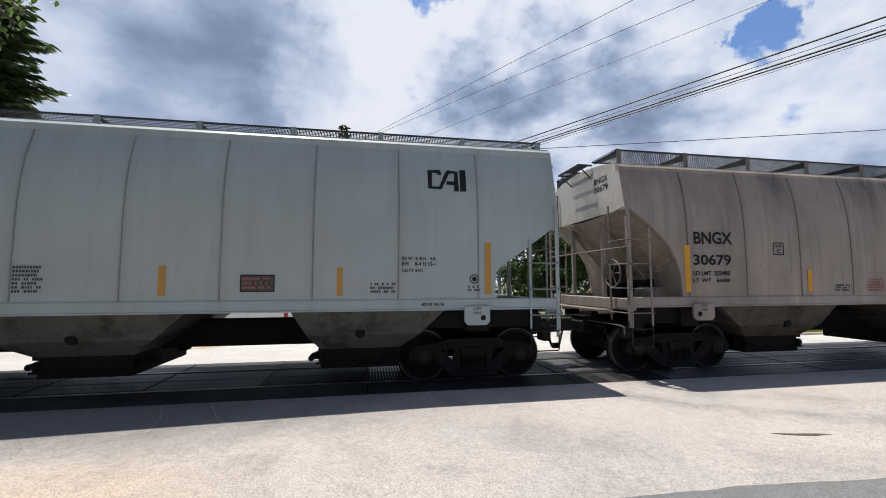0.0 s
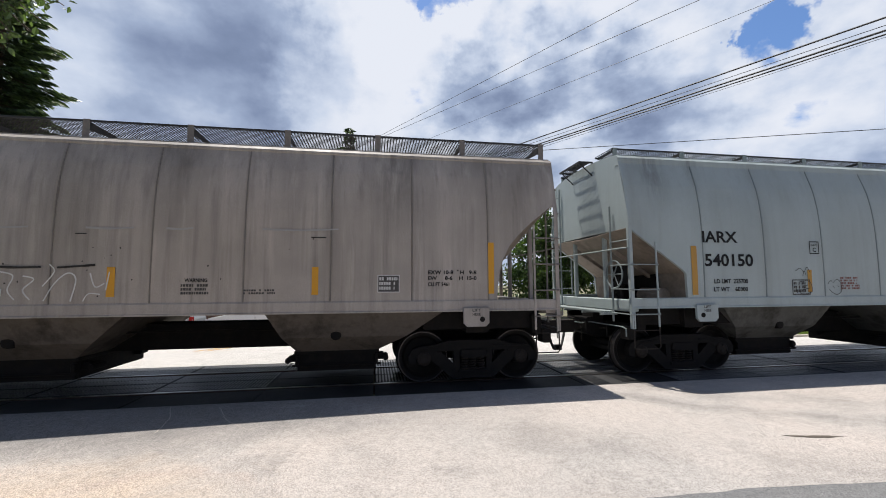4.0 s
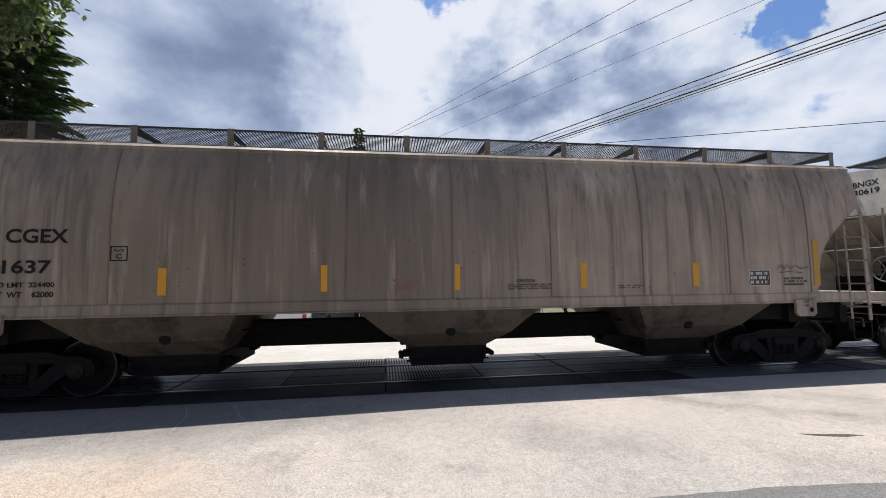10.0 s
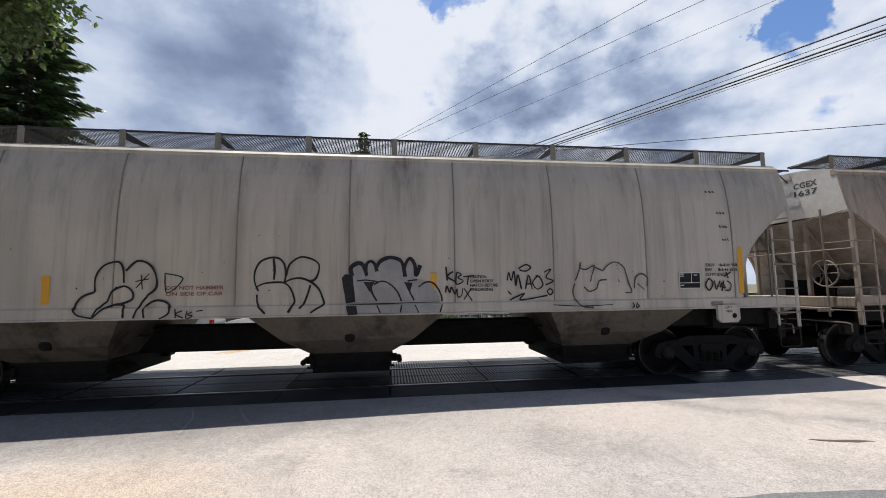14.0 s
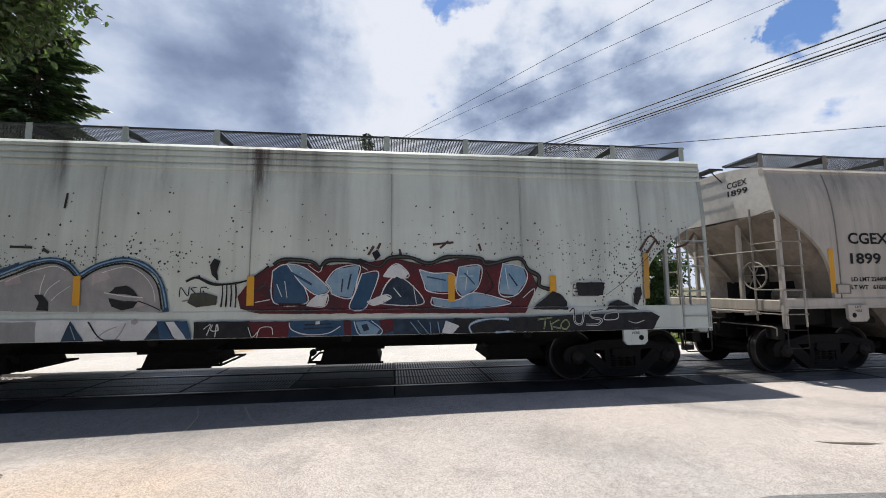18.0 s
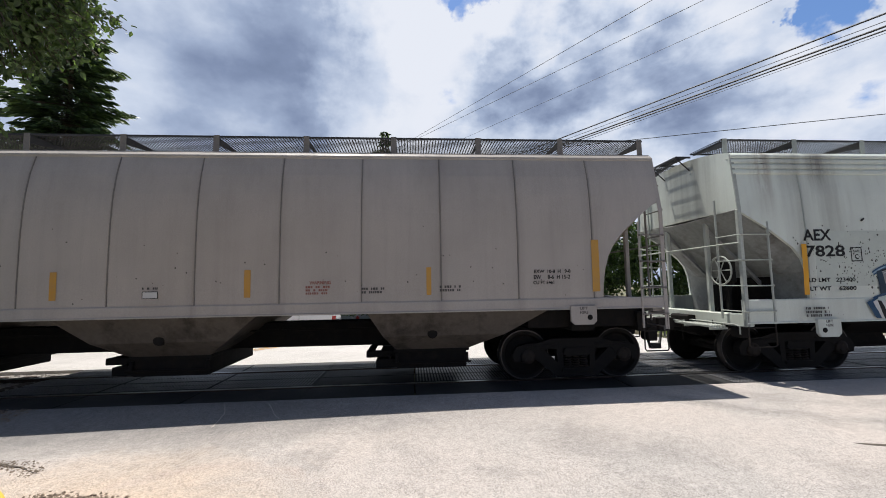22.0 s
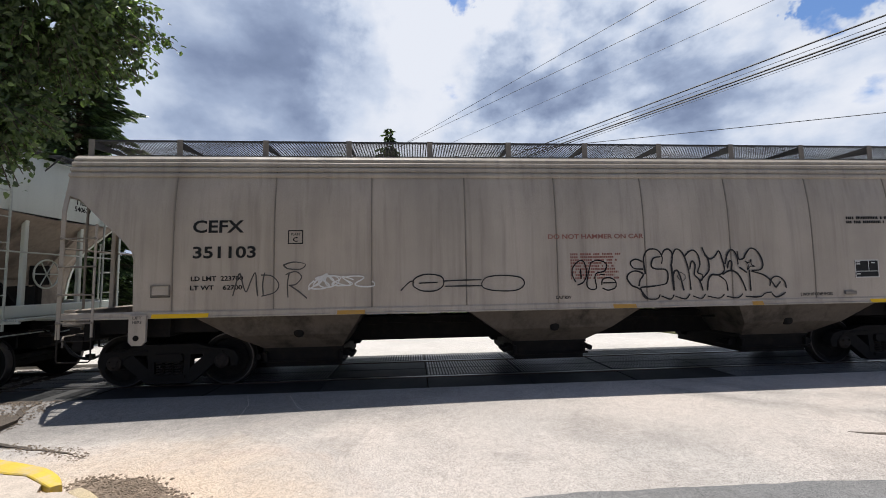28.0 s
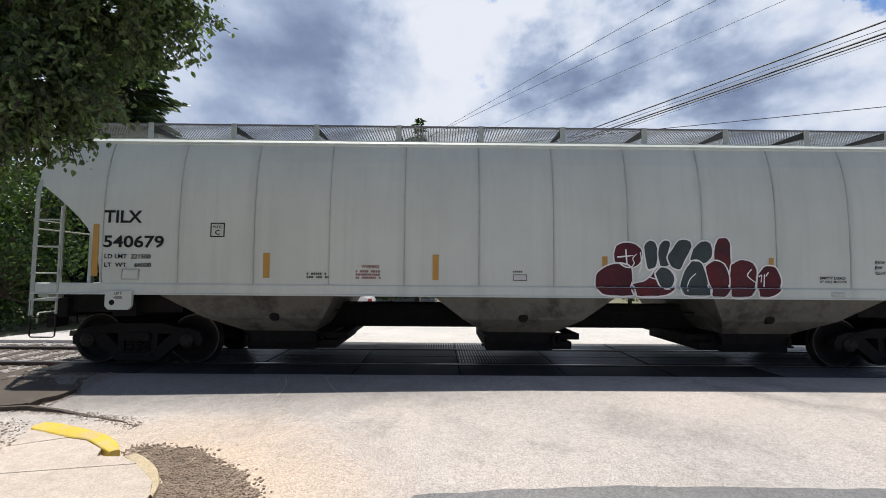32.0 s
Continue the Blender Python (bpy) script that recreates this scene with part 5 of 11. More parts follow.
        lv = Mesh().tube([(X(-0.03), -1.46, 0.80), (X(-0.03), -1.46, 0.94), (X(-0.07), -1.40, 0.97), (X(-0.09), -0.30, 0.97), (X(-0.20), -0.10, 0.93), (X(-0.40), -0.02, 0.98)], 0.013, 6)
        self.p("uncoupling_lever", lv, self.gear)
        ch = Mesh()
        for k in range(7):
            a = (X(-0.26), 0.24 * s, 0.92 - 0.055 * k)
            ch.tube([(a[0] + 0.012 * math.cos(q * 1.05), a[1] + (0.012 * math.sin(q * 1.05) if k % 2 else 0), a[2] + 0.026 * math.sin(q * 1.05)) for q in range(6)], 0.006, 4, True)
        self.p("safety_chain", ch, CAP_STEEL)
        self.p("brake_rod", Mesh().tube([(X(-0.02), 0.55 * s, 0.86), (X(0.9), 0.5 * s, 0.80)], 0.018, 6), STEEL_DARK)
        rods = Mesh()
        rods.tube([(X(0.02), -0.75, 0.99), (X(0.02), -0.75, 0.72), (X(0.25), -0.75, 0.70)], 0.016, 6)
        self.p("drain_pipe", rods, STEEL_DARK)
        self.p("bracket_plate", Mesh().bbox(*sorted((X(0.06), X(0.22))), -1.38, -1.14, 0.72, 0.96, 0.02), STEEL_DARK)
        # ladders at both corners
        for ys in (-1, 1):
            y = ys * (self.half(lo) + 0.035)
            lad = Mesh()
            lw = 0.44 if self.cut is CUT_CURVED else 0.53
            zs = [1.21, 1.655, 2.11, 2.565]
            yt = ys * (self.half(self.top) + 0.03)
            yy = lambda z: y + (yt - y) * max(0, z - 3.0) / (self.top - 3.0)
            # flat corner stile up to the roof, its lower part on the sill
            lad.bbox(*sorted((X(-0.012), X(0.055))), *sorted((y - 0.012 * ys, y + 0.010 * ys)), 0.95, 3.0, 0.004)
            lad.thick_grid([[(X(-0.012), y + 0.010 * ys, 3.0), (X(0.055), y + 0.010 * ys, 3.0)], [(X(-0.012), yt, self.top - 0.05), (X(0.055), yt, self.top - 0.05)]], lambda q: (q[0], q[1] - 0.02 * ys, q[2]))
            lad.bbox(*sorted((X(-0.016), X(-0.006))), *sorted((y - 0.06 * ys, y)), 0.95, 3.0, 0.003)
            lt = min(2.80, self.low(X(lw)) + 0.10)
            lad.bbox(*sorted((X(lw - 0.016), X(lw + 0.016))), *sorted((y - 0.016 * ys, y + 0.014 * ys)), 0.98, lt, 0.006)
            lad.bbox(*sorted((X(lw - 0.02), X(lw + 0.02))), *sorted((ys * (self.half(lt) - 0.02), y)), lt - 0.03, lt - 0.012, 0.004)
            la = self.p("ladder", lad, self.gear if self.paint in (P_WHITE, P_MINT) else self.sill_paint, None, "steel corner ladder with round rungs")
            rung = Mesh().tube([(X(-0.01), y, 0), (X(0.03), y + 0.03 * ys, 0), (X(lw - 0.03), y + 0.03 * ys, 0), (X(lw + 0.01), y, 0)], 0.012, 6).data("rung", self.gear)
            bolt = Mesh().lathe([(y + 0.012 * ys, 0.020), (y + 0.034 * ys, 0.020), (y + 0.042 * ys, 0.012)], n=8).data("bolt", self.gear)
            for z in zs:
                if z < lt:
                    self.p("rung", rung, None, la).location.z = z
                    for d in (0.02, lw):
                        self.p("bolt", bolt, None, la).location = (X(d), 0, z)
            st = Mesh()
            st.tube([(X(0.02), y, 1.2), (X(0.02), y, 0.62), (X(0.045), y, 0.59), (X(lw - 0.03), y, 0.59), (X(lw), y, 0.62), (X(lw), y, 1.2)], 0.012, 6)
            st.tube([(X(0.02), y, 0.92), (X(lw), y, 0.92)], 0.010, 6)
            self.p("stirrup_step", st, CAP_STEEL, la, "thin dark stirrup step")
            # end ladder
            en = Mesh()
            y2 = ys * 1.08
            tall = ys * s < 0
            en.bbox(*sorted((X(-0.045), X(-0.015))), y2 - 0.018, y2 + 0.018, 1.05, self.top - 0.1 if tall else 3.28, 0.006)
            el_ = self.p("end_ladder", en, self.gear)
            z = 1.21
            while z < (self.top - 0.15 if tall else 2.7):
                self.p("rung", Mesh().tube([(X(-0.01), yy(z), z), (X(-0.05), yy(z) - 0.04 * ys, z), (X(-0.05), y2, z)], 0.011, 6), self.gear, el_)
                z += 0.452
            # jacking plate
            j = Mesh()
            yj = ys * (self.half(lo) + 0.035)
            ja, jb, jd = (1.12, 1.38, 0.42) if self.cut is CUT_ANGLED else (1.28, 1.72, 0.25)
            j.prism([(X(ja), lo + 0.06), (X(jb), lo + 0.06), (X(jb), lo - jd + 0.06), (X(jb - 0.06), lo - jd), (X(ja + 0.06), lo - jd), (X(ja), lo - jd + 0.06)], 1, *sorted((yj, yj + 0.05 * ys)))
            jp = self.p("jacking_plate", j, self.sill_paint)
            # raised dark disc paints the shaded hole of the plate
            self.p("socket", Mesh().lathe([(yj + 0.04 * ys, 0.045), (yj + 0.056 * ys, 0.045), (yj + 0.057 * ys, 0.03)], (X(ja + 0.12), lo - jd + 0.12), 12), STEEL_DARK, jp)
        # crossing handrail
        hr = Mesh().tube([(X(-0.04), -1.6, 2.42), (X(-0.08), -1.4, 2.42), (X(-0.08), 1.4, 2.42), (X(-0.04), 1.6, 2.42)], 0.016, 6)
        self.p("handrail", hr, self.gear)
        if brake:
            bw = Mesh()
            cx, cy, cz = (X(-0.03), -0.30, 2.04) if s > 0 else (X(0.10), -0.95, 1.95)
            box_x = lambda d: cx - s * d
            n = 26
            bw.tube([(cx, cy + 0.27 * math.cos(2 * math.pi * k / n), cz + 0.27 * math.sin(2 * math.pi * k / n)) for k in range(n)], 0.016, 6, True)
            for k in range(6):
                a = 2 * math.pi * k / 6
                bw.tube([(cx, cy, cz), (cx, cy + 0.27 * math.cos(a), cz + 0.27 * math.sin(a))], 0.011, 5)
            bo = self.p("brake_wheel", bw, self.gear, None, "spoked steel hand brake wheel")
            hs = Mesh().bbox(*sorted((box_x(0.04), box_x(0.22))), cy - 0.14, cy + 0.14, cz - 0.2, cz + 0.16, 0.03)
            hs.bbox(*sorted((box_x(0.10), box_x(0.16))), cy - 0.05, cy + 0.05, lo, cz - 0.18, 0.01)
            self.p("brake_housing", hs, STEEL_DARK, bo)
            rv = Mesh().lathe([(-1.2, 0.02), (-1.18, 0.15), (-0.55, 0.15), (-0.53, 0.02)], (X(1.0), lo + 0.22), 18)
            self.p("air_reservoir", rv, self.slope_paint)


CARS = []
# end sheets: the sunlight on them is added to a cleaner, paler paint colour
END_PALE = plain("paler_sunlit_end_paint", (0.60, 0.575, 0.53), 0.6, 0, 0.2, 1.6, 0.15, (0.42, 0.38, 0.33))
# paints
P_TAUPE = car_paint("taupe_paint", (0.385, 0.328, 0.285), (0.10, 0.085, 0.07), 0.45, 0.12, 1.0, seams=(-7.085, 1.2882), seam_dirt=0.50, band=0.50, runs=((-4.9, 0.5, 2.9, 3.9, 0.75, (0.075, 0.066, 0.058)), (-2.6, 0.9, 2.6, 3.9, 0.7, (0.075, 0.066, 0.058)), (0.6, 0.5, 2.9, 3.9, 0.6, (0.075, 0.066, 0.058))))
P_BLUE = car_paint("pale_blue_paint", (0.415, 0.478, 0.475), (0.14, 0.11, 0.085), 0.15, 0.05, 2.0, 0.10, seams=(-6.089, 1.3616), seam_dirt=0.30, band=0.12, tone=0.62, runs=((-7.0, 0.45, 2.8, 4.2, 0.6, (0.075, 0.066, 0.058)), (-6.1, 0.25, 3.4, 4.2, 0.5, (0.075, 0.066, 0.058))))
P_GREY = car_paint("dusty_grey_paint", (0.465, 0.415, 0.368), (0.11, 0.095, 0.08), 0.5, 0.12, 3.0, 0.2, 0.35, seams=(-7.190, 1.3073), seam_dirt=0.55, band=0.50, runs=((5.6, 0.7, 2.0, 3.9, 0.5, (0.075, 0.066, 0.058)), (2.2, 0.6, 2.4, 3.9, 0.45, (0.075, 0.066, 0.058))))
P_BROWN = car_paint("brown_grime_paint", (0.425, 0.345, 0.272), (0.055, 0.045, 0.038), 0.85, 0.10, 4.0, 0.3, 0.45, seams=(-6.980, 1.745), seam_dirt=0.70, band=0.95, lean=(0.0, 3.0), runs=((-6.2, 0.8, 2.6, 3.9, 0.5, (0.075, 0.066, 0.058)), (6.8, 0.5, 2.2, 3.9, 0.5, (0.10, 0.062, 0.04))))
P_STONE = car_paint("stone_grey_paint", (0.525, 0.476, 0.408), (0.13, 0.115, 0.10), 0.45, 0.12, 5.0, 0.15, 0.2, seams=(-6.975, 1.744), seam_dirt=0.50, band=0.35, runs=((0.9, 0.5, 2.2, 3.9, 0.7, (0.075, 0.066, 0.058)), (-0.6, 0.35, 2.6, 3.9, 0.5, (0.075, 0.066, 0.058)), (-6.6, 0.5, 2.9, 3.9, 0.5, (0.075, 0.066, 0.058))))
P_MINT = car_paint("pale_mint_paint", (0.69, 0.735, 0.665), (0.11, 0.075, 0.055), 0.12, 0.5, 6.0, 0.12, seams=(-6.685, 2.2283), seam_dirt=0.30, band=0.70, tone=0.60, runs=((0.05, 0.34, 2.35, 3.75, 1.0, (0.075, 0.066, 0.058)), (0.3, 1.1, 3.45, 4.1, 0.95, (0.085, 0.055, 0.045)), (-2.85, 0.22, 2.9, 3.8, 0.8, (0.075, 0.066, 0.058)), (-1.4, 0.25, 2.8, 3.8, 0.5, (0.075, 0.066, 0.058)), (1.0, 0.2, 2.7, 3.8, 0.5, (0.075, 0.066, 0.058)), (-7.4, 0.28, 2.7, 3.9, 0.85, (0.16, 0.09, 0.06)), (-6.3, 0.3, 3.2, 3.9, 0.7, (0.085, 0.055, 0.045)), (5.3, 0.6, 3.3, 4.05, 0.6, (0.075, 0.066, 0.058))))
P_GREIGE = car_paint("warm_grey_paint", (0.43, 0.39, 0.352), (0.14, 0.125, 0.11), 0.14, 0.06, 7.0, 0.12, seams=(-7.190, 1.3073), seam_dirt=0.45, band=0.20, tone=0.50)
P_SAND = car_paint("sand_grey_paint", (0.445, 0.39, 0.328), (0.13, 0.105, 0.08), 0.4, 0.06, 8.0, 0.15, seams=(-6.480, 1.62), seam_dirt=0.40, band=0.30)
P_WHITE = car_paint("chalky_white_paint", (0.625, 0.665, 0.605), (0.17, 0.16, 0.14), 0.10, 0.03, 9.0, 0.08, seams=(-7.214, 1.2812), seam_dirt=0.30, band=0.08, tone=0.74)
SLOPE = plain("grimy_slope", (0.30, 0.25, 0.205), 0.7, 0, 0.35, 2.2, 0.2, (0.13, 0.105, 0.085), spec=0.3)
SLOPE_GREY = plain("dusty_grey_slope", (0.30, 0.31, 0.30), 0.75, 0, 0.35, 2.2, 0.2, (0.12, 0.11, 0.10), spec=0.3)

car_a = Car(4.69, 21.40, "grimy taupe covered hopper car with yellow reflectors", P_TAUPE, slope_paint=SLOPE)
car_b = Car(-11.95, 3.30, "pale blue covered hopper car with angular end openings", P_BLUE, slope_paint=SLOPE, cut=CUT_STRAIGHT, top=4.24, rise=0.12, board=4.46, end_low=2.80, seam=1.362, thin_board=True, edges=(1.536, 1.460), chord=0.20)
car_c = Car(-30.27, -13.35, "dusty grey covered hopper car with scuffed side sheets", P_GREY, slope_paint=SLOPE)
car_d = Car(-48.12, -31.62, "brown streaked grimy covered hopper car", P_BROWN, slope_paint=SLOPE, seam=1.744)
car_e = Car(-65.97, -49.48, "stone grey covered hopper car with black graffiti", P_STONE, slope_paint=SLOPE, seam=1.744)
car_f = Car(-83.36, -67.45, "pale mint barrel-sided hopper car with colourful graffiti and rust", P_MINT, cut=CUT_BARREL, prof=PROF_ROUND, sill=(0.99, 1.41), top=4.10, fascia=0.32, bays=4, barrel=True, end_low=3.03, bay_paint=STEEL_DARK, seam=2.2, slope_paint=SLOPE_GREY)
car_g = Car(-101.74, -84.82, "clean warm grey covered hopper car", P_GREIGE, slope_paint=SLOPE, trays=(1, -1, -1), rack=True)
car_h = Car(-119.56, -103.15, "sand grey covered hopper car with graffiti and yellow sill stripes", P_SAND, brake_left=False, cut=CUT_ANGLED, sill=(1.25, 1.36), top=4.00, fascia=0.30, end_low=3.25, seam=1.62, slope_paint=SLOPE, edges=(1.725, 1.725))
car_i = Car(-137.60, -120.90, "chalky white covered hopper car with dark red graffiti", P_WHITE, brake_left=False, slope_paint=SLOPE, rack=True, seam=1.281, edges=(1.136, 1.470))


# ==== trees, houses, wires ====
BARK = plain("rough_bark", (0.10, 0.075, 0.055), 0.9, 0, 0.4, 12, 0.8)
LEAF = leaf_mat("broad_leaf", (0.060, 0.100, 0.026), (0.022, 0.042, 0.012), 0.28)
SHADE_LEAF = leaf_mat("shade_tree_leaf", (0.098, 0.140, 0.060), (0.034, 0.054, 0.026), 0.40)
NEEDLE = leaf_mat("fir_needle", (0.078, 0.112, 0.058), (0.026, 0.046, 0.026))
BUSH = leaf_mat("bush_leaf", (0.10, 0.16, 0.04), (0.04, 0.075, 0.018))
GRASS = leaf_mat("grass_blade", (0.17, 0.24, 0.06), (0.08, 0.12, 0.03))


def leaf_cloud(pts, size, rng, droop=0.3, long=1.6):
    """Ovate leaves folded along the midrib, hanging from the given points."""
    n = len(pts)
    P = np.asarray(pts)
    d = rng.normal(size=(n, 3))
    d[:, 2] -= droop * 2
    d /= np.linalg.norm(d, axis=1)[:, None]
    s = np.cross(d, rng.normal(size=(n, 3)))
    s /= np.linalg.norm(s, axis=1)[:, None]
    up = np.cross(s, d)
    L = size * rng.uniform(0.6, 1.25, n)[:, None]
    w = size * 0.30 * (L / size)
    v = np.stack([P, P + d * L * 0.30 + s * w + up * w * 0.35, P + d * L * 0.68 + s * w * 0.82 + up * w * 0.25, P + d * L * long / 1.6 - up * w * 0.3, P + d * L * 0.68 - s * w * 0.82 + up * w * 0.25, P + d * L * 0.30 - s * w + up * w * 0.35], 1).reshape(-1, 3)
    m = Mesh()
    m.v = [tuple(p) for p in v]
    m.f = [f for i in range(n) for f in ((6 * i, 6 * i + 1, 6 * i + 2, 6 * i + 3), (6 * i, 6 * i + 3, 6 * i + 4, 6 * i + 5))]
    return m


def raw(name, mesh, mat):
    me = bpy.data.meshes.new(name)
    me.from_pydata(mesh.v, [], mesh.f)
    me.materials.append(mat)
    me.update()
    return me


def limb(m, a, b, r0, r1, bend=0.1, seed=0, n=7):
    a, b = Vector(a), Vector(b)
    pts = []
    for i in range(6):
        u = i / 5
        p = a.lerp(b, u) + noise.noise_vector(Vector((seed, u * 2, 3))) * bend * (1 - abs(2 * u - 1)) * (b - a).length
        pts.append(p)
    rings = []
    for i, p in enumerate(pts):
        d = (pts[min(i + 1, 5)] - pts[max(i - 1, 0)]).normalized()
        u = d.cross(Vector((0.3, 0.9, 0.1))).normalized()
        w = d.cross(u)
        r = r0 + (r1 - r0) * i / 5
        rings.append([p + r * (math.cos(6.283 * k / n) * u + math.sin(6.283 * k / n) * w) for k in range(n)])
    m.add([q for r in rings for q in r], [(i * n + k, i * n + (k + 1) % n, (i + 1) * n + (k + 1) % n, (i + 1) * n + k) for i in range(5) for k in range(n)])
    return pts[-1]


def broad_tree(name, base, centre, radii, leaves, size, label, seed, mat=LEAF, trunk_r=0.16, clumps=70):
    rng = np.random.default_rng(seed)
    tr = Mesh()
    c = Vector(centre)
    fork = Vector(base).lerp(c, 0.45)
    limb(tr, base, fork, trunk_r, trunk_r * 0.7, 0.06, seed)
    ends = []
    for k in range(clumps):
        d = Vector(rng.normal(size=3)).normalized()
        r = rng.uniform(0.35, 1.0) ** 0.6
        e = c + Vector((d.x * radii[0], d.y * radii[1], d.z * radii[2])) * r
        ends.append(e)
    for k in range(0, clumps, 3):
        limb(tr, fork, ends[k], trunk_r * 0.32, 0.012, 0.12, seed + k, 5)
    pts = []
    per = leaves // clumps
    for e in ends:
        w = rng.uniform(0.10, 0.20) * (sum(radii) / 3)
        pts.append(np.array(e) + rng.normal(size=(per, 3)) * (w, w, w * 0.75))
    pts = np.concatenate(pts)
    tree = tagged(new(name), label, "tree")
    part("trunk", tr, BARK, tree)
    part("crown", raw("crown", leaf_cloud(pts, size, rng), mat), None, tree)["kind"] = "stuff"
    return tree


def fir_tree(name, base, height, spread, label, seed, whorls=46, dense=1.0):
    rng = np.random.default_rng(seed)
    b = Vector(base)
    tr = Mesh()
    limb(tr, b, b + Vector((0.1, 0, height * 0.99)), 0.22 * height / 12, 0.015, 0.004, seed)
    vs = []
    tree = tagged(new(name), label, "tree")
    pts, dirs = [], []
    for i in range(whorls):
        u = (i + rng.uniform(0, 0.7)) / whorls
        z = height * (0.10 + 0.90 * u)
        reach = spread * (1 - u) ** 0.8 * rng.uniform(0.6, 1.15) + 0.12
        k = int(5 + 4 * (1 - u))
        for j in range(k):
            a = 6.283 * (j + rng.uniform(-0.35, 0.35)) / k + i * 1.3
            r = reach * rng.uniform(0.45, 1.22)
            o = b + Vector((0, 0, z))
            n = max(8, int(r * 62 * dense))
            tip = Vector((math.cos(a) * r, math.sin(a) * r, -r * rng.uniform(0.15, 0.45) + 0.10 * r))
            if r > 0.5:
                limb(tr, o, o + tip * 0.9, 0.03, 0.006, 0.05, seed + i + j, 4)
            side = Vector((-math.sin(a), math.cos(a), 0))
            for q in range(n):
                f = rng.uniform(0.12, 1.0)
                w = (1.05 - f) * 0.42 * r * rng.uniform(-1, 1)
                p = o + tip * f + side * w + Vector((0, 0, -0.05 * r - abs(w) * 0.3 + 0.12 * r * f * f))
                pts.append(p)
                dirs.append((tip.normalized() + side * (w / (0.3 * r + 0.05)) * 0.8 + Vector((0, 0, -0.25))).normalized())
    P = np.array(pts)
    D = np.array(dirs)
    n = len(P)
    S = np.cross(D, rng.normal(size=(n, 3)))
    S /= np.linalg.norm(S, axis=1)[:, None]
    L = rng.uniform(0.15, 0.34, n)[:, None] * (height / 12) ** 0.5
    v = np.stack([P - S * L * 0.14, P + D * L * 0.7 - S * L * 0.11, P + D * L * 1.1, P + D * L * 0.7 + S * L * 0.11, P + S * L * 0.14], 1).reshape(-1, 3)
    m = Mesh()
    m.v = [tuple(p) for p in v]
    m.f = [tuple(5 * i + k for k in range(5)) for i in range(n)]
    part("trunk", tr, BARK, tree)
    part("crown", raw("crown", m, NEEDLE), None, tree)["kind"] = "stuff"
    return tree


def shade_tree(base, fork, lobes, label, seed, size):
    """A broad crown of leafy sprays: twigs fan out inside each lobe and hang at the rim."""
    rng = np.random.default_rng(seed)
    tree = tagged(new("shade_tree"), label, "tree")
    tr, tw = Mesh(), Mesh()
    limb(tr, base, fork, 0.15, 0.10, 0.05, seed, 9)
    pts = []
    for n, (c, r, count, per) in enumerate(lobes):
        c = Vector(c)
        limb(tr, fork, c, 0.05, 0.014, 0.08, seed + n, 6)
        for k in range(count):
            d = Vector(rng.normal(size=3)).normalized()
            d.z = d.z * 0.9 - 0.05
            f = rng.uniform(0.45, 1.0) ** 0.7
            tip = c + Vector((d.x * r[0], d.y * r[1], d.z * r[2])) * f * (1 + 0.12 * noise.noise(d * 2.3 + Vector((n, seed, 0))))
            root = c.lerp(tip, rng.uniform(0.35, 0.6))
            mid = root.lerp(tip, 0.55) + Vector((0, 0, 0.03))
            tip.z -= 0.05
            tw.tube([root, mid, tip], 0.0035, 3)
            for q in range(per):
                u = rng.uniform(0.15, 1.05)
                p = (root.lerp(mid, u / 0.55) if u < 0.55 else mid.lerp(tip, (u - 0.55) / 0.45)) + Vector(rng.normal(0, 0.022, 3))
                pts.append(tuple(p))
    part("trunk", tr, BARK, tree)
    part("twig_work", raw("twig_work", tw, BARK), None, tree)["kind"] = "stuff"
    part("crown", raw("crown", leaf_cloud(np.array(pts), size, rng, 0.45, 1.7), SHADE_LEAF), None, tree)["kind"] = "stuff"


shade_tree((-5.6, 1.7, -0.05), (-4.7, 2.1, 3.0), (
    ((-2.84, 2.64, 3.74), (0.90, 0.55, 0.62), 480, 27),
    ((-3.24, 2.55, 3.05), (0.72, 0.45, 0.66), 380, 27),
    ((-3.46, 2.42, 2.55), (0.45, 0.26, 0.24), 80, 22),
    ((-4.10, 2.60, 3.50), (1.00, 0.85, 1.10), 440, 24),
    ((-3.30, 2.50, 4.60), (1.30, 0.90, 0.62), 300, 20),
    ((-4.15, 2.55, 2.50), (0.70, 0.45, 0.40), 150, 22),
), "broad-leaved shade tree overhanging the sidewalk", 11, 0.047)
fir_tree("spruce", (-14.8, 18.0, -0.4), 15.6, 5.0, "tall dark spruce beside the track", 21, 66, 1.1)
fir_tree("spruce", (-1.95, 29.6, -1.0), 14.5, 3.9, "tall dark spruce in front of the grey house", 22, 50, 1.0)
broad_tree("yard_tree", (-4.9, 27.6, -0.9), (-4.7, 27.6, 5.3), (2.2, 1.8, 4.9), 16000, 0.20, "tall dark garden tree beside the sign", 23, clumps=170)
broad_tree("yard_tree", (-15.5, 15.5, -0.3), (-15.0, 15.5, 3.4), (3.0, 2.0, 3.2), 7000, 0.17, "dark broad-leaved tree behind the tracks", 31, trunk_r=0.14, clumps=60)
fir_tree("spruce", (6.7, 30.0, -1.0), 10.6, 2.9, "slim dark spruce by the wire fence", 24, 54, 1.1)
broad_tree("yard_tree", (13.4, 29.0, -1.0), (13.4, 29.0, 3.4), (3.6, 2.2, 3.9), 15000, 0.26, "dense green garden tree by the houses", 32, LEAF, clumps=70)
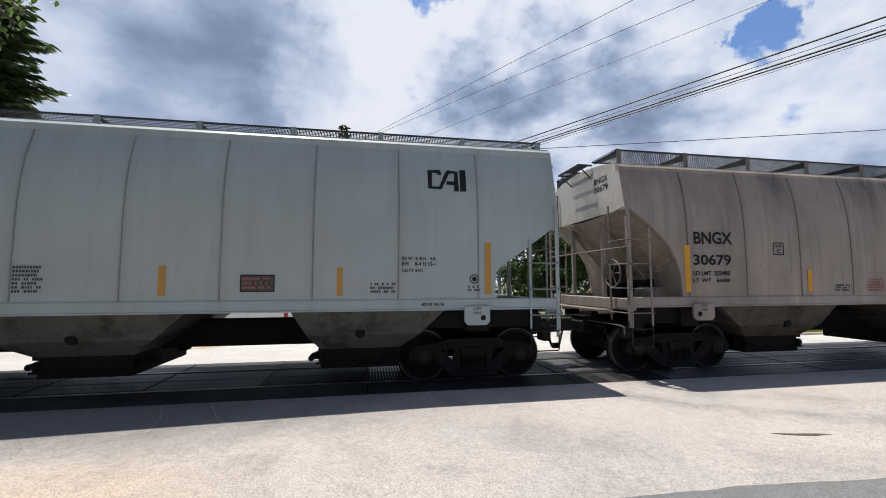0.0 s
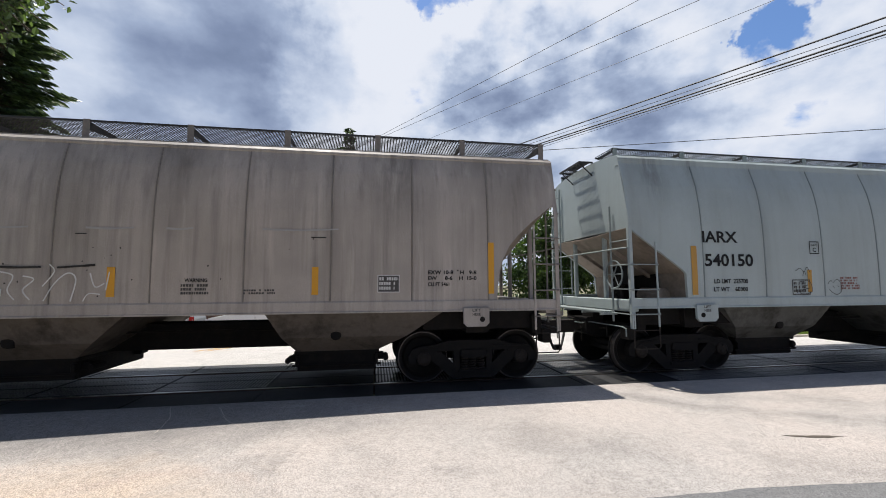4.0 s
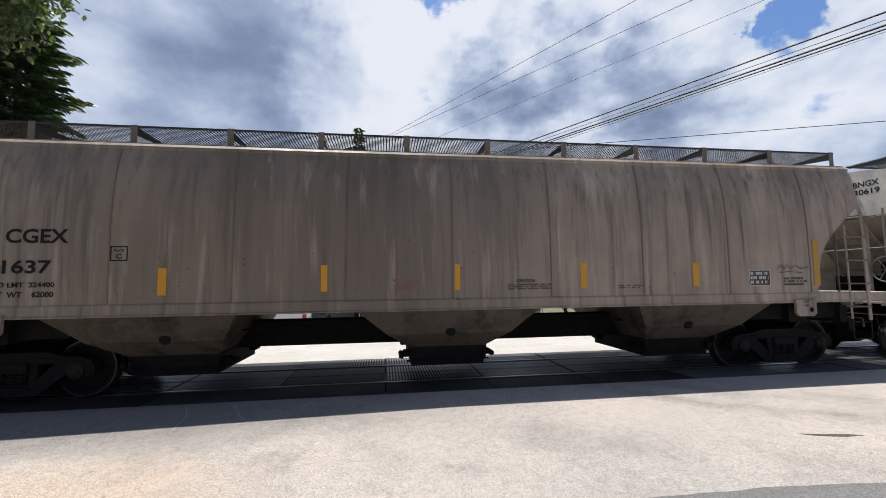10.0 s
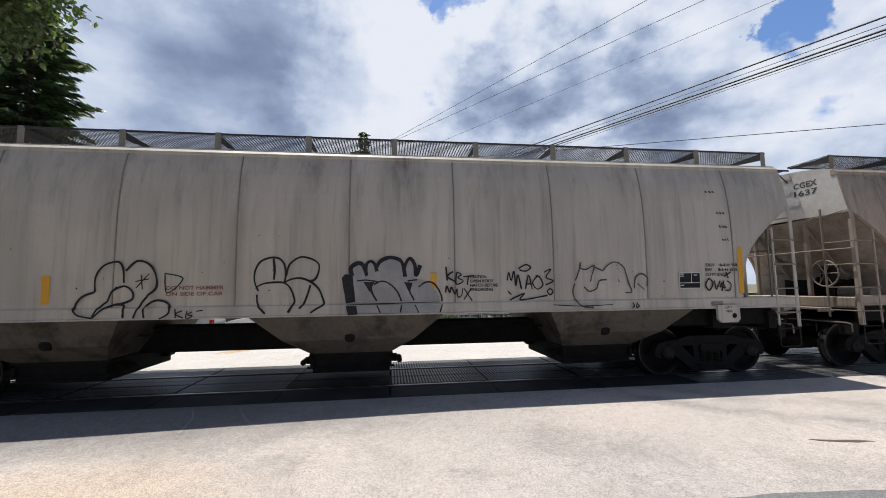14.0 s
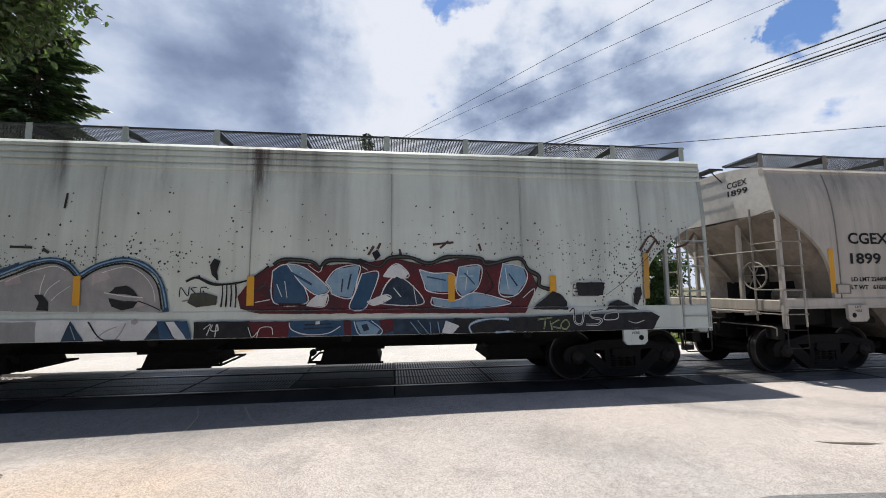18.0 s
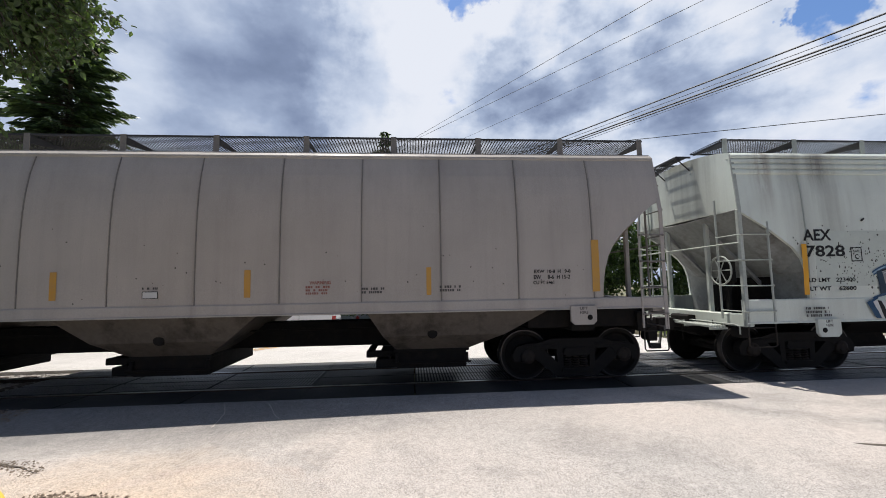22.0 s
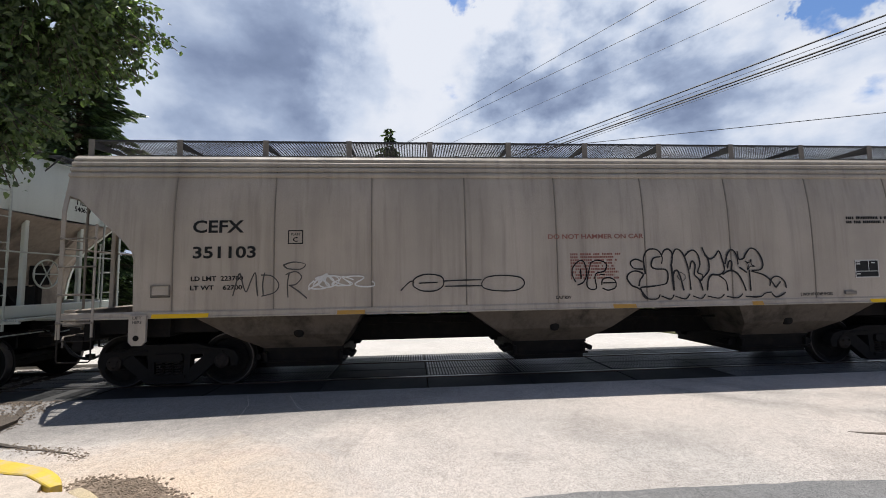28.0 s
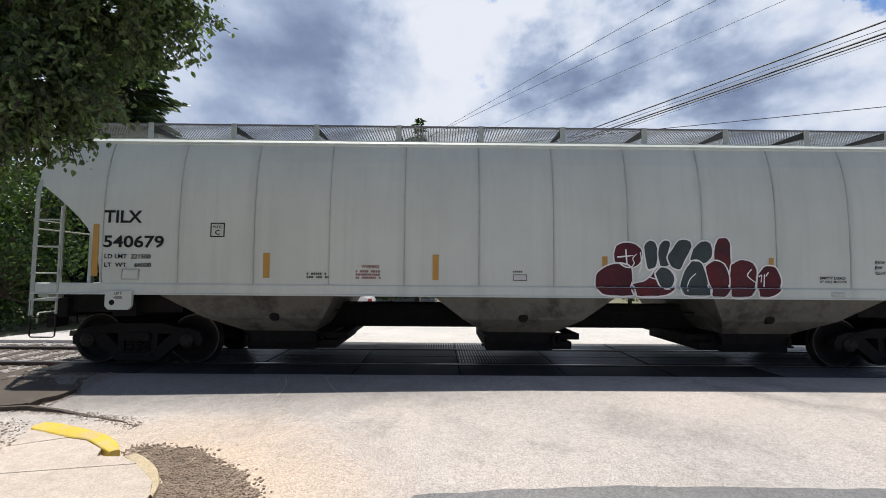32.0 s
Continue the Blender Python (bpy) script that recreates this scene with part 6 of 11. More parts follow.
broad_tree("yard_tree", (20.0, 31.0, -1.0), (20.0, 31.0, 3.0), (3.6, 2.2, 3.8), 12000, 0.28, "dense green garden tree by the houses", 37, LEAF, clumps=60)
broad_tree("yard_tree", (-22.5, 24.0, -0.8), (-22.5, 24.0, 3.0), (3.4, 2.2, 3.6), 6000, 0.22, "dense green garden tree behind the tracks", 38, LEAF, clumps=70)
broad_tree("yard_tree", (-14.2, 12.6, -0.3), (-14.2, 12.6, 2.4), (2.3, 1.4, 2.7), 7000, 0.15, "dark dense tree close behind the tracks", 39, LEAF, clumps=80)
broad_tree("yard_tree", (-19.5, 18.0, -0.3), (-19.5, 18.0, 2.6), (3.2, 1.8, 3.2), 7000, 0.18, "dark dense tree close behind the tracks", 40, LEAF, clumps=80)
broad_tree("yard_tree", (-9.7, 30.0, -1.0), (-9.6, 30.0, 4.0), (2.2, 1.8, 3.8), 14000, 0.22, "dark garden tree behind the parked cars", 33, LEAF, clumps=120)
broad_tree("bush", (-14.5, 31.0, -1.0), (-14.5, 31.0, 0.2), (2.4, 1.0, 1.0), 4000, 0.16, "sunlit low hedge before the brick house", 45, BUSH, 0.05, 50)
broad_tree("yard_tree", (-34.0, 46.0, -1.5), (-34.0, 46.0, 2.0), (4.0, 2.5, 2.8), 3500, 0.30, "round green garden tree by the houses", 36, BUSH, clumps=50)
broad_tree("yard_tree", (2.4, 33.5, -1.2), (2.4, 33.5, 2.4), (2.3, 1.6, 3.2), 7000, 0.20, "dark dense garden tree before the pale house", 44, LEAF, clumps=90)
broad_tree("bush", (3.2, 27.5, -1.0), (3.2, 27.5, -0.1), (1.7, 0.9, 0.8), 2600, 0.13, "trimmed green bush by the fence", 34, BUSH, 0.04, 40)
broad_tree("bush", (-8.2, 28.0, -1.0), (-8.2, 28.0, -0.1), (1.5, 0.9, 0.8), 2400, 0.13, "sunlit green bush by the fence", 35, BUSH, 0.04, 40)

# grass bank at the far right of the crossing
rng = np.random.default_rng(5)
bank = Mesh()
bank.thick_grid([[(x, y, fall(y) + 0.02 + 0.20 * min(max((y - 12.8) / 3.0, 0), 1)) for x in (8.6, 12, 20, 34)] for y in (12.1, 12.5, 13.1, 14.5, 20, 30)], lambda q: (q[0], q[1], q[2] - 0.4))
thing("grass_bank", bank, GROUND, "grassy bank behind a low concrete edge", "ground", "structure")
edge = Mesh().bbox(8.45, 34, 11.95, 12.1, -0.25, -0.02, 0.02)
thing("bank_edge", edge, CONCRETE, "low concrete edging of the grass bank", "kerb", "structure")
n = 9000
gx, gy = rng.uniform(8.7, 24, n), 12.25 + rng.exponential(1.6, n)
gz = np.array([fall(y) + 0.03 + 0.20 * min(max((y - 12.8) / 3.0, 0), 1) for y in gy])
h = rng.uniform(0.06, 0.20, n)
dx, dy = rng.normal(0, 0.06, n), rng.normal(0, 0.06, n)
v = np.stack([np.c_[gx - 0.012, gy, gz], np.c_[gx + 0.012, gy, gz], np.c_[gx + dx, gy + dy, gz + h]], 1).reshape(-1, 3)
m = Mesh()
m.v = [tuple(p) for p in v]
m.f = [(3 * i, 3 * i + 1, 3 * i + 2) for i in range(n)]
tagged(new("grass", raw("grass", m, GRASS)), "tufts of sunlit long grass on the bank", "grass", "", "stuff")

# houses
WALL_GREY = plain("grey_siding", (0.30, 0.33, 0.38), 0.7, 0, 0.15, 3, 0.2)
WALL_PALE = plain("pale_siding", (0.60, 0.60, 0.57), 0.7, 0, 0.1, 3, 0.2)
ROOFING = plain("shingle", (0.06, 0.057, 0.055), 0.9, 0, 0.3, 6, 0.5)
TRIM = plain("white_trim", (0.70, 0.70, 0.68), 0.6, 0, 0.08, 6, 0.05)
PANE = plain("dark_pane", (0.03, 0.035, 0.04), 0.08, 0, 0.2, 2, 0.0)


def house(x0, x1, y0, y1, z0, eaves, ridge, wall, label, windows):
    h = tagged(new("house"), label, "house")
    m = Mesh()
    my = (y0 + y1) / 2
    m.box(x0, x1, y0, y1, z0 - 0.5, eaves)
    for x in (x0 + 0.002, x1 - 0.002):
        m.add([(x, y0, eaves), (x, y1, eaves), (x, my, ridge)], [(0, 1, 2)])
    w = part("wall", m, wall, h)
    bd = Mesh()
    z = z0 + 0.2
    while z < eaves:
        bd.box(x0, x1, y0 - 0.018, y0, z, z + 0.012)
        z += 0.2
    part("siding", bd, wall, w)["kind"] = "stuff"
    r = Mesh()
    for s, ya, yb in ((1, y0 - 0.4, my), (-1, y1 + 0.4, my)):
        r.thick_grid([[(x, ya, eaves - 0.2), (x, yb, ridge + 0.02)] for x in (x0 - 0.35, x1 + 0.35)], lambda q: (q[0], q[1], q[2] + 0.12))
    part("roof", r, ROOFING, h)
    for x, z, ww, hh in windows:
        f = Mesh()
        for a, b, c, d in ((x - ww / 2 - 0.09, x - ww / 2, z - 0.09, z + hh + 0.09), (x + ww / 2, x + ww / 2 + 0.09, z - 0.09, z + hh + 0.09), (x - ww / 2, x + ww / 2, z + hh, z + hh + 0.09), (x - ww / 2, x + ww / 2, z - 0.09, z), (x - ww / 2, x + ww / 2, z + hh / 2 - 0.03, z + hh / 2 + 0.03)):
            f.box(a, b, y0 - 0.06, y0 + 0.01, c, d)
        win = part("window", f, TRIM, h)
        part("pane", Mesh().box(x - ww / 2, x + ww / 2, y0 - 0.022, y0 - 0.004, z, z + hh), PANE, win)
    return h


house(-9.0, -0.8, 37.0, 45, -1.5, 4.2, 7.0, WALL_GREY, "grey sided two-storey house with white window trim", [(-7.6, -0.4, 0.8, 1.4), (-5.4, -0.4, 0.8, 1.4), (-3.0, -0.4, 0.8, 1.4), (-7.6, 2.2, 0.8, 1.4), (-5.4, 2.2, 0.8, 1.4), (-3.0, 2.2, 0.8, 1.4)])
house(1.2, 10.0, 42.0, 49, -1.5, 2.2, 4.6, WALL_PALE, "pale low house behind the bushes", [(2.8, -0.4, 0.9, 1.3), (5.0, -0.4, 0.9, 1.3), (8.0, -0.4, 0.9, 1.3)])
house(-30.0, -19.0, 48.0, 56, -1.6, 1.6, 4.0, WALL_PALE, "pale distant house with a shingle roof", [(-28, -0.5, 1.0, 1.2), (-24.5, -0.5, 1.0, 1.2), (-21, -0.5, 1.0, 1.2)])

WALL_BRICK = plain("weathered_brick_wall", (0.24, 0.125, 0.085), 0.85, 0, 0.3, 5, 0.4, (0.30, 0.20, 0.15))
house(-20.5, -14.6, 42.0, 48, -1.5, 1.5, 3.3, WALL_BRICK, "low brown brick house with white window trim", [(-19.2, -0.4, 0.9, 1.2), (-17.2, -0.4, 0.9, 1.2), (-15.6, -0.4, 0.7, 1.2)])

# wire fence with a gate
METAL = plain("galvanised_pipe", (0.42, 0.43, 0.44), 0.4, 0.8, 0.15, 8, 0.05)
fence = tagged(new("fence"), "galvanised wire fence with a braced gate", "fence")
for i in range(9):
    x = -1.6 + 1.5 * i
    part("post", Mesh().tube([(x, 26.0, -1.1), (x, 26.0, 0.75)], 0.035, 8), METAL, fence)
for z in (-0.7, 0.0, 0.7):
    part("rail", Mesh().tube([(-1.6, 26.0, z), (10.4, 26.0, z)], 0.022, 6), METAL, fence)
part("brace", Mesh().tube([(-1.6, 26.0, 0.65), (-0.1, 26.0, -0.65)], 0.022, 6), METAL, fence)
wm = Mesh()
for k in range(110):
    x = -1.6 + k * 0.11
    wm.box(x - 0.004, x + 0.004, 25.99, 26.0, -0.9, 0.7)
part("wire_mesh", wm, METAL, fence)["kind"] = "stuff"

# speed limit sign
sg = tagged(new("road_sign"), "white speed limit sign on a steel post", "sign")
part("post", Mesh().bbox(-4.58, -4.52, 31.2, 31.25, -1.3, 1.35, 0.01), METAL, sg)
plate = part("plate", Mesh().bbox(-4.86, -4.24, 31.16, 31.185, 0.35, 1.2, 0.01), WHITE, sg)
# hydrant
hy = tagged(new("hydrant"), "red cast iron fire hydrant on the verge", "hydrant")
hm = Mesh()
for z0, z1, r in ((-1.0, -0.93, 0.17), (-0.93, -0.45, 0.11), (-0.45, -0.40, 0.15), (-0.40, -0.28, 0.12), (-0.28, -0.2, 0.06)):
    k = 12
    vs = [(-3.74 + r * math.cos(6.283 * i / k), 28.2 + r * math.sin(6.283 * i / k), z) for z in (z0, z1) for i in range(k)]
    hm.add(vs, [(i, (i + 1) % k, k + (i + 1) % k, k + i) for i in range(k)] + [tuple(range(k, 2 * k))])
part("barrel", hm, plain("hydrant_red", (0.40, 0.03, 0.025), 0.5, 0, 0.2, 8, 0.1), hy)
part("outlet", Mesh().lathe([(27.98, 0.06), (28.1, 0.06)], (-3.74, -0.62), 10), METAL, hy)

# cars parked far off
TAIL_RED = plain("tail_lamp_red", (0.35, 0.02, 0.02), 0.25, 0, 0.1, 4, 0.0)
LAMP_CLEAR = plain("lamp_clear", (0.62, 0.63, 0.64), 0.15, 0, 0.1, 4, 0.0)


def parked_car(x, y, paint, label, rise=0.0):
    """A small car side on, nose to the left; x is its front, y its near side."""
    z = fall(y) - 0.012
    car = tagged(new("car"), label, "car", "cars parked beyond the crossing")
    low = [(0.0, 0.32), (0.02, 0.62), (0.18, 0.76), (1.10, 0.90), (3.55, 0.94), (4.10, 0.90), (4.22, 0.70), (4.20, 0.30), (3.75, 0.24), (0.5, 0.24)]
    body = part("body", Mesh().prism([(x + a, z + b) for a, b in low], 1, y, y + 1.68), paint, car)
    top = 1.42 + rise
    cab = [(1.05, 0.88), (1.62, top - 0.06), (1.80, top), (3.05, top), (3.25, top - 0.05), (3.85, 0.92)]
    part("cabin", Mesh().prism([(x + a, z + b) for a, b in cab], 1, y + 0.12, y + 1.56), paint, body)
    for a in ([(1.24, 0.93), (1.70, top - 0.10), (2.30, top - 0.08), (2.30, 0.95)], [(2.38, 0.95), (2.38, top - 0.08), (3.02, top - 0.09), (3.55, 0.96)]):
        part("side_window", Mesh().prism([(x + q, z + b) for q, b in a], 1, y + 0.108, y + 0.12), PANE, body)
    part("windscreen", Mesh().add([(x + 1.09, y + 0.22, z + 0.92), (x + 1.09, y + 1.46, z + 0.92), (x + 1.62, y + 1.40, z + top - 0.08), (x + 1.62, y + 0.28, z + top - 0.08), (x + 1.06, y + 0.22, z + 0.90), (x + 1.06, y + 1.46, z + 0.90), (x + 1.59, y + 1.40, z + top - 0.08), (x + 1.59, y + 0.28, z + top - 0.08)], [(0, 1, 2, 3), (7, 6, 5, 4), (0, 4, 5, 1), (2, 6, 7, 3), (0, 3, 7, 4), (1, 5, 6, 2)]), PANE, body)
    part("mirror", Mesh().bbox(x + 1.40, x + 1.54, y - 0.10, y + 0.02, z + 0.92, z + 1.04, 0.02), paint, body)
    part("headlight", Mesh().bbox(x + 0.02, x + 0.30, y - 0.006, y + 0.20, z + 0.58, z + 0.70, 0.03), LAMP_CLEAR, body)
    part("tail_light", Mesh().bbox(x + 4.02, x + 4.235, y - 0.006, y + 0.16, z + 0.62, z + 0.84, 0.03), TAIL_RED, body)
    part("door_line", Mesh().box(x + 2.33, x + 2.345, y - 0.003, y + 0.002, z + 0.34, z + 0.93), HOSE, body)
    for dx in (0.82, 3.42):
        for yy, sg in ((y + 0.02, 1), (y + 1.66, -1)):
            w = part("wheel", Mesh().lathe([(yy - 0.02 * sg, 0.20), (yy - 0.03 * sg, 0.29), (yy + 0.0 * sg, 0.31), (yy + 0.18 * sg, 0.31)], (x + dx, z + 0.31), 20), HOSE, car)
            part("rim", Mesh().lathe([(yy - 0.034 * sg, 0.04), (yy - 0.026 * sg, 0.19), (yy - 0.010 * sg, 0.20)], (x + dx, z + 0.31), 16), METAL, w)


WHITE_CAR = plain("white_car_paint", (0.68, 0.68, 0.68), 0.3, 0, 0.05, 3, 0.0)
SILVER_CAR = plain("silver_car_paint", (0.48, 0.50, 0.53), 0.3, 0.3, 0.05, 3, 0.0)
parked_car(8.0, 31.0, WHITE_CAR, "small white parked car beyond the crossing")
parked_car(-8.3, 22.0, WHITE_CAR, "white parked car beside the far road", 0.12)
parked_car(-13.2, 22.3, SILVER_CAR, "silver parked car beside the far road")

# utility poles and wires
POLE = plain("weathered_pole", (0.22, 0.19, 0.165), 0.9, 0, 0.3, 4, 0.4)
WIRE = plain("black_cable", (0.02, 0.02, 0.022), 0.6, 0, 0.1, 4, 0.0)


def pole(x, y, z0, h, arm):
    p = tagged(new("utility_pole"), "weathered wooden utility pole with a crossarm", "pole", "poles along the street")
    m = Mesh()
    limb(m, (x, y, z0), (x, y, h), 0.15, 0.10, 0.0, 1, 10)
    part("pole", m, POLE, p)
    if arm:
        ar = part("crossarm", Mesh().bbox(x - 1.2, x + 1.2, y - 0.06, y + 0.06, h - 0.5, h - 0.36, 0.01), POLE, p)
        for k in (-1.1, -0.5, 0.5, 1.1):
            part("insulator", Mesh().tube([(x + k, y, h - 0.36), (x + k, y, h - 0.2)], 0.04, 8), METAL, ar)


pole(-4.95, 27.3, -1.2, 9.4, True)
pole(-30.0, 27.7, -1.5, 7.5, False)
pole(55.32, -3.09, -0.1, 7.6, False)
pole(-22.0, 40.0, -1.6, 7.0, False)


def wire(a, b, sag, r, label="thin black overhead cable strung along the street"):
    a, b = Vector(a), Vector(b)
    pts = [a.lerp(b, i / 30) + Vector((0, 0, -sag * 4 * (i / 30) * (1 - i / 30))) for i in range(31)]
    thing("wire", Mesh().tube(pts, r, 6), WIRE, label, "cable", "", "overhead wires")


wire((31.94, -27.62, 8.0), (-1.87, 30.83, 8.0), 0.0, 0.022)
wire((32.22, -26.52, 8.0), (-1.44, 30.46, 8.0), 0.0, 0.009)
wire((31.35, -25.09, 7.9), (-0.75, 29.54, 7.9), 0.0, 0.026)
wire((31.45, -24.61, 7.9), (-0.49, 29.42, 7.9), 0.0, 0.02)
wire((30.07, -22.99, 7.8), (0.35, 28.25, 7.8), 0.0, 0.006)
wire((30.72, -25.62, 11.0), (-6.2, 35.25, 11.0), 0.0, 0.01)
wire((37.36, -26.84, 11.0), (-7.23, 35.44, 11.0), 0.0, 0.01)
wire((39.91, -30.05, 11.0), (-4.82, 36.81, 11.0), 0.0, 0.008)
wire((55.32, -3.09, 7.0), (-30.0, 27.7, 7.0), 0.0, 0.012)


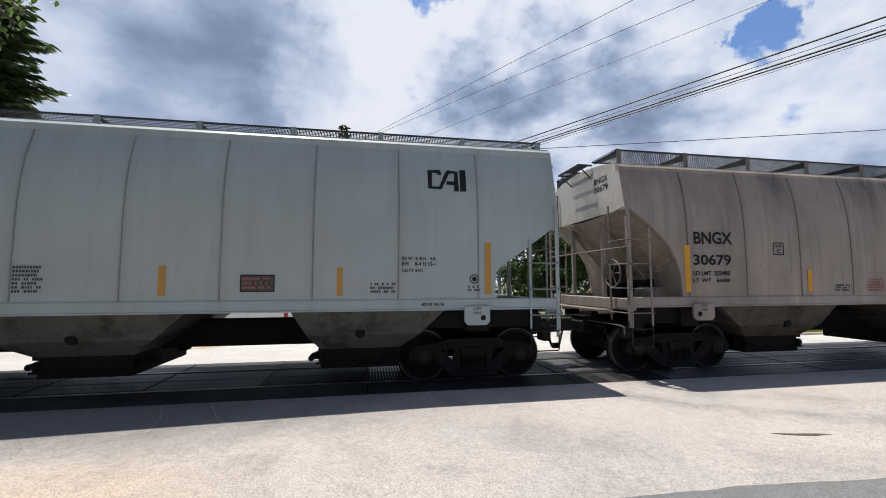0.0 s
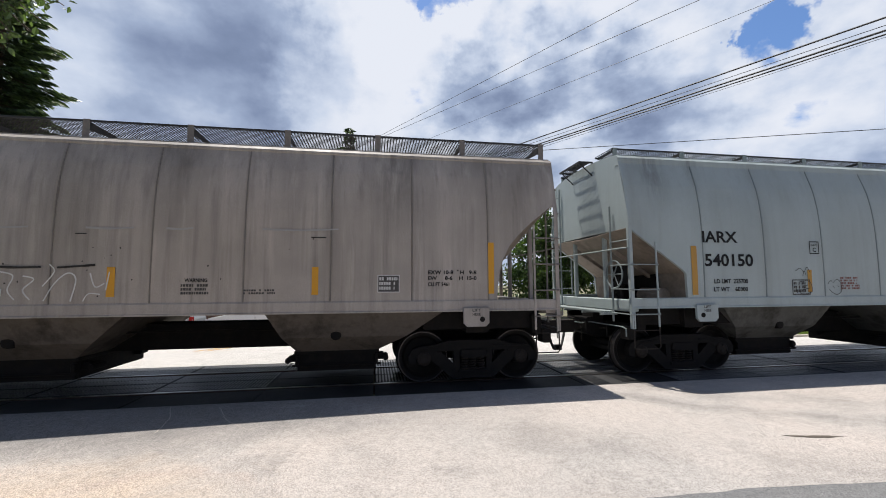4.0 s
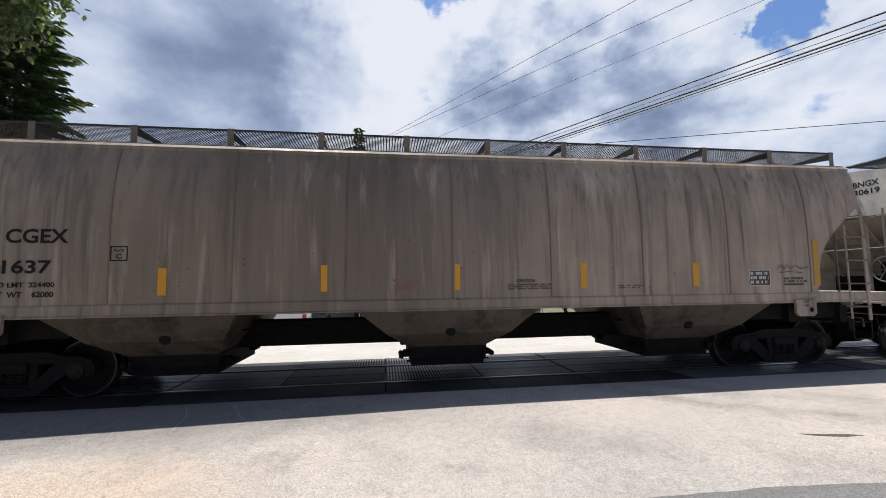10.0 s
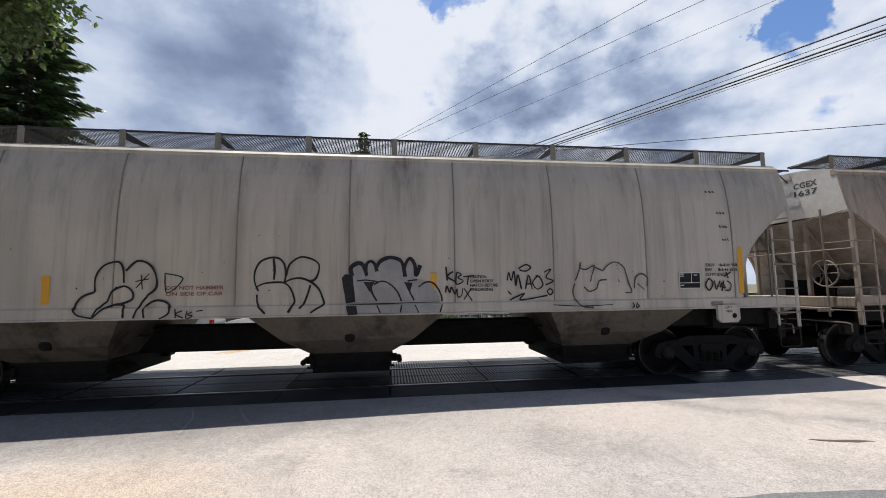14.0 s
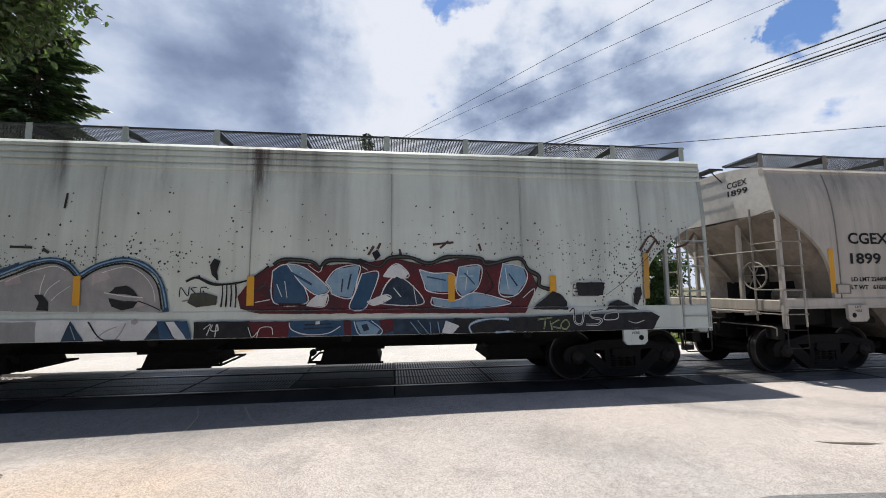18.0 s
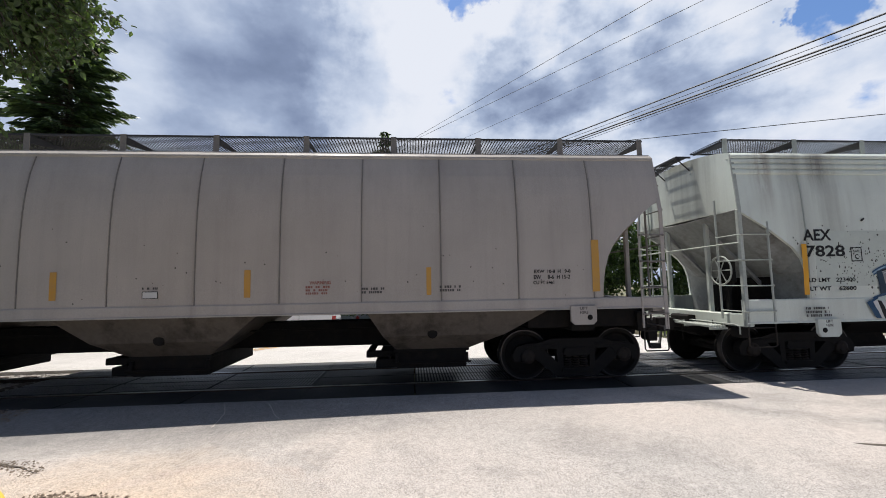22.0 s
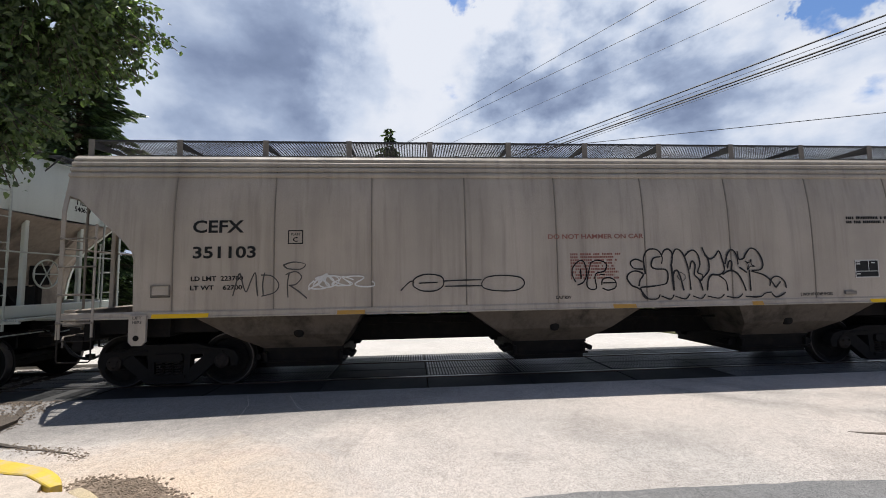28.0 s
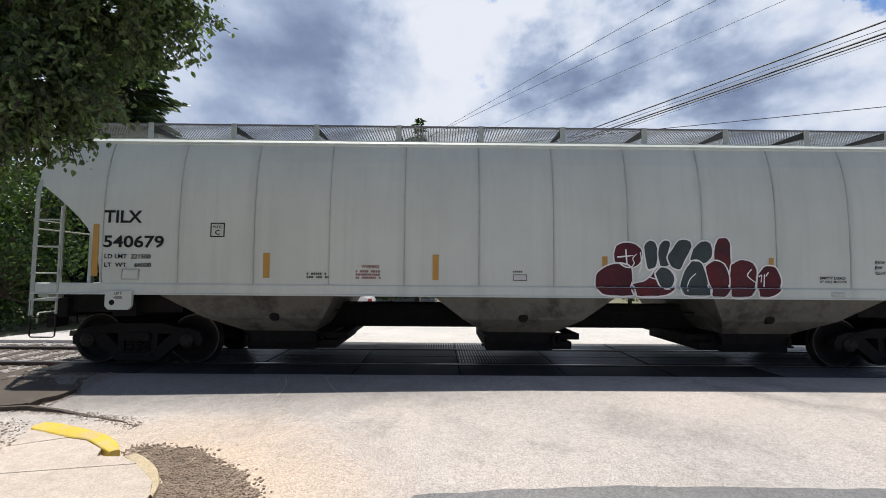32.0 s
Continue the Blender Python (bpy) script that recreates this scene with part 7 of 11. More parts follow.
# ==== markings: kind, words, x from, x to, z from, z to on each car's side ====
MARKS = {
    "a": (
        ("T", "BNGX", -6.96, -6.1, 2.496, 2.738),
        ("T", "30679", -6.99, -6.15, 2.092, 2.299),
        ("t", "LD LMT  222400", -7.0, -6.19, 1.897, 1.983),
        ("t", "LT  WT    63600", -7.01, -6.2, 1.767, 1.843),
        ("Y", "-", -7.18, -7.06, 1.587, 2.476),
        ("P", "-", -5.16, -4.91, 2.304, 2.553),
        ("Y", "-", -4.37, -4.26, 1.583, 2.014),
        ("L", "-", -3.69, -3.29, 1.578, 1.728),
        ("R", "-", -2.85, -2.4, 1.573, 1.844),
    ),
    "b": (
        ("K", "-", 5.3, 5.97, 3.342, 3.739),
        ("t", "EX W 10-8 H   4-8", 4.86, 5.42, 2.142, 2.199),
        ("t", "EW    8-4 H 15-1", 4.86, 5.42, 2.048, 2.114),
        ("t", "CU FT 5431", 4.86, 5.21, 1.944, 2.0),
        ("D", "-", 6.28, 6.39, 1.571, 2.456),
        ("D", "-", 3.82, 3.91, 1.56, 2.013),
        ("D", "-", 1.24, 1.34, 1.579, 2.025),
        ("B", "-", 2.38, 2.88, 1.63, 1.893),
        ("L", "-", -0.61, -0.23, 1.624, 2.023),
        ("L", "-", 4.35, 4.76, 1.592, 1.776),
        ("O", "-", 6.02, 6.16, 1.754, 1.908),
        ("t", "40% E/L VALVE", 5.18, 5.56, 1.381, 1.437),
        ("T", "IARX", -6.1, -5.33, 2.535, 2.754),
        ("T", "540150", -6.07, -5.01, 2.081, 2.32),
        ("t", "LD LMT  225700", -5.89, -5.15, 1.758, 1.844),
        ("t", "LT WT    60300", -5.9, -5.16, 1.608, 1.693),
        ("D", "-", -6.36, -6.24, 1.55, 2.464),
        ("P", "-", -3.69, -3.46, 2.336, 2.586),
        ("D", "-", -3.78, -3.68, 1.584, 2.019),
        ("R", "-", -3.0, -2.51, 1.622, 1.884),
        ("S", "-", -4.15, -3.73, 1.53, 1.829),
    ),
    "c": (
        ("T", "BNGX", -7.12, -6.24, 2.493, 2.733),
        ("T", "30619", -7.14, -6.28, 2.06, 2.297),
        ("t", "LD LMT  222300", -7.15, -6.28, 1.896, 1.978),
        ("t", "LT  WT    63700", -7.15, -6.28, 1.753, 1.835),
        ("Y", "-", -7.31, -7.2, 1.588, 2.469),
        ("P", "-", -5.3, -5.07, 2.279, 2.535),
        ("Y", "-", -4.49, -4.39, 1.572, 2.01),
        ("Y", "-", -1.64, -1.53, 1.558, 1.988),
        ("w", "WARNING", 2.44, 2.76, 1.615, 1.871),
        ("Y", "-", 1.39, 1.5, 1.6, 2.04),
        ("Y", "-", 4.29, 4.39, 1.608, 2.049),
        ("L", "-", 3.28, 3.77, 1.615, 1.703),
        ("B", "-", 5.32, 5.68, 1.635, 1.922),
        ("t", "EXW 10-8    H   9-8", 6.15, 6.98, 1.931, 1.998),
        ("t", "EW     8-6    H  15-0", 6.15, 6.98, 1.836, 1.902),
        ("t", "CU FT 5461", 6.15, 6.51, 1.733, 1.799),
        ("Y", "-", 7.19, 7.29, 1.603, 2.477),
    ),
    "d": (
        ("Y", "-", -2.14, -2.04, 1.649, 2.069),
        ("Y", "-", 0.04, 0.13, 1.644, 2.078),
        ("Y", "-", 2.28, 2.39, 1.64, 2.088),
        ("Y", "-", 4.47, 4.59, 1.647, 2.08),
        ("D", "-", 7.05, 7.18, 1.624, 2.521),
        ("B", "-", 5.63, 6.08, 1.636, 1.941),
        ("L", "-", 6.38, 6.9, 1.629, 1.799),
        ("R", "-", -0.96, -0.55, 1.652, 1.822),
        ("c", "CAUTION", 1.01, 1.71, 1.631, 1.819),
        ("L", "-", 2.99, 3.5, 1.622, 1.696),
        ("T", "CGEX", -6.6, -5.78, 2.417, 2.632),
        ("T", "1637", -6.62, -5.99, 1.971, 2.172),
        ("t", "LD LMT  224400", -6.71, -5.93, 1.771, 1.845),
        ("t", "LT  WT    62000", -6.72, -5.94, 1.624, 1.708),
        ("D", "-", -7.14, -7.04, 1.643, 2.52),
        ("P", "-", -5.21, -4.97, 2.149, 2.377),
        ("Y", "-", -4.54, -4.42, 1.626, 2.039),
    ),
    "e": (
        ("Y", "-", 7.05, 7.15, 1.576, 2.434),
        ("t", "EXW   10-8 H  9-8", 6.39, 7.03, 2.072, 2.13),
        ("t", "EW     8-6 H 15-0", 6.38, 7.02, 1.985, 2.043),
        ("t", "CU FT 5161", 6.38, 6.75, 1.899, 1.956),
        ("B", "-", 5.84, 6.27, 1.674, 1.969),
        ("Y", "-", 1.33, 1.43, 1.734, 1.994),
        ("t", "CAUTION", 2.0, 2.28, 1.893, 1.946),
        ("t", "OPEN ROOF", 2.0, 2.4, 1.822, 1.875),
        ("t", "HATCH BEFORE", 2.0, 2.48, 1.751, 1.804),
        ("t", "UNLOADING", 2.0, 2.39, 1.681, 1.734),
        ("T", "CGEX", -6.74, -5.84, 2.526, 2.749),
        ("T", "1899", -6.73, -6.05, 2.143, 2.354),
        ("t", "LD LMT 224400 LB", -6.75, -5.79, 1.81, 1.895),
        ("t", "LT WT   61600 LB", -6.76, -5.8, 1.659, 1.744),
        ("Y", "-", -7.21, -7.1, 1.602, 2.434),
        ("P", "-", -5.61, -5.37, 2.271, 2.515),
        ("Y", "-", -4.44, -4.33, 1.564, 1.985),
        ("r", "DO NOT HAMMER", -2.73, -1.9, 1.756, 1.817),
        ("r", "ON SIDE OF CAR", -2.74, -1.91, 1.664, 1.725),
    ),
    "f": (
        ("T", "AEX", -6.76, -6.21, 2.445, 2.653),
        ("T", "7828", -6.74, -5.97, 2.152, 2.359),
        ("P", "-", -5.86, -5.64, 2.062, 2.322),
        ("t", "LD LMT   223400", -6.72, -5.81, 1.699, 1.776),
        ("t", "LT WT    62600", -6.7, -5.8, 1.547, 1.623),
        ("Y", "-", -6.84, -6.74, 1.481, 2.386),
        ("Y", "-", -4.6, -4.5, 1.507, 1.946),
        ("Y", "-", -2.49, -2.39, 1.522, 1.961),
        ("Y", "-", -0.02, 0.09, 1.488, 1.947),
        ("Y", "-", 3.17, 3.28, 1.513, 1.968),
        ("Y", "-", 4.93, 5.05, 1.526, 1.942),
        ("D", "-", 6.68, 6.78, 1.532, 2.339),
        ("B", "-", 5.35, 5.86, 1.569, 1.81),
        ("N", "-", -5.04, -4.17, 2.088, 2.435),
        ("L", "-", -6.85, -6.32, 1.079, 1.27),
    ),
    "g": (
        ("T", "AGPX", -7.07, -6.23, 2.553, 2.777),
        ("T", "19056", -7.08, -6.24, 2.11, 2.331),
        ("t", "LD LMT  221900", -7.06, -6.28, 1.927, 2.009),
        ("t", "LT  WT    64100", -7.05, -6.28, 1.781, 1.863),
        ("D", "-", -7.28, -7.18, 1.641, 2.518),
        ("P", "-", -5.26, -5.02, 2.309, 2.553),
        ("D", "-", -4.35, -4.26, 1.611, 2.048),
        ("D", "-", -1.48, -1.38, 1.613, 2.051),
        ("D", "-", 1.42, 1.52, 1.608, 2.047),
        ("R", "-", -2.78, -2.34, 1.622, 1.858),
        ("V", "-", -0.12, 0.12, 1.615, 1.73),
        ("L", "-", -3.64, -3.25, 1.626, 1.738),
        ("t", "EXW  10-8  H   9-8", 6.15, 6.78, 1.93, 1.99),
        ("t", "EW     8-6  H 15-2", 6.14, 6.77, 1.831, 1.9),
        ("t", "CU FT 5461", 6.13, 6.49, 1.744, 1.803),
        ("D", "-", 7.16, 7.29, 1.607, 2.491),
        ("D", "-", 4.33, 4.41, 1.599, 2.056),
        ("r", "WARNING", 2.44, 2.78, 1.8, 1.857),
        ("R", "-", 2.38, 2.81, 1.628, 1.781),
        ("L", "-", 3.27, 3.69, 1.628, 1.743),
        ("L", "-", 4.55, 4.95, 1.639, 1.756),
    ),
    "h": (
        ("r", "DO NOT HAMMER ON CAR", -0.16, 1.59, 2.484, 2.57),
        ("R", "-", 0.23, 1.19, 1.76, 2.235),
        ("l", "-", 5.56, 7.18, 2.709, 2.868),
        ("B", "-", 5.65, 6.13, 1.714, 2.043),
        ("L", "-", 6.38, 6.82, 1.707, 1.91),
        ("Z", "-", 5.89, 6.79, 1.376, 1.491),
        ("z", "-", 0.97, 1.39, 1.392, 1.504),
        ("z", "-", 3.57, 3.78, 1.385, 1.49),
        ("T", "CEFX", -6.17, -5.35, 2.641, 2.856),
        ("T", "351103", -6.16, -5.15, 2.216, 2.418),
        ("t", "LD LMT  223700", -6.18, -5.35, 1.844, 1.924),
        ("t", "LT WT    62700", -6.19, -5.36, 1.695, 1.774),
        ("P", "-", -4.63, -4.38, 2.443, 2.678),
        ("W", "-", -4.28, -3.19, 1.581, 2.037),
        ("S", "-", -6.81, -6.5, 1.587, 1.785),
        ("Z", "-", -6.77, -5.88, 1.389, 1.487),
        ("z", "-", -3.81, -3.35, 1.39, 1.48),
    ),
    "i": (
        ("T", "TILX", -7.2, -6.55, 2.523, 2.737),
        ("T", "540679", -7.19, -6.17, 2.099, 2.311),
        ("t", "LD LMT  221500", -7.16, -6.38, 1.915, 1.992),
        ("t", "LT  WT    64500", -7.16, -6.37, 1.771, 1.848),
        ("D", "-", -7.37, -7.27, 1.613, 2.499),
        ("P", "-", -5.39, -5.15, 2.295, 2.537),
        ("D", "-", -4.48, -4.37, 1.608, 2.031),
        ("D", "-", -1.6, -1.5, 1.592, 2.026),
        ("D", "-", 1.3, 1.39, 1.615, 2.022),
        ("D", "-", 4.17, 4.25, 1.638, 2.017),
        ("r", "WARNING", -2.81, -2.51, 1.785, 1.843),
        ("R", "-", -2.91, -2.43, 1.593, 1.756),
        ("L", "-", -3.74, -3.36, 1.595, 1.711),
        ("V", "-", -0.23, 0.01, 1.594, 1.7),
        ("t", "EMPTY LOAD", 5.05, 5.49, 1.656, 1.705),
        ("t", '0" ADJ. BLOCK', 5.05, 5.52, 1.588, 1.637),
        ("t", "EXW  10-8  H   9-8", 6.01, 6.63, 1.923, 1.981),
        ("t", "EW     8-6  H 15-0", 6.01, 6.63, 1.837, 1.894),
        ("t", "CU FT 5461", 6.01, 6.39, 1.741, 1.798),
        ("D", "-", 7.04, 7.14, 1.605, 2.489),
    ),
}



def spray_paint(name, col, alt, share=0.5):
    """Sprayed colour: fades into a second tone, with drips, overspray and dirt."""
    m, nt, b = mat_new(name)
    v = coords(nt)
    c = ramp2(nt, tex_noise(nt, v, 2.6, 5, 0.6, 0.5), ((0.40, col), (0.62, tuple(x + (y - x) * share for x, y in zip(col, alt)))))
    drip = tex_noise(nt, coords(nt, "Object", (1, 1, 0.1)), 11, 5, 0.65)
    c = mixc(nt, ramp2(nt, drip, ((0.5, grey3(0)), (0.75, grey3(0.45)))), c, alt)
    c = mixc(nt, ramp2(nt, tex_noise(nt, v, 22, 4, 0.7), ((0.58, grey3(0)), (0.72, grey3(0.5)))), c, tuple(0.4 * x + 0.1 for x in col))
    nt.links.new(c, b.inputs["Base Color"])
    b.inputs["Roughness"].default_value = 0.75
    b.inputs["Specular IOR Level"].default_value = 0.25
    return m


SILVER = spray_paint("silver_spray", (0.36, 0.345, 0.335), (0.22, 0.22, 0.22))
SPRAY_BLACK = decal_paint("black_spray", (0.018, 0.018, 0.02), 0.1)
SPRAY_BLUE = spray_paint("blue_spray", (0.028, 0.072, 0.14), (0.06, 0.12, 0.19))
SPRAY_SKY = spray_paint("pale_blue_spray", (0.17, 0.30, 0.42), (0.38, 0.46, 0.52))
SPRAY_RED = spray_paint("dark_red_spray", (0.125, 0.022, 0.027), (0.05, 0.028, 0.032), 0.8)
SPRAY_PINK = spray_paint("pale_pink_spray", (0.46, 0.40, 0.40), (0.34, 0.28, 0.28))
SPRAY_GREEN = spray_paint("dark_green_spray", (0.060, 0.080, 0.082), (0.035, 0.042, 0.045))
SPRAY_WHITE = spray_paint("white_spray", (0.74, 0.74, 0.72), (0.52, 0.53, 0.52), 0.6)
SPRAY_CLEAN = spray_paint("clean_white_spray", (0.88, 0.88, 0.86), (0.75, 0.75, 0.74), 0.4)
REPAINT = decal_paint("repaint_patch", (0.54, 0.585, 0.53), 0.15)


def face_y(car, z, off):
    lo, hi = car.sill
    if z < hi - 0.005:
        return -(car.half(lo) + 0.052) - off
    return -car.half(z) - off - 0.003


def stick(car, name, verts, faces, mat, off=0.005, parent=None, label=""):
    """Lays a flat figure of x, z on the near side of a car."""
    m = Mesh()
    m.v = [(x, face_y(car, z, off), z) for x, z in verts]
    m.f = faces
    return part(name, raw(name, m, mat), None, parent or car.ob, label)


def rect(x0, x1, z0, z1, n=4):
    vs = []
    for k in range(n + 1):
        z = z0 + (z1 - z0) * k / n
        vs += [(x0, z), (x1, z)]
    return vs, [(2 * k, 2 * k + 1, 2 * k + 3, 2 * k + 2) for k in range(n)]


GLYPHS = {}


def letters(body):
    if body not in GLYPHS:
        cu = bpy.data.curves.new("letters", "FONT")
        cu.body = body
        cu.offset = 0.024
        cu.resolution_u = 3
        ob = new("letters", cu)
        dg = bpy.context.evaluated_depsgraph_get()
        me = bpy.data.meshes.new_from_object(ob.evaluated_get(dg))
        v = np.array([(p.co.x, p.co.y) for p in me.vertices])
        f = [tuple(p.vertices) for p in me.polygons]
        bpy.data.objects.remove(ob)
        bpy.data.meshes.remove(me)
        v -= v.min(0)
        v /= np.maximum(v.max(0), 1e-6)
        GLYPHS[body] = (v, f)
    return GLYPHS[body]


def words(car, body, x0, x1, z0, z1, mat, name="lettering"):
    v, f = letters(body)
    return stick(car, name, [(x0 + (x1 - x0) * a, z0 + (z1 - z0) * b) for a, b in v], f, mat)


def bars(car, x0, x1, z0, z1, mat, rows, name="small_print", seed=1):
    rng = random.Random(int(seed * 1000))
    vs, fs = [], []
    for r in range(rows):
        za = z1 - (z1 - z0) * (r + 0.12) / rows
        zb = z1 - (z1 - z0) * (r + 0.78) / rows
        x = x0
        end = x1 - rng.uniform(0, 0.2) * (x1 - x0)
        while x < end:
            w = min(rng.choice((0.022, 0.028, 0.034)), end - x)
            k = len(vs)
            vs += [(x, zb), (x + w, zb), (x + w, za), (x, za)]
            fs.append((k, k + 1, k + 2, k + 3))
            x += w + (0.009 if rng.random() < 0.78 else 0.05)
    return stick(car, name, vs, fs, mat)


def ribbon(pts, w, closed=False):
    """A flat brush stroke along points."""
    vs, fs = [], []
    n = len(pts)
    for i, (x, z) in enumerate(pts):
        a = pts[i - 1] if closed or i else pts[i]
        b = pts[(i + 1) % n] if closed or i < n - 1 else pts[i]
        d = Vector((b[0] - a[0], b[1] - a[1]))
        d = d.normalized() if d.length > 1e-6 else Vector((1, 0))
        ww = w * (0.8 + 0.35 * noise.noise(Vector((x * 4, z * 4, 7))))
        vs += [(x - d.y * ww / 2, z + d.x * ww / 2), (x + d.y * ww / 2, z - d.x * ww / 2)]
    m = n if closed else n - 1
    fs = [(2 * i, 2 * i + 1, 2 * ((i + 1) % n) + 1, 2 * ((i + 1) % n)) for i in range(m)]
    return vs, fs


def scan_fill(pts, levels=14):
    """Fills a blob row by row, so that it follows the curve of the side."""
    zs = [p[1] for p in pts]
    z0, z1 = min(zs) + 1e-4, max(zs) - 1e-4
    vs, fs = [], []
    for k in range(levels + 1):
        z = z0 + (z1 - z0) * k / levels
        xs = []
        for (a, b), (c, d) in zip(pts, pts[1:] + pts[:1]):
            if (b - z) * (d - z) <= 0 and b != d:
                xs.append(a + (c - a) * (z - b) / (d - b))
        vs += [(min(xs), z), (max(xs), z)]
    return vs, [(2 * k, 2 * k + 1, 2 * k + 3, 2 * k + 2) for k in range(levels)]


def specks(car, name, cx, cz, sx, sz, count, mat, seed, label, size=0.012):
    """Chips where paint has come off, as small ragged spots."""
    rng = random.Random(seed)
    vs, fs = [], []
    for _ in range(count):
        x, z = rng.gauss(cx, sx), rng.gauss(cz, sz)
        if z < car.sill[1] or z > car.top - 0.15 or abs(x) > car.H - 0.05 or z < car.low(x):
            continue
        r = size * rng.uniform(0.3, 1.5)
        k = len(vs)
        n = 5
        vs += [(x + r * rng.uniform(0.6, 1.3) * math.cos(6.283 * j / n), z + r * rng.uniform(0.6, 1.6) * math.sin(6.283 * j / n)) for j in range(n)]
        fs.append(tuple(range(k, k + n)))
    ob = stick(car, name, vs, fs, mat, 0.003, None, label)
    ob["kind"] = "stuff"


def scribble(car, x0, x1, z0, z1, mat, width, seed, label, loops=7):
    """A quick tag: one looping stroke with a few slashes."""
    rng = random.Random(seed)
    g = None
    for s in range(3):
        a = rng.uniform(0, 6)
        pts = []
        for i in range(70):
            u = i / 69
            w = 2 * math.pi * loops * u + a
            x = x0 + (x1 - x0) * (0.06 + 0.88 * u) + (x1 - x0) / loops * 0.55 * math.sin(w + s)
            z = (z0 + z1) / 2 + (z1 - z0) * 0.42 * math.cos(w * (0.5 + 0.33 * s)) * (0.7 + 0.3 * math.sin(3 * u + a))
            pts.append((min(max(x, x0), x1), max(z, car.sill[0] + 0.01)))
        vf = ribbon(pts[: 70 - 22 * s], width)
        ob = stick(car, "tag" if g is None else "stroke", vf[0], vf[1], mat, 0.012 + 0.002 * s, g, "" if g else label)
        g = g or ob
    return g


def frame_box(x0, x1, z0, z1, w):
    vs, fs = [], []
    for a, b, c, d in ((x0, x1, z1 - w, z1), (x0, x1, z0, z0 + w), (x0, x0 + w, z0 + w, z1 - w), (x1 - w, x1, z0 + w, z1 - w)):
        k = len(vs)
        vs += [(a, c), (b, c), (b, d), (a, d)]
        fs.append((k, k + 1, k + 2, k + 3))
    return vs, fs


def mark(car, kind, body, x0, x1, z0, z1, seed):
    w = x1 - x0
    if kind == "T":
        words(car, body, x0, x1, z0, z1, BLACK)
    elif kind == "t":
        words(car, body, x0, x1, z0, z1, BLACK, "small_lettering")
    elif kind == "r":
        words(car, body, x0, x1, z0, z1, RED, "small_lettering")
    elif kind in ("w", "c"):
        words(car, body, x0 + w * (0 if kind == "w" else 0.15), x1 - w * (0 if kind == "w" else 0.4), z1 - 0.06, z1, BLACK, "small_lettering")
        bars(car, x0 - 0.05, x1 + 0.05, z0, z1 - 0.08, FADED, 3, seed=seed)
    elif kind in ("Y", "D"):
        vs, fs = rect(x0, x1, z0, z1, 5)
        stick(car, "reflector", vs, fs, YELLOW if kind == "Y" else YELLOW_DULL, 0.032 if car is car_f else 0.006, None, "yellow reflective strip")
    elif kind in ("Z", "z"):
        zz0, zz1 = car.sill[0] + 0.004, car.sill[1] - 0.004
        vs, fs = rect(x0, x1, zz0, zz1, 1)
        stick(car, "sill_reflector", vs, fs, YELLOW_BRIGHT if kind == "Z" else YELLOW_DULL, 0.006, None, "yellow reflective strip on the sill")
    elif kind == "P":
        o = stick(car, "plate_mark", *frame_box(x0, x1, z0, z1, 0.018), BLACK, 0.005, None, "black outlined square with lettering")
        words(car, "PLATE", x0 + w * 0.2, x1 - w * 0.2, z1 - (z1 - z0) * 0.38, z1 - (z1 - z0) * 0.2, BLACK, "small_lettering").parent = o
        words(car, "C", x0 + w * 0.33, x1 - w * 0.33, z0 + (z1 - z0) * 0.16, z0 + (z1 - z0) * 0.5, BLACK, "small_lettering").parent = o
    elif kind in ("L", "R", "l"):
        bars(car, x0, x1, z0, z1, {"L": FADED, "R": RED, "l": BLACK}[kind], 2 if kind == "l" else max(2, round((z1 - z0) / 0.055)), seed=seed)
    elif kind == "B" and car in (car_e, car_h):
        h = z1 - z0
        o = stick(car, "data_plate", *rect(x0, x1, z0, z1, 2), BLACK, 0.003, None, "black stencil panel with a white border")
        stick(car, "border", *frame_box(x0, x1, z0, z1, 0.016), WHITE, 0.009, o)
        stick(car, "rule", *rect(x0 + 0.02, x1 - 0.02, z0 + h * 0.34, z0 + h * 0.34 + 0.012, 1), WHITE, 0.009, o)
        stick(car, "rule", *rect(x0 + w * 0.56, x0 + w * 0.56 + 0.012, z0 + h * 0.37, z1 - 0.02, 1), WHITE, 0.009, o)
        for a, q in ((0.06, 0.86), (0.06, 0.74), (0.68, 0.80), (0.06, 0.18)):
            stick(car, "figures", *rect(x0 + w * a, x0 + w * (a + 0.16), z0 + h * q, z0 + h * (q + 0.06), 1), WHITE, 0.009, o)
    elif kind == "B":
        o = stick(car, "data_plate", *rect(x0, x1, z0, z1, 2), FADED, 0.003, None, "dark rectangular data panel with pale rows")
        bars(car, x0 + 0.03, x1 - 0.03, z0 + 0.03, z1 - 0.03, WHITE if car is not car_b else RED, 3, seed=seed).parent = o
        stick(car, "border", *frame_box(x0, x1, z0, z1, 0.014), WHITE if car is not car_b else BLACK, 0.009, o)
    elif kind == "V":
        o = stick(car, "label_plate", *rect(x0, x1, z0, z1, 1), WHITE, 0.006, None, "small white label")
        stick(car, "border", *frame_box(x0, x1, z0, z1, 0.01), BLACK, 0.009, o)
        bars(car, x0, x1, z1 + 0.02, z1 + 0.07, FADED, 1, seed=seed)
    elif kind == "O":
        pts = [((x0 + x1) / 2 + w / 2 * math.cos(k * 0.2618), (z0 + z1) / 2 + w / 2 * math.sin(k * 0.2618)) for k in range(24)]
        o = stick(car, "round_emblem", *ribbon(pts, 0.02, True), BLACK, 0.006, None, "small round black emblem")
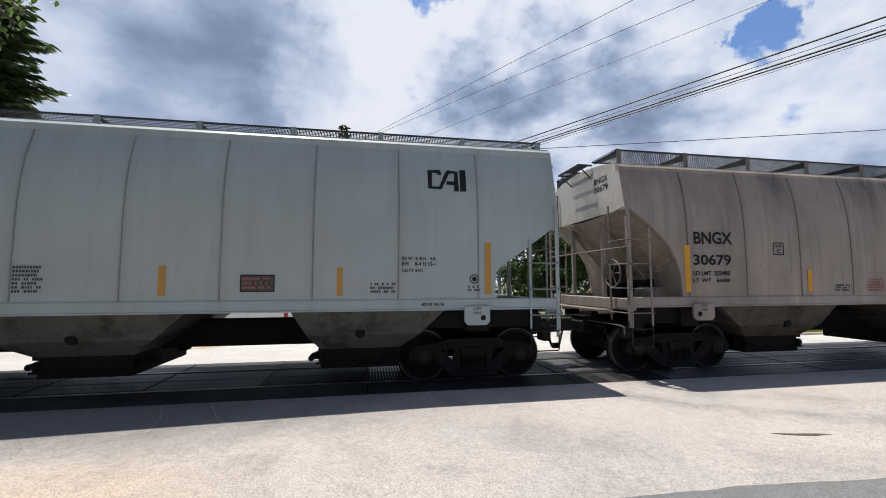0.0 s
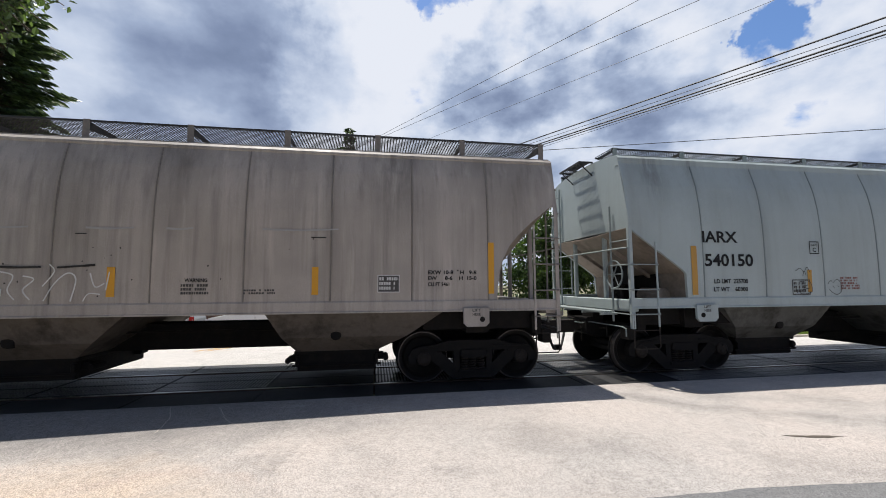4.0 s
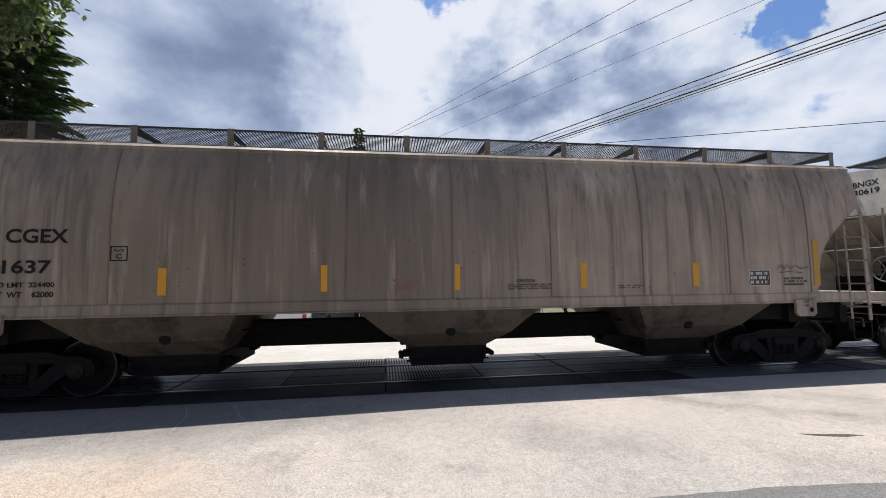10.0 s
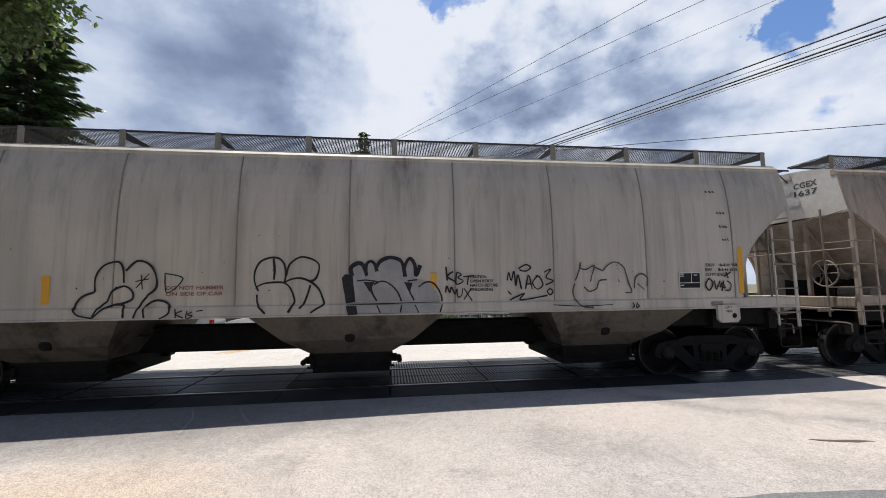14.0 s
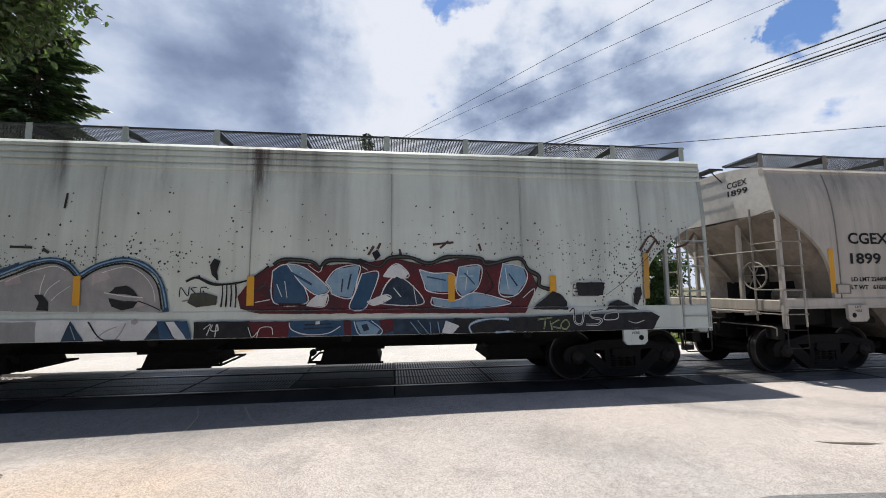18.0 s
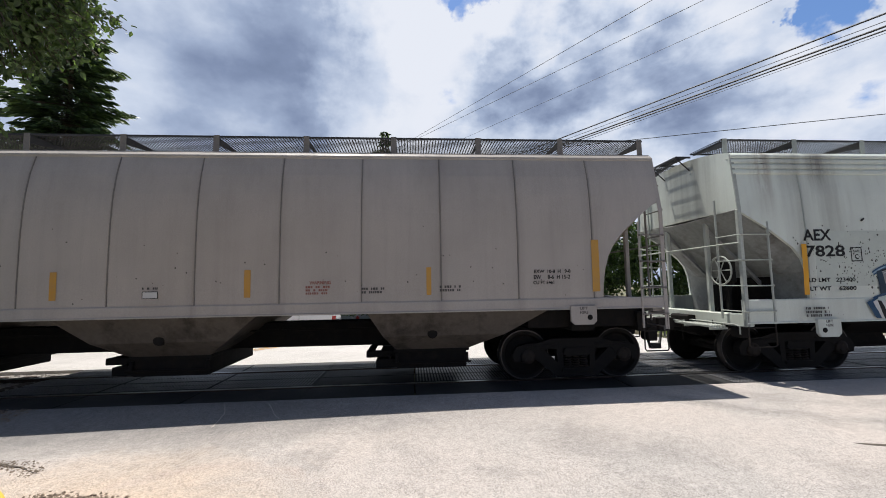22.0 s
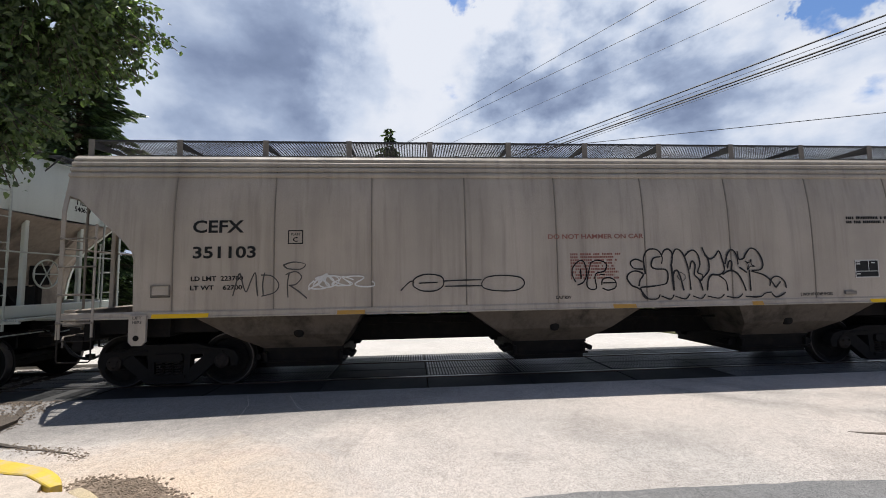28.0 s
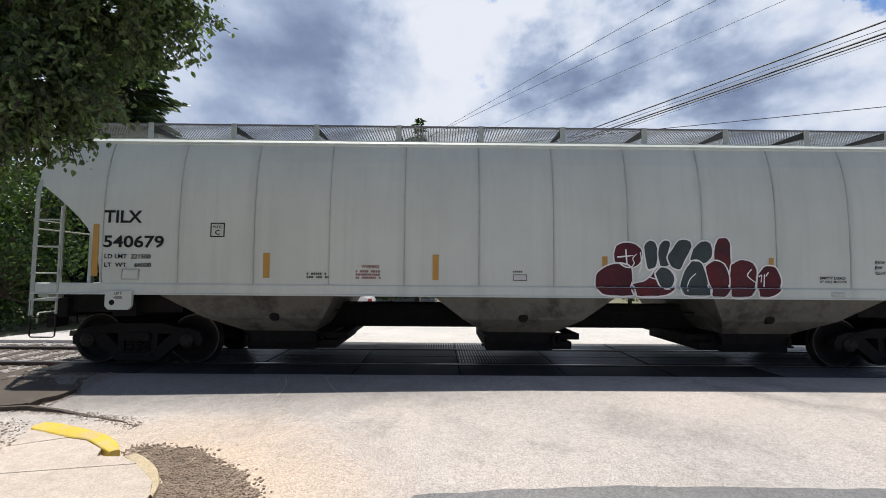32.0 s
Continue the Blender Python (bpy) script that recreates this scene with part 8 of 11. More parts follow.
        stick(car, "emblem_core", *scan_fill([((x0 + x1) / 2 + w * 0.28 * math.cos(k * 0.2618), (z0 + z1) / 2 + w * 0.28 * math.sin(k * 0.2618)) for k in range(24)], 8), BLACK, 0.006, o)
        bars(car, x0 - 0.04, x1 + 0.04, z0 - 0.14, z0 - 0.03, FADED, 2, seed=seed)
    elif kind == "S":
        stick(car, "outline_label", *frame_box(x0, x1, z0, z1, 0.018), FADED, 0.006)
        bars(car, x0 + 0.04, x1 - 0.04, z0 + 0.04, z1 - 0.04, FADED, 3, seed=seed)
    elif kind == "K":
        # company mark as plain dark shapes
        h = z1 - z0
        o = stick(car, "company_mark", *ribbon([(x0 + w * 0.30, z1 - h * 0.28), (x0 + w * 0.30, z1 - 0.05), (x0 + w * 0.05, z1 - 0.05), (x0 + w * 0.05, z0 + 0.05), (x0 + w * 0.32, z0 + 0.05), (x0 + w * 0.52, z1 - 0.05)], 0.10), BLACK, 0.006, None, "dark angular company mark")
        stick(car, "stroke", *ribbon([(x0 + w * 0.5, z1 - 0.05), (x0 + w * 0.74, z1 - 0.05), (x0 + w * 0.74, z0)], 0.10), BLACK, 0.0065, o)
        stick(car, "stroke", *ribbon([(x0 + w * 0.48, z0 + h * 0.36), (x0 + w * 0.72, z0 + h * 0.36)], 0.08), BLACK, 0.007, o)
        stick(car, "stroke", *rect(x1 - 0.11, x1, z0, z1, 2), BLACK, 0.006, o)
    elif kind in ("s", "W"):
        scribble(car, x0, x1, z0, z1, SPRAY_WHITE if kind == "W" else (FADED if car is car_c else SPRAY_BLACK), 0.028 if w > 0.6 else 0.02, seed, "pale sprayed tag" if kind == "W" else "dark sprayed tag", 5 if w > 0.8 else 4)
    elif kind == "N":
        stick(car, "repaint_patch", *rect(x0, x1, z0, z1, 3), REPAINT, 0.003, None, "square patch of newer paint")


car_scuff = decal_paint("pale_scuff", (0.42, 0.41, 0.40), 0.3)
ALL_CARS = {"a": car_a, "b": car_b, "c": car_c, "d": car_d, "e": car_e, "f": car_f, "g": car_g, "h": car_h, "i": car_i}
if True:
    n = 0
    for key, rows in MARKS.items():
        for row in rows:
            n += 1
            mark(ALL_CARS[key], *row, seed=n)
# painted patch behind the number of the mint car
stick(car_f, "repaint_patch", *rect(-6.55, -4.95, 1.62, 2.62, 6), REPAINT, 0.002, None, "square patch of newer paint")

# sign figures
v, f = letters("35")
m = Mesh()
m.v = [(-4.78 + 0.46 * a, 31.155, 0.45 + 0.38 * b) for a, b in v]
m.f = f
part("figures", raw("figures", m, BLACK), None, plate)
m = Mesh()
for z in (1.08, 0.96):
    m.box(-4.78, -4.32, 31.153, 31.157, z - 0.035, z + 0.035)
part("wording", m, BLACK, plate)

# chips and runs
CHIP = decal_paint("bare_rust_chip", (0.085, 0.035, 0.025), 0.3)
CHIP_DARK = decal_paint("dark_chip", (0.03, 0.025, 0.022), 0.2)
for k, (x, z, sx, sz, n) in enumerate(((-4.9, 2.05, 1.2, 0.28, 520), (-2.6, 2.1, 1.2, 0.25, 420), (0.5, 2.45, 3.0, 0.5, 160), (4.0, 2.3, 1.6, 0.3, 260), (6.6, 2.0, 0.7, 0.35, 420), (6.9, 2.55, 0.35, 0.22, 140))):
    specks(car_f, "chipping", x, z, sx, sz, n, CHIP if k in (3, 5) else CHIP_DARK, 70 + k, "small dark chips in the paint")
for k, car in enumerate((car_a, car_c, car_d, car_e, car_g)):
    specks(car, "chipping", -2.0 + k, 1.9, 4.0, 0.3, 60, CHIP_DARK, 90 + k, "few small dark chips in the paint", 0.009)


def end_words(car, s, lines, y0, width, z1, h, mat=BLACK):
    """Reporting marks on an end sheet, read from outside the car."""
    x = s * (car.H - 0.012 + 0.004)
    for k, body in enumerate(lines):
        v, f = letters(body)
        m = Mesh()
        m.v = [(x, s * (y0 + width * a), z1 - h * (1.35 * k + 1) + h * b) for a, b in v]
        m.f = f
        part("end_lettering", raw("end_lettering", m, mat), None, car.ob)


end_words(car_a, -1, ("BNGX", "30679"), 0.55, 0.50, 3.95, 0.13)
end_words(car_d, -1, ("CGEX", "1637"), 0.55, 0.50, 3.95, 0.13, FADED)
end_words(car_e, -1, ("CGEX", "1899"), 0.55, 0.50, 3.95, 0.13)
end_words(car_i, 1, ("TILX", "540679"), 0.30, 0.42, 3.62, 0.11)
end_words(car_g, -1, ("AGPX", "19056"), 0.55, 0.50, 3.80, 0.12)
end_words(car_c, -1, ("BNGX", "30619"), 0.55, 0.50, 3.95, 0.13)


def routing_board(car, x, z):
    """Small steel card holder bolted to the side."""
    y = -car.half(z)
    w, h = 0.13, 0.075
    b = part("routing_board", Mesh().bbox(x - w, x + w, y - 0.022, y - 0.004, z - h, z + h, 0.006), car.paint, car.ob, "small steel card holder on the side")
    f = Mesh()
    for a0, a1, c0, c1 in ((x - w - 0.012, x + w + 0.012, z + h, z + h + 0.016), (x - w - 0.012, x + w + 0.012, z - h - 0.016, z - h), (x - w - 0.014, x - w, z - h, z + h), (x + w, x + w + 0.014, z - h, z + h)):
        f.box(a0, a1, y - 0.032, y - 0.004, c0, c1)
    part("rim", f, car.gear, b)


for car, x, z in ((car_g, -6.62, 1.72), (car_i, -6.71, 1.65), (car_h, -6.65, 1.70), (car_c, -6.97, 1.68), (car_d, -6.85, 1.65), (car_e, -6.95, 1.67)):
    routing_board(car, x, z)
# stencils and small pockets on the side sills
for car, body, x0, x1, z0, z1 in (
    (car_h, "2 INCH HF COMP SHOES", 4.54, 5.17, 1.400, 1.456),
    (car_h, "CAUTION", -0.05, 0.22, 1.432, 1.488),
    (car_c, "1 INCH TREAD COMP SHOES", -7.93, -7.32, 1.380, 1.436),
):
    words(car, body, x0, x1, z0, z1, BLACK, "sill_lettering")
for car, x, z in ((car_e, 6.56, 1.40), (car_h, 5.51, 1.44), (car_i, 5.33, 1.40)):
    lo, hi = car.sill
    y = -car.half(lo) - 0.03
    part("sill_pocket", Mesh().bbox(x - 0.11, x + 0.11, y - 0.022, y, z - 0.035, z + 0.035, 0.012), car.gear, car.ob)
LIFT = (("LIFT", 0.02), ("HERE", -0.05))
for car in CARS:
    for s in (-1, 1):
        ja, jb, jd = (1.12, 1.38, 0.42) if car.cut is CUT_ANGLED else (1.28, 1.72, 0.25)
        xa = s * (car.H - (ja + jb) / 2)
        yj = -(car.half(car.sill[0]) + 0.035) - 0.053
        for body, dz in LIFT:
            v, f = letters(body)
            m = Mesh()
            zz = car.sill[0] - 0.02 + dz
            m.v = [(xa - 0.07 + 0.14 * a, yj, zz + 0.045 * b) for a, b in v]
            m.f = f
            part("plate_lettering", raw("plate_lettering", m, FADED), None, car.ob)
TAG_GREEN = decal_paint("pale_green_spray", (0.38, 0.46, 0.20), 0.2)

# ==== sprayed pieces on the sides ====
SPRAY_NAVY = spray_paint("navy_spray", (0.022, 0.034, 0.055), (0.05, 0.085, 0.12))
SPRAY_OLIVE = spray_paint("olive_spray", (0.055, 0.058, 0.045), (0.10, 0.10, 0.08))
SPRAY_MAROON = spray_paint("maroon_spray", (0.060, 0.020, 0.026), (0.11, 0.022, 0.03), 0.8)
SPRAY_VIOLET = spray_paint("grey_violet_spray", (0.17, 0.16, 0.19), (0.26, 0.24, 0.25))


class Piece:
    """One sprayed work on a car: layers laid one over another."""

    def __init__(self, car, label):
        self.car, self.label, self.off, self.ob = car, label, 0.009, None

    def lay(self, verts, faces, mat, name):
        ob = stick(self.car, name if self.ob else "graffiti", verts, faces, mat, self.off, self.ob, "" if self.ob else self.label)
        self.off += 0.00015
        self.ob = self.ob or ob


def cut_z(pts, z, above):
    """The part of a polygon above or below a height."""
    out = []
    for (a, b), (c, d) in zip(pts, pts[1:] + pts[:1]):
        ina, inc = (b >= z) == above, (d >= z) == above
        if ina:
            out.append((a, b))
        if ina != inc:
            t = (z - b) / (d - b)
            out.append((a + (c - a) * t, z + (0.001 if above else -0.007)))
    return out


def ragged(pts):
    edge = []
    for (a, b), (c, d) in zip(pts, pts[1:] + pts[:1]):
        k = max(1, int(math.hypot(c - a, d - b) / 0.05))
        for i in range(k):
            x, z = a + (c - a) * i / k, b + (d - b) * i / k
            v = noise.noise_vector(Vector((x * 9, z * 9, 4)))
            edge.append((x + 0.010 * v.x, z + 0.010 * v.y))
    return edge


def fill(piece, pts, mat):
    car = piece.car
    for above in (True, False):
        q = cut_z(list(pts), car.sill[1], above)
        if len(q) < 3:
            continue
        q = [(x, max(z, car.sill[0] + 0.008)) for x, z in ragged(q)]
        if not above:
            q = [(x, min(z, car.sill[1] - 0.007)) for x, z in q]
        vs = [Vector((x, z, 0)) for x, z in q]
        piece.lay(q, [tuple(f) for f in geometry.tessellate_polygon([vs])], mat, "fill")


def stroke(piece, pts, *layers):
    line = [(x, max(z, piece.car.sill[0] + 0.012)) for x, z in smooth_line(list(pts), 5)]
    for mat, w in layers:
        vs, fs = ribbon(line, w)
        piece.lay(vs, fs, mat, "stroke")


def outline(piece, pts, *layers):
    pts = list(pts)
    stroke(piece, pts + [pts[0]], *layers)


PC = Piece(car_f, "large silver and blue graffiti letters on a dark red ground")
fill(PC, ((-5.28, 1.87), (-4.92, 1.97), (-4.76, 2.07), (-4.47, 2.12), (-4.24, 1.96), (-4.17, 1.77), (-4.15, 1.47), (-5.19, 1.47)), SILVER)
fill(PC, ((-4.16, 2.00), (-3.64, 1.95), (-3.59, 1.76), (-3.52, 1.45), (-4.11, 1.46)), SILVER)
fill(PC, ((-3.50, 1.86), (-3.23, 1.99), (-3.01, 2.09), (-2.79, 2.15), (-2.59, 2.07), (-2.45, 1.92), (-2.43, 1.43), (-3.48, 1.45)), SILVER)
fill(PC, ((-2.41, 1.91), (-2.16, 2.09), (-1.79, 2.16), (-1.49, 2.03), (-1.31, 1.79), (-1.24, 1.41), (-2.41, 1.43)), SILVER)
fill(PC, ((-5.54, 1.35), (-5.13, 1.35), (-5.07, 1.03), (-5.41, 1.04)), SPRAY_WHITE)
fill(PC, ((-5.13, 1.35), (-4.76, 1.34), (-4.69, 1.02), (-5.11, 1.03)), SPRAY_WHITE)
fill(PC, ((-4.76, 1.34), (-3.72, 1.32), (-3.67, 0.99), (-4.71, 1.02)), SPRAY_WHITE)
fill(PC, ((-3.72, 1.32), (-2.60, 1.31), (-2.60, 0.98), (-3.67, 1.00)), SPRAY_WHITE)
fill(PC, ((-2.60, 1.31), (-1.29, 1.28), (-1.22, 0.96), (-2.60, 0.98)), SPRAY_WHITE)
fill(PC, ((-3.72, 1.29), (-2.95, 1.29), (-2.93, 0.99), (-3.68, 1.00)), SILVER)
fill(PC, ((-2.25, 1.99), (-2.05, 2.07), (-1.99, 1.92), (-2.25, 1.83)), SPRAY_PINK)
fill(PC, ((-1.70, 1.57), (-1.53, 1.64), (-1.50, 1.51), (-1.64, 1.47)), SPRAY_PINK)
fill(PC, ((-3.45, 1.95), (-3.23, 1.98), (-3.20, 1.86), (-3.40, 1.82)), SPRAY_PINK)
fill(PC, ((-4.33, 1.70), (-4.21, 1.77), (-4.18, 1.62), (-4.30, 1.57)), SPRAY_PINK)
stroke(PC, ((-2.13, 1.03), (-1.99, 1.14), (-1.85, 1.20)), (SPRAY_PINK, 0.024))
stroke(PC, ((-1.88, 0.98), (-1.79, 1.11), (-1.73, 1.25)), (SPRAY_PINK, 0.028))
fill(PC, ((-1.65, 1.29), (-1.59, 1.31), (-1.55, 1.26), (-1.60, 1.22), (-1.65, 1.24)), SPRAY_PINK)
stroke(PC, ((-4.55, 1.22), (-4.43, 1.28), (-4.31, 1.35)), (SPRAY_PINK, 0.019))
stroke(PC, ((-4.05, 1.07), (-3.97, 1.21), (-3.93, 1.32)), (SPRAY_PINK, 0.019))
stroke(PC, ((-5.47, 1.84), (-5.25, 1.95), (-4.96, 2.03), (-4.80, 2.11), (-4.60, 2.16), (-4.39, 2.14), (-4.18, 2.07)), (SPRAY_BLUE, 0.085), (SPRAY_SKY, 0.028))
stroke(PC, ((-5.36, 1.87), (-4.96, 1.98), (-4.86, 2.03), (-4.74, 2.08), (-4.47, 2.10), (-4.27, 2.00), (-4.19, 1.83), (-4.13, 1.46)), (SPRAY_BLACK, 0.038))
fill(PC, ((-5.40, 1.89), (-5.29, 1.90), (-5.18, 1.46), (-5.34, 1.45)), SPRAY_NAVY)
stroke(PC, ((-5.23, 1.47), (-5.45, 1.41), (-5.62, 1.31)), (SPRAY_BLUE, 0.056))
fill(PC, ((-5.67, 1.33), (-5.56, 1.36), (-5.41, 1.04), (-5.51, 1.04)), SPRAY_BLUE)
fill(PC, ((-5.46, 1.36), (-5.38, 1.35), (-5.26, 1.04), (-5.35, 1.03)), SPRAY_BLACK)
fill(PC, ((-5.30, 1.35), (-5.26, 1.35), (-5.11, 1.03), (-5.18, 1.03)), SPRAY_BLACK)
stroke(PC, ((-5.26, 1.84), (-4.94, 1.94), (-4.77, 2.04), (-4.48, 2.08), (-4.31, 1.96)), (SPRAY_WHITE, 0.015))
fill(PC, ((-4.86, 1.49), (-4.83, 1.62), (-4.73, 1.67), (-4.62, 1.61), (-4.58, 1.47)), SPRAY_BLACK)
fill(PC, ((-4.79, 1.49), (-4.76, 1.56), (-4.70, 1.58), (-4.65, 1.47)), SPRAY_BLUE)
fill(PC, ((-4.76, 1.33), (-4.67, 1.33), (-4.32, 1.01), (-4.48, 1.02)), SPRAY_BLACK)
fill(PC, ((-4.70, 1.22), (-4.63, 1.18), (-4.77, 1.02), (-4.92, 1.03)), SPRAY_BLUE)
fill(PC, ((-4.21, 1.33), (-4.15, 1.33), (-4.22, 1.01), (-4.30, 1.01)), SPRAY_BLACK)
fill(PC, ((-4.16, 1.29), (-4.09, 1.29), (-4.00, 1.00), (-4.10, 1.01)), SPRAY_BLUE)
stroke(PC, ((-4.18, 1.33), (-4.07, 1.21), (-4.02, 1.00)), (SPRAY_BLACK, 0.028))
stroke(PC, ((-4.31, 2.10), (-4.01, 2.10), (-3.66, 2.06), (-3.49, 2.03), (-3.23, 2.13)), (SPRAY_BLUE, 0.094), (SPRAY_NAVY, 0.038))
fill(PC, ((-4.19, 2.03), (-4.12, 2.03), (-4.10, 1.46), (-4.16, 1.47)), SPRAY_BLACK)
stroke(PC, ((-4.10, 1.80), (-3.87, 1.82), (-3.68, 1.79)), (SPRAY_BLACK, 0.024))
stroke(PC, ((-4.08, 1.73), (-3.87, 1.74), (-3.69, 1.71), (-3.60, 1.46)), (SPRAY_BLACK, 0.028))
fill(PC, ((-3.64, 1.99), (-3.52, 1.99), (-3.48, 1.68), (-3.46, 1.43), (-3.55, 1.44)), SPRAY_NAVY)
stroke(PC, ((-3.59, 1.95), (-3.55, 1.73)), (SPRAY_SKY, 0.019))
stroke(PC, ((-4.09, 1.96), (-3.69, 1.92), (-3.64, 1.82)), (SPRAY_WHITE, 0.013))
stroke(PC, ((-3.51, 1.97), (-3.23, 2.10), (-3.06, 2.17), (-2.81, 2.21), (-2.59, 2.15), (-2.43, 1.98)), (SPRAY_BLUE, 0.075), (SPRAY_SKY, 0.024))
stroke(PC, ((-3.49, 1.91), (-3.23, 2.02), (-3.04, 2.11), (-2.79, 2.16), (-2.59, 2.08), (-2.45, 1.92)), (SPRAY_BLACK, 0.038))
stroke(PC, ((-3.40, 1.88), (-3.18, 1.99), (-2.79, 2.11), (-2.61, 2.04)), (SPRAY_WHITE, 0.013))
stroke(PC, ((-2.88, 1.99), (-2.93, 1.81), (-2.94, 1.66)), (SPRAY_WHITE, 0.015))
stroke(PC, ((-2.68, 1.90), (-2.83, 1.77), (-2.89, 1.63)), (SPRAY_WHITE, 0.013))
stroke(PC, ((-2.54, 1.81), (-2.70, 1.69), (-2.78, 1.60)), (SPRAY_WHITE, 0.013))
fill(PC, ((-3.01, 1.68), (-2.91, 1.69), (-2.82, 1.58), (-2.82, 1.45), (-2.98, 1.46), (-2.94, 1.57)), SPRAY_BLACK)
stroke(PC, ((-2.41, 1.97), (-2.16, 2.13), (-1.79, 2.21), (-1.47, 2.09), (-1.28, 1.86), (-1.18, 1.41)), (SPRAY_BLUE, 0.085), (SPRAY_SKY, 0.024))
stroke(PC, ((-2.40, 1.91), (-2.14, 2.08), (-1.79, 2.15), (-1.51, 2.04), (-1.33, 1.82), (-1.25, 1.41)), (SPRAY_BLACK, 0.033))
stroke(PC, ((-2.11, 2.01), (-1.79, 2.10), (-1.56, 2.00), (-1.40, 1.79), (-1.35, 1.56)), (SPRAY_WHITE, 0.015))
fill(PC, ((-2.01, 1.70), (-1.92, 1.79), (-1.77, 1.82), (-1.66, 1.75), (-1.59, 1.64), (-1.79, 1.68)), SPRAY_BLACK)
fill(PC, ((-2.01, 1.63), (-1.79, 1.58), (-1.59, 1.58), (-1.66, 1.47), (-1.81, 1.44), (-1.96, 1.50)), SPRAY_BLACK)
stroke(PC, ((-2.07, 1.71), (-1.81, 1.66), (-1.53, 1.63)), (SPRAY_WHITE, 0.021))
stroke(PC, ((-1.59, 1.58), (-1.42, 1.51), (-1.25, 1.42)), (SPRAY_BLACK, 0.019))
fill(PC, ((-2.60, 0.97), (-2.48, 1.30), (-2.26, 0.96)), SPRAY_NAVY)
stroke(PC, ((-2.48, 1.22), (-2.40, 1.02)), (SPRAY_SKY, 0.014))
stroke(PC, ((-2.24, 1.28), (-2.06, 1.03), (-1.79, 0.97)), (SPRAY_BLACK, 0.028))
fill(PC, ((-1.50, 0.95), (-1.26, 1.27), (-1.22, 1.25), (-1.19, 0.94)), SPRAY_NAVY)
fill(PC, ((-1.29, 1.27), (-0.86, 1.27), (-0.78, 0.93), (-1.22, 0.94)), SPRAY_BLUE)
fill(PC, ((-1.17, 1.26), (-1.05, 1.26), (-0.82, 0.93), (-1.00, 0.94)), SPRAY_WHITE)
stroke(PC, ((-1.19, 1.26), (-1.00, 0.93)), (SPRAY_BLACK, 0.019))
stroke(PC, ((-0.92, 1.87), (-0.76, 1.93), (-0.53, 1.83), (-0.28, 1.83), (-0.03, 1.88), (0.17, 1.99), (0.30, 2.11)), (SPRAY_BLACK, 0.047))
fill(PC, ((-0.58, 2.13), (-0.52, 2.23), (-0.43, 2.19), (-0.47, 2.02), (-0.45, 1.88), (-0.55, 1.97)), SPRAY_BLACK)
stroke(PC, ((-1.01, 1.63), (-0.99, 1.78), (-0.89, 1.65), (-0.87, 1.79)), (SPRAY_BLACK, 0.019))
stroke(PC, ((-0.76, 1.78), (-0.84, 1.76), (-0.78, 1.68), (-0.84, 1.63)), (SPRAY_BLACK, 0.019))
stroke(PC, ((-0.70, 1.64), (-0.70, 1.77), (-0.61, 1.78)), (SPRAY_BLACK, 0.019))
stroke(PC, ((-0.97, 1.57), (-0.76, 1.59)), (SPRAY_BLACK, 0.015))
fill(PC, ((-0.89, 1.55), (-0.84, 1.68), (-0.64, 1.70), (-0.45, 1.64), (-0.47, 1.51), (-0.76, 1.47)), SPRAY_OLIVE)
stroke(PC, ((-0.39, 1.83), (-0.38, 1.69), (-0.40, 1.47)), (SPRAY_BLACK, 0.028))
stroke(PC, ((-0.32, 1.83), (-0.32, 1.68), (-0.33, 1.47)), (SPRAY_BLACK, 0.028))
stroke(PC, ((-0.26, 1.83), (-0.25, 1.68), (-0.26, 1.47)), (SPRAY_BLACK, 0.028))
stroke(PC, ((-0.19, 1.83), (-0.18, 1.68), (-0.19, 1.46)), (SPRAY_BLACK, 0.028))
fill(PC, ((-0.11, 1.44), (-0.16, 1.63), (0.02, 1.87), (0.27, 2.07), (0.52, 2.18), (1.08, 2.12), (1.76, 2.16), (2.29, 2.24), (2.82, 2.11), (3.38, 2.23), (4.07, 2.19), (4.58, 2.04), (4.73, 1.77), (4.48, 1.31), (0.20, 1.36)), SPRAY_RED)
fill(PC, ((-0.77, 1.25), (0.05, 1.25), (0.18, 0.93), (-0.76, 0.96)), SPRAY_BLACK)
fill(PC, ((0.02, 1.24), (0.69, 1.24), (0.62, 0.94), (0.16, 0.93)), SPRAY_RED)
fill(PC, ((0.64, 1.24), (1.55, 1.24), (1.58, 0.93), (0.62, 0.94)), SPRAY_BLUE)
fill(PC, ((1.47, 1.24), (1.72, 1.24), (1.66, 0.95), (1.50, 0.94)), SPRAY_RED)
fill(PC, ((1.60, 1.24), (2.33, 1.24), (2.33, 0.95), (1.60, 0.95)), SPRAY_BLUE)
fill(PC, ((2.03, 1.24), (2.26, 1.25), (2.29, 1.06), (2.10, 1.02)), SPRAY_RED)
fill(PC, ((2.26, 1.25), (3.29, 1.24), (3.29, 0.96), (2.27, 0.95)), SPRAY_NAVY)
fill(PC, ((3.25, 1.24), (4.63, 1.24), (4.63, 0.95), (3.27, 0.96)), SPRAY_BLACK)
fill(PC, ((0.36, 2.03), (0.52, 2.13), (0.74, 2.09), (0.84, 1.81), (0.89, 1.52), (0.39, 1.53)), SPRAY_BLUE)
outline(PC, ((0.36, 2.03), (0.52, 2.13), (0.74, 2.09), (0.84, 1.81), (0.89, 1.52), (0.39, 1.53)), (SPRAY_WHITE, 0.021))
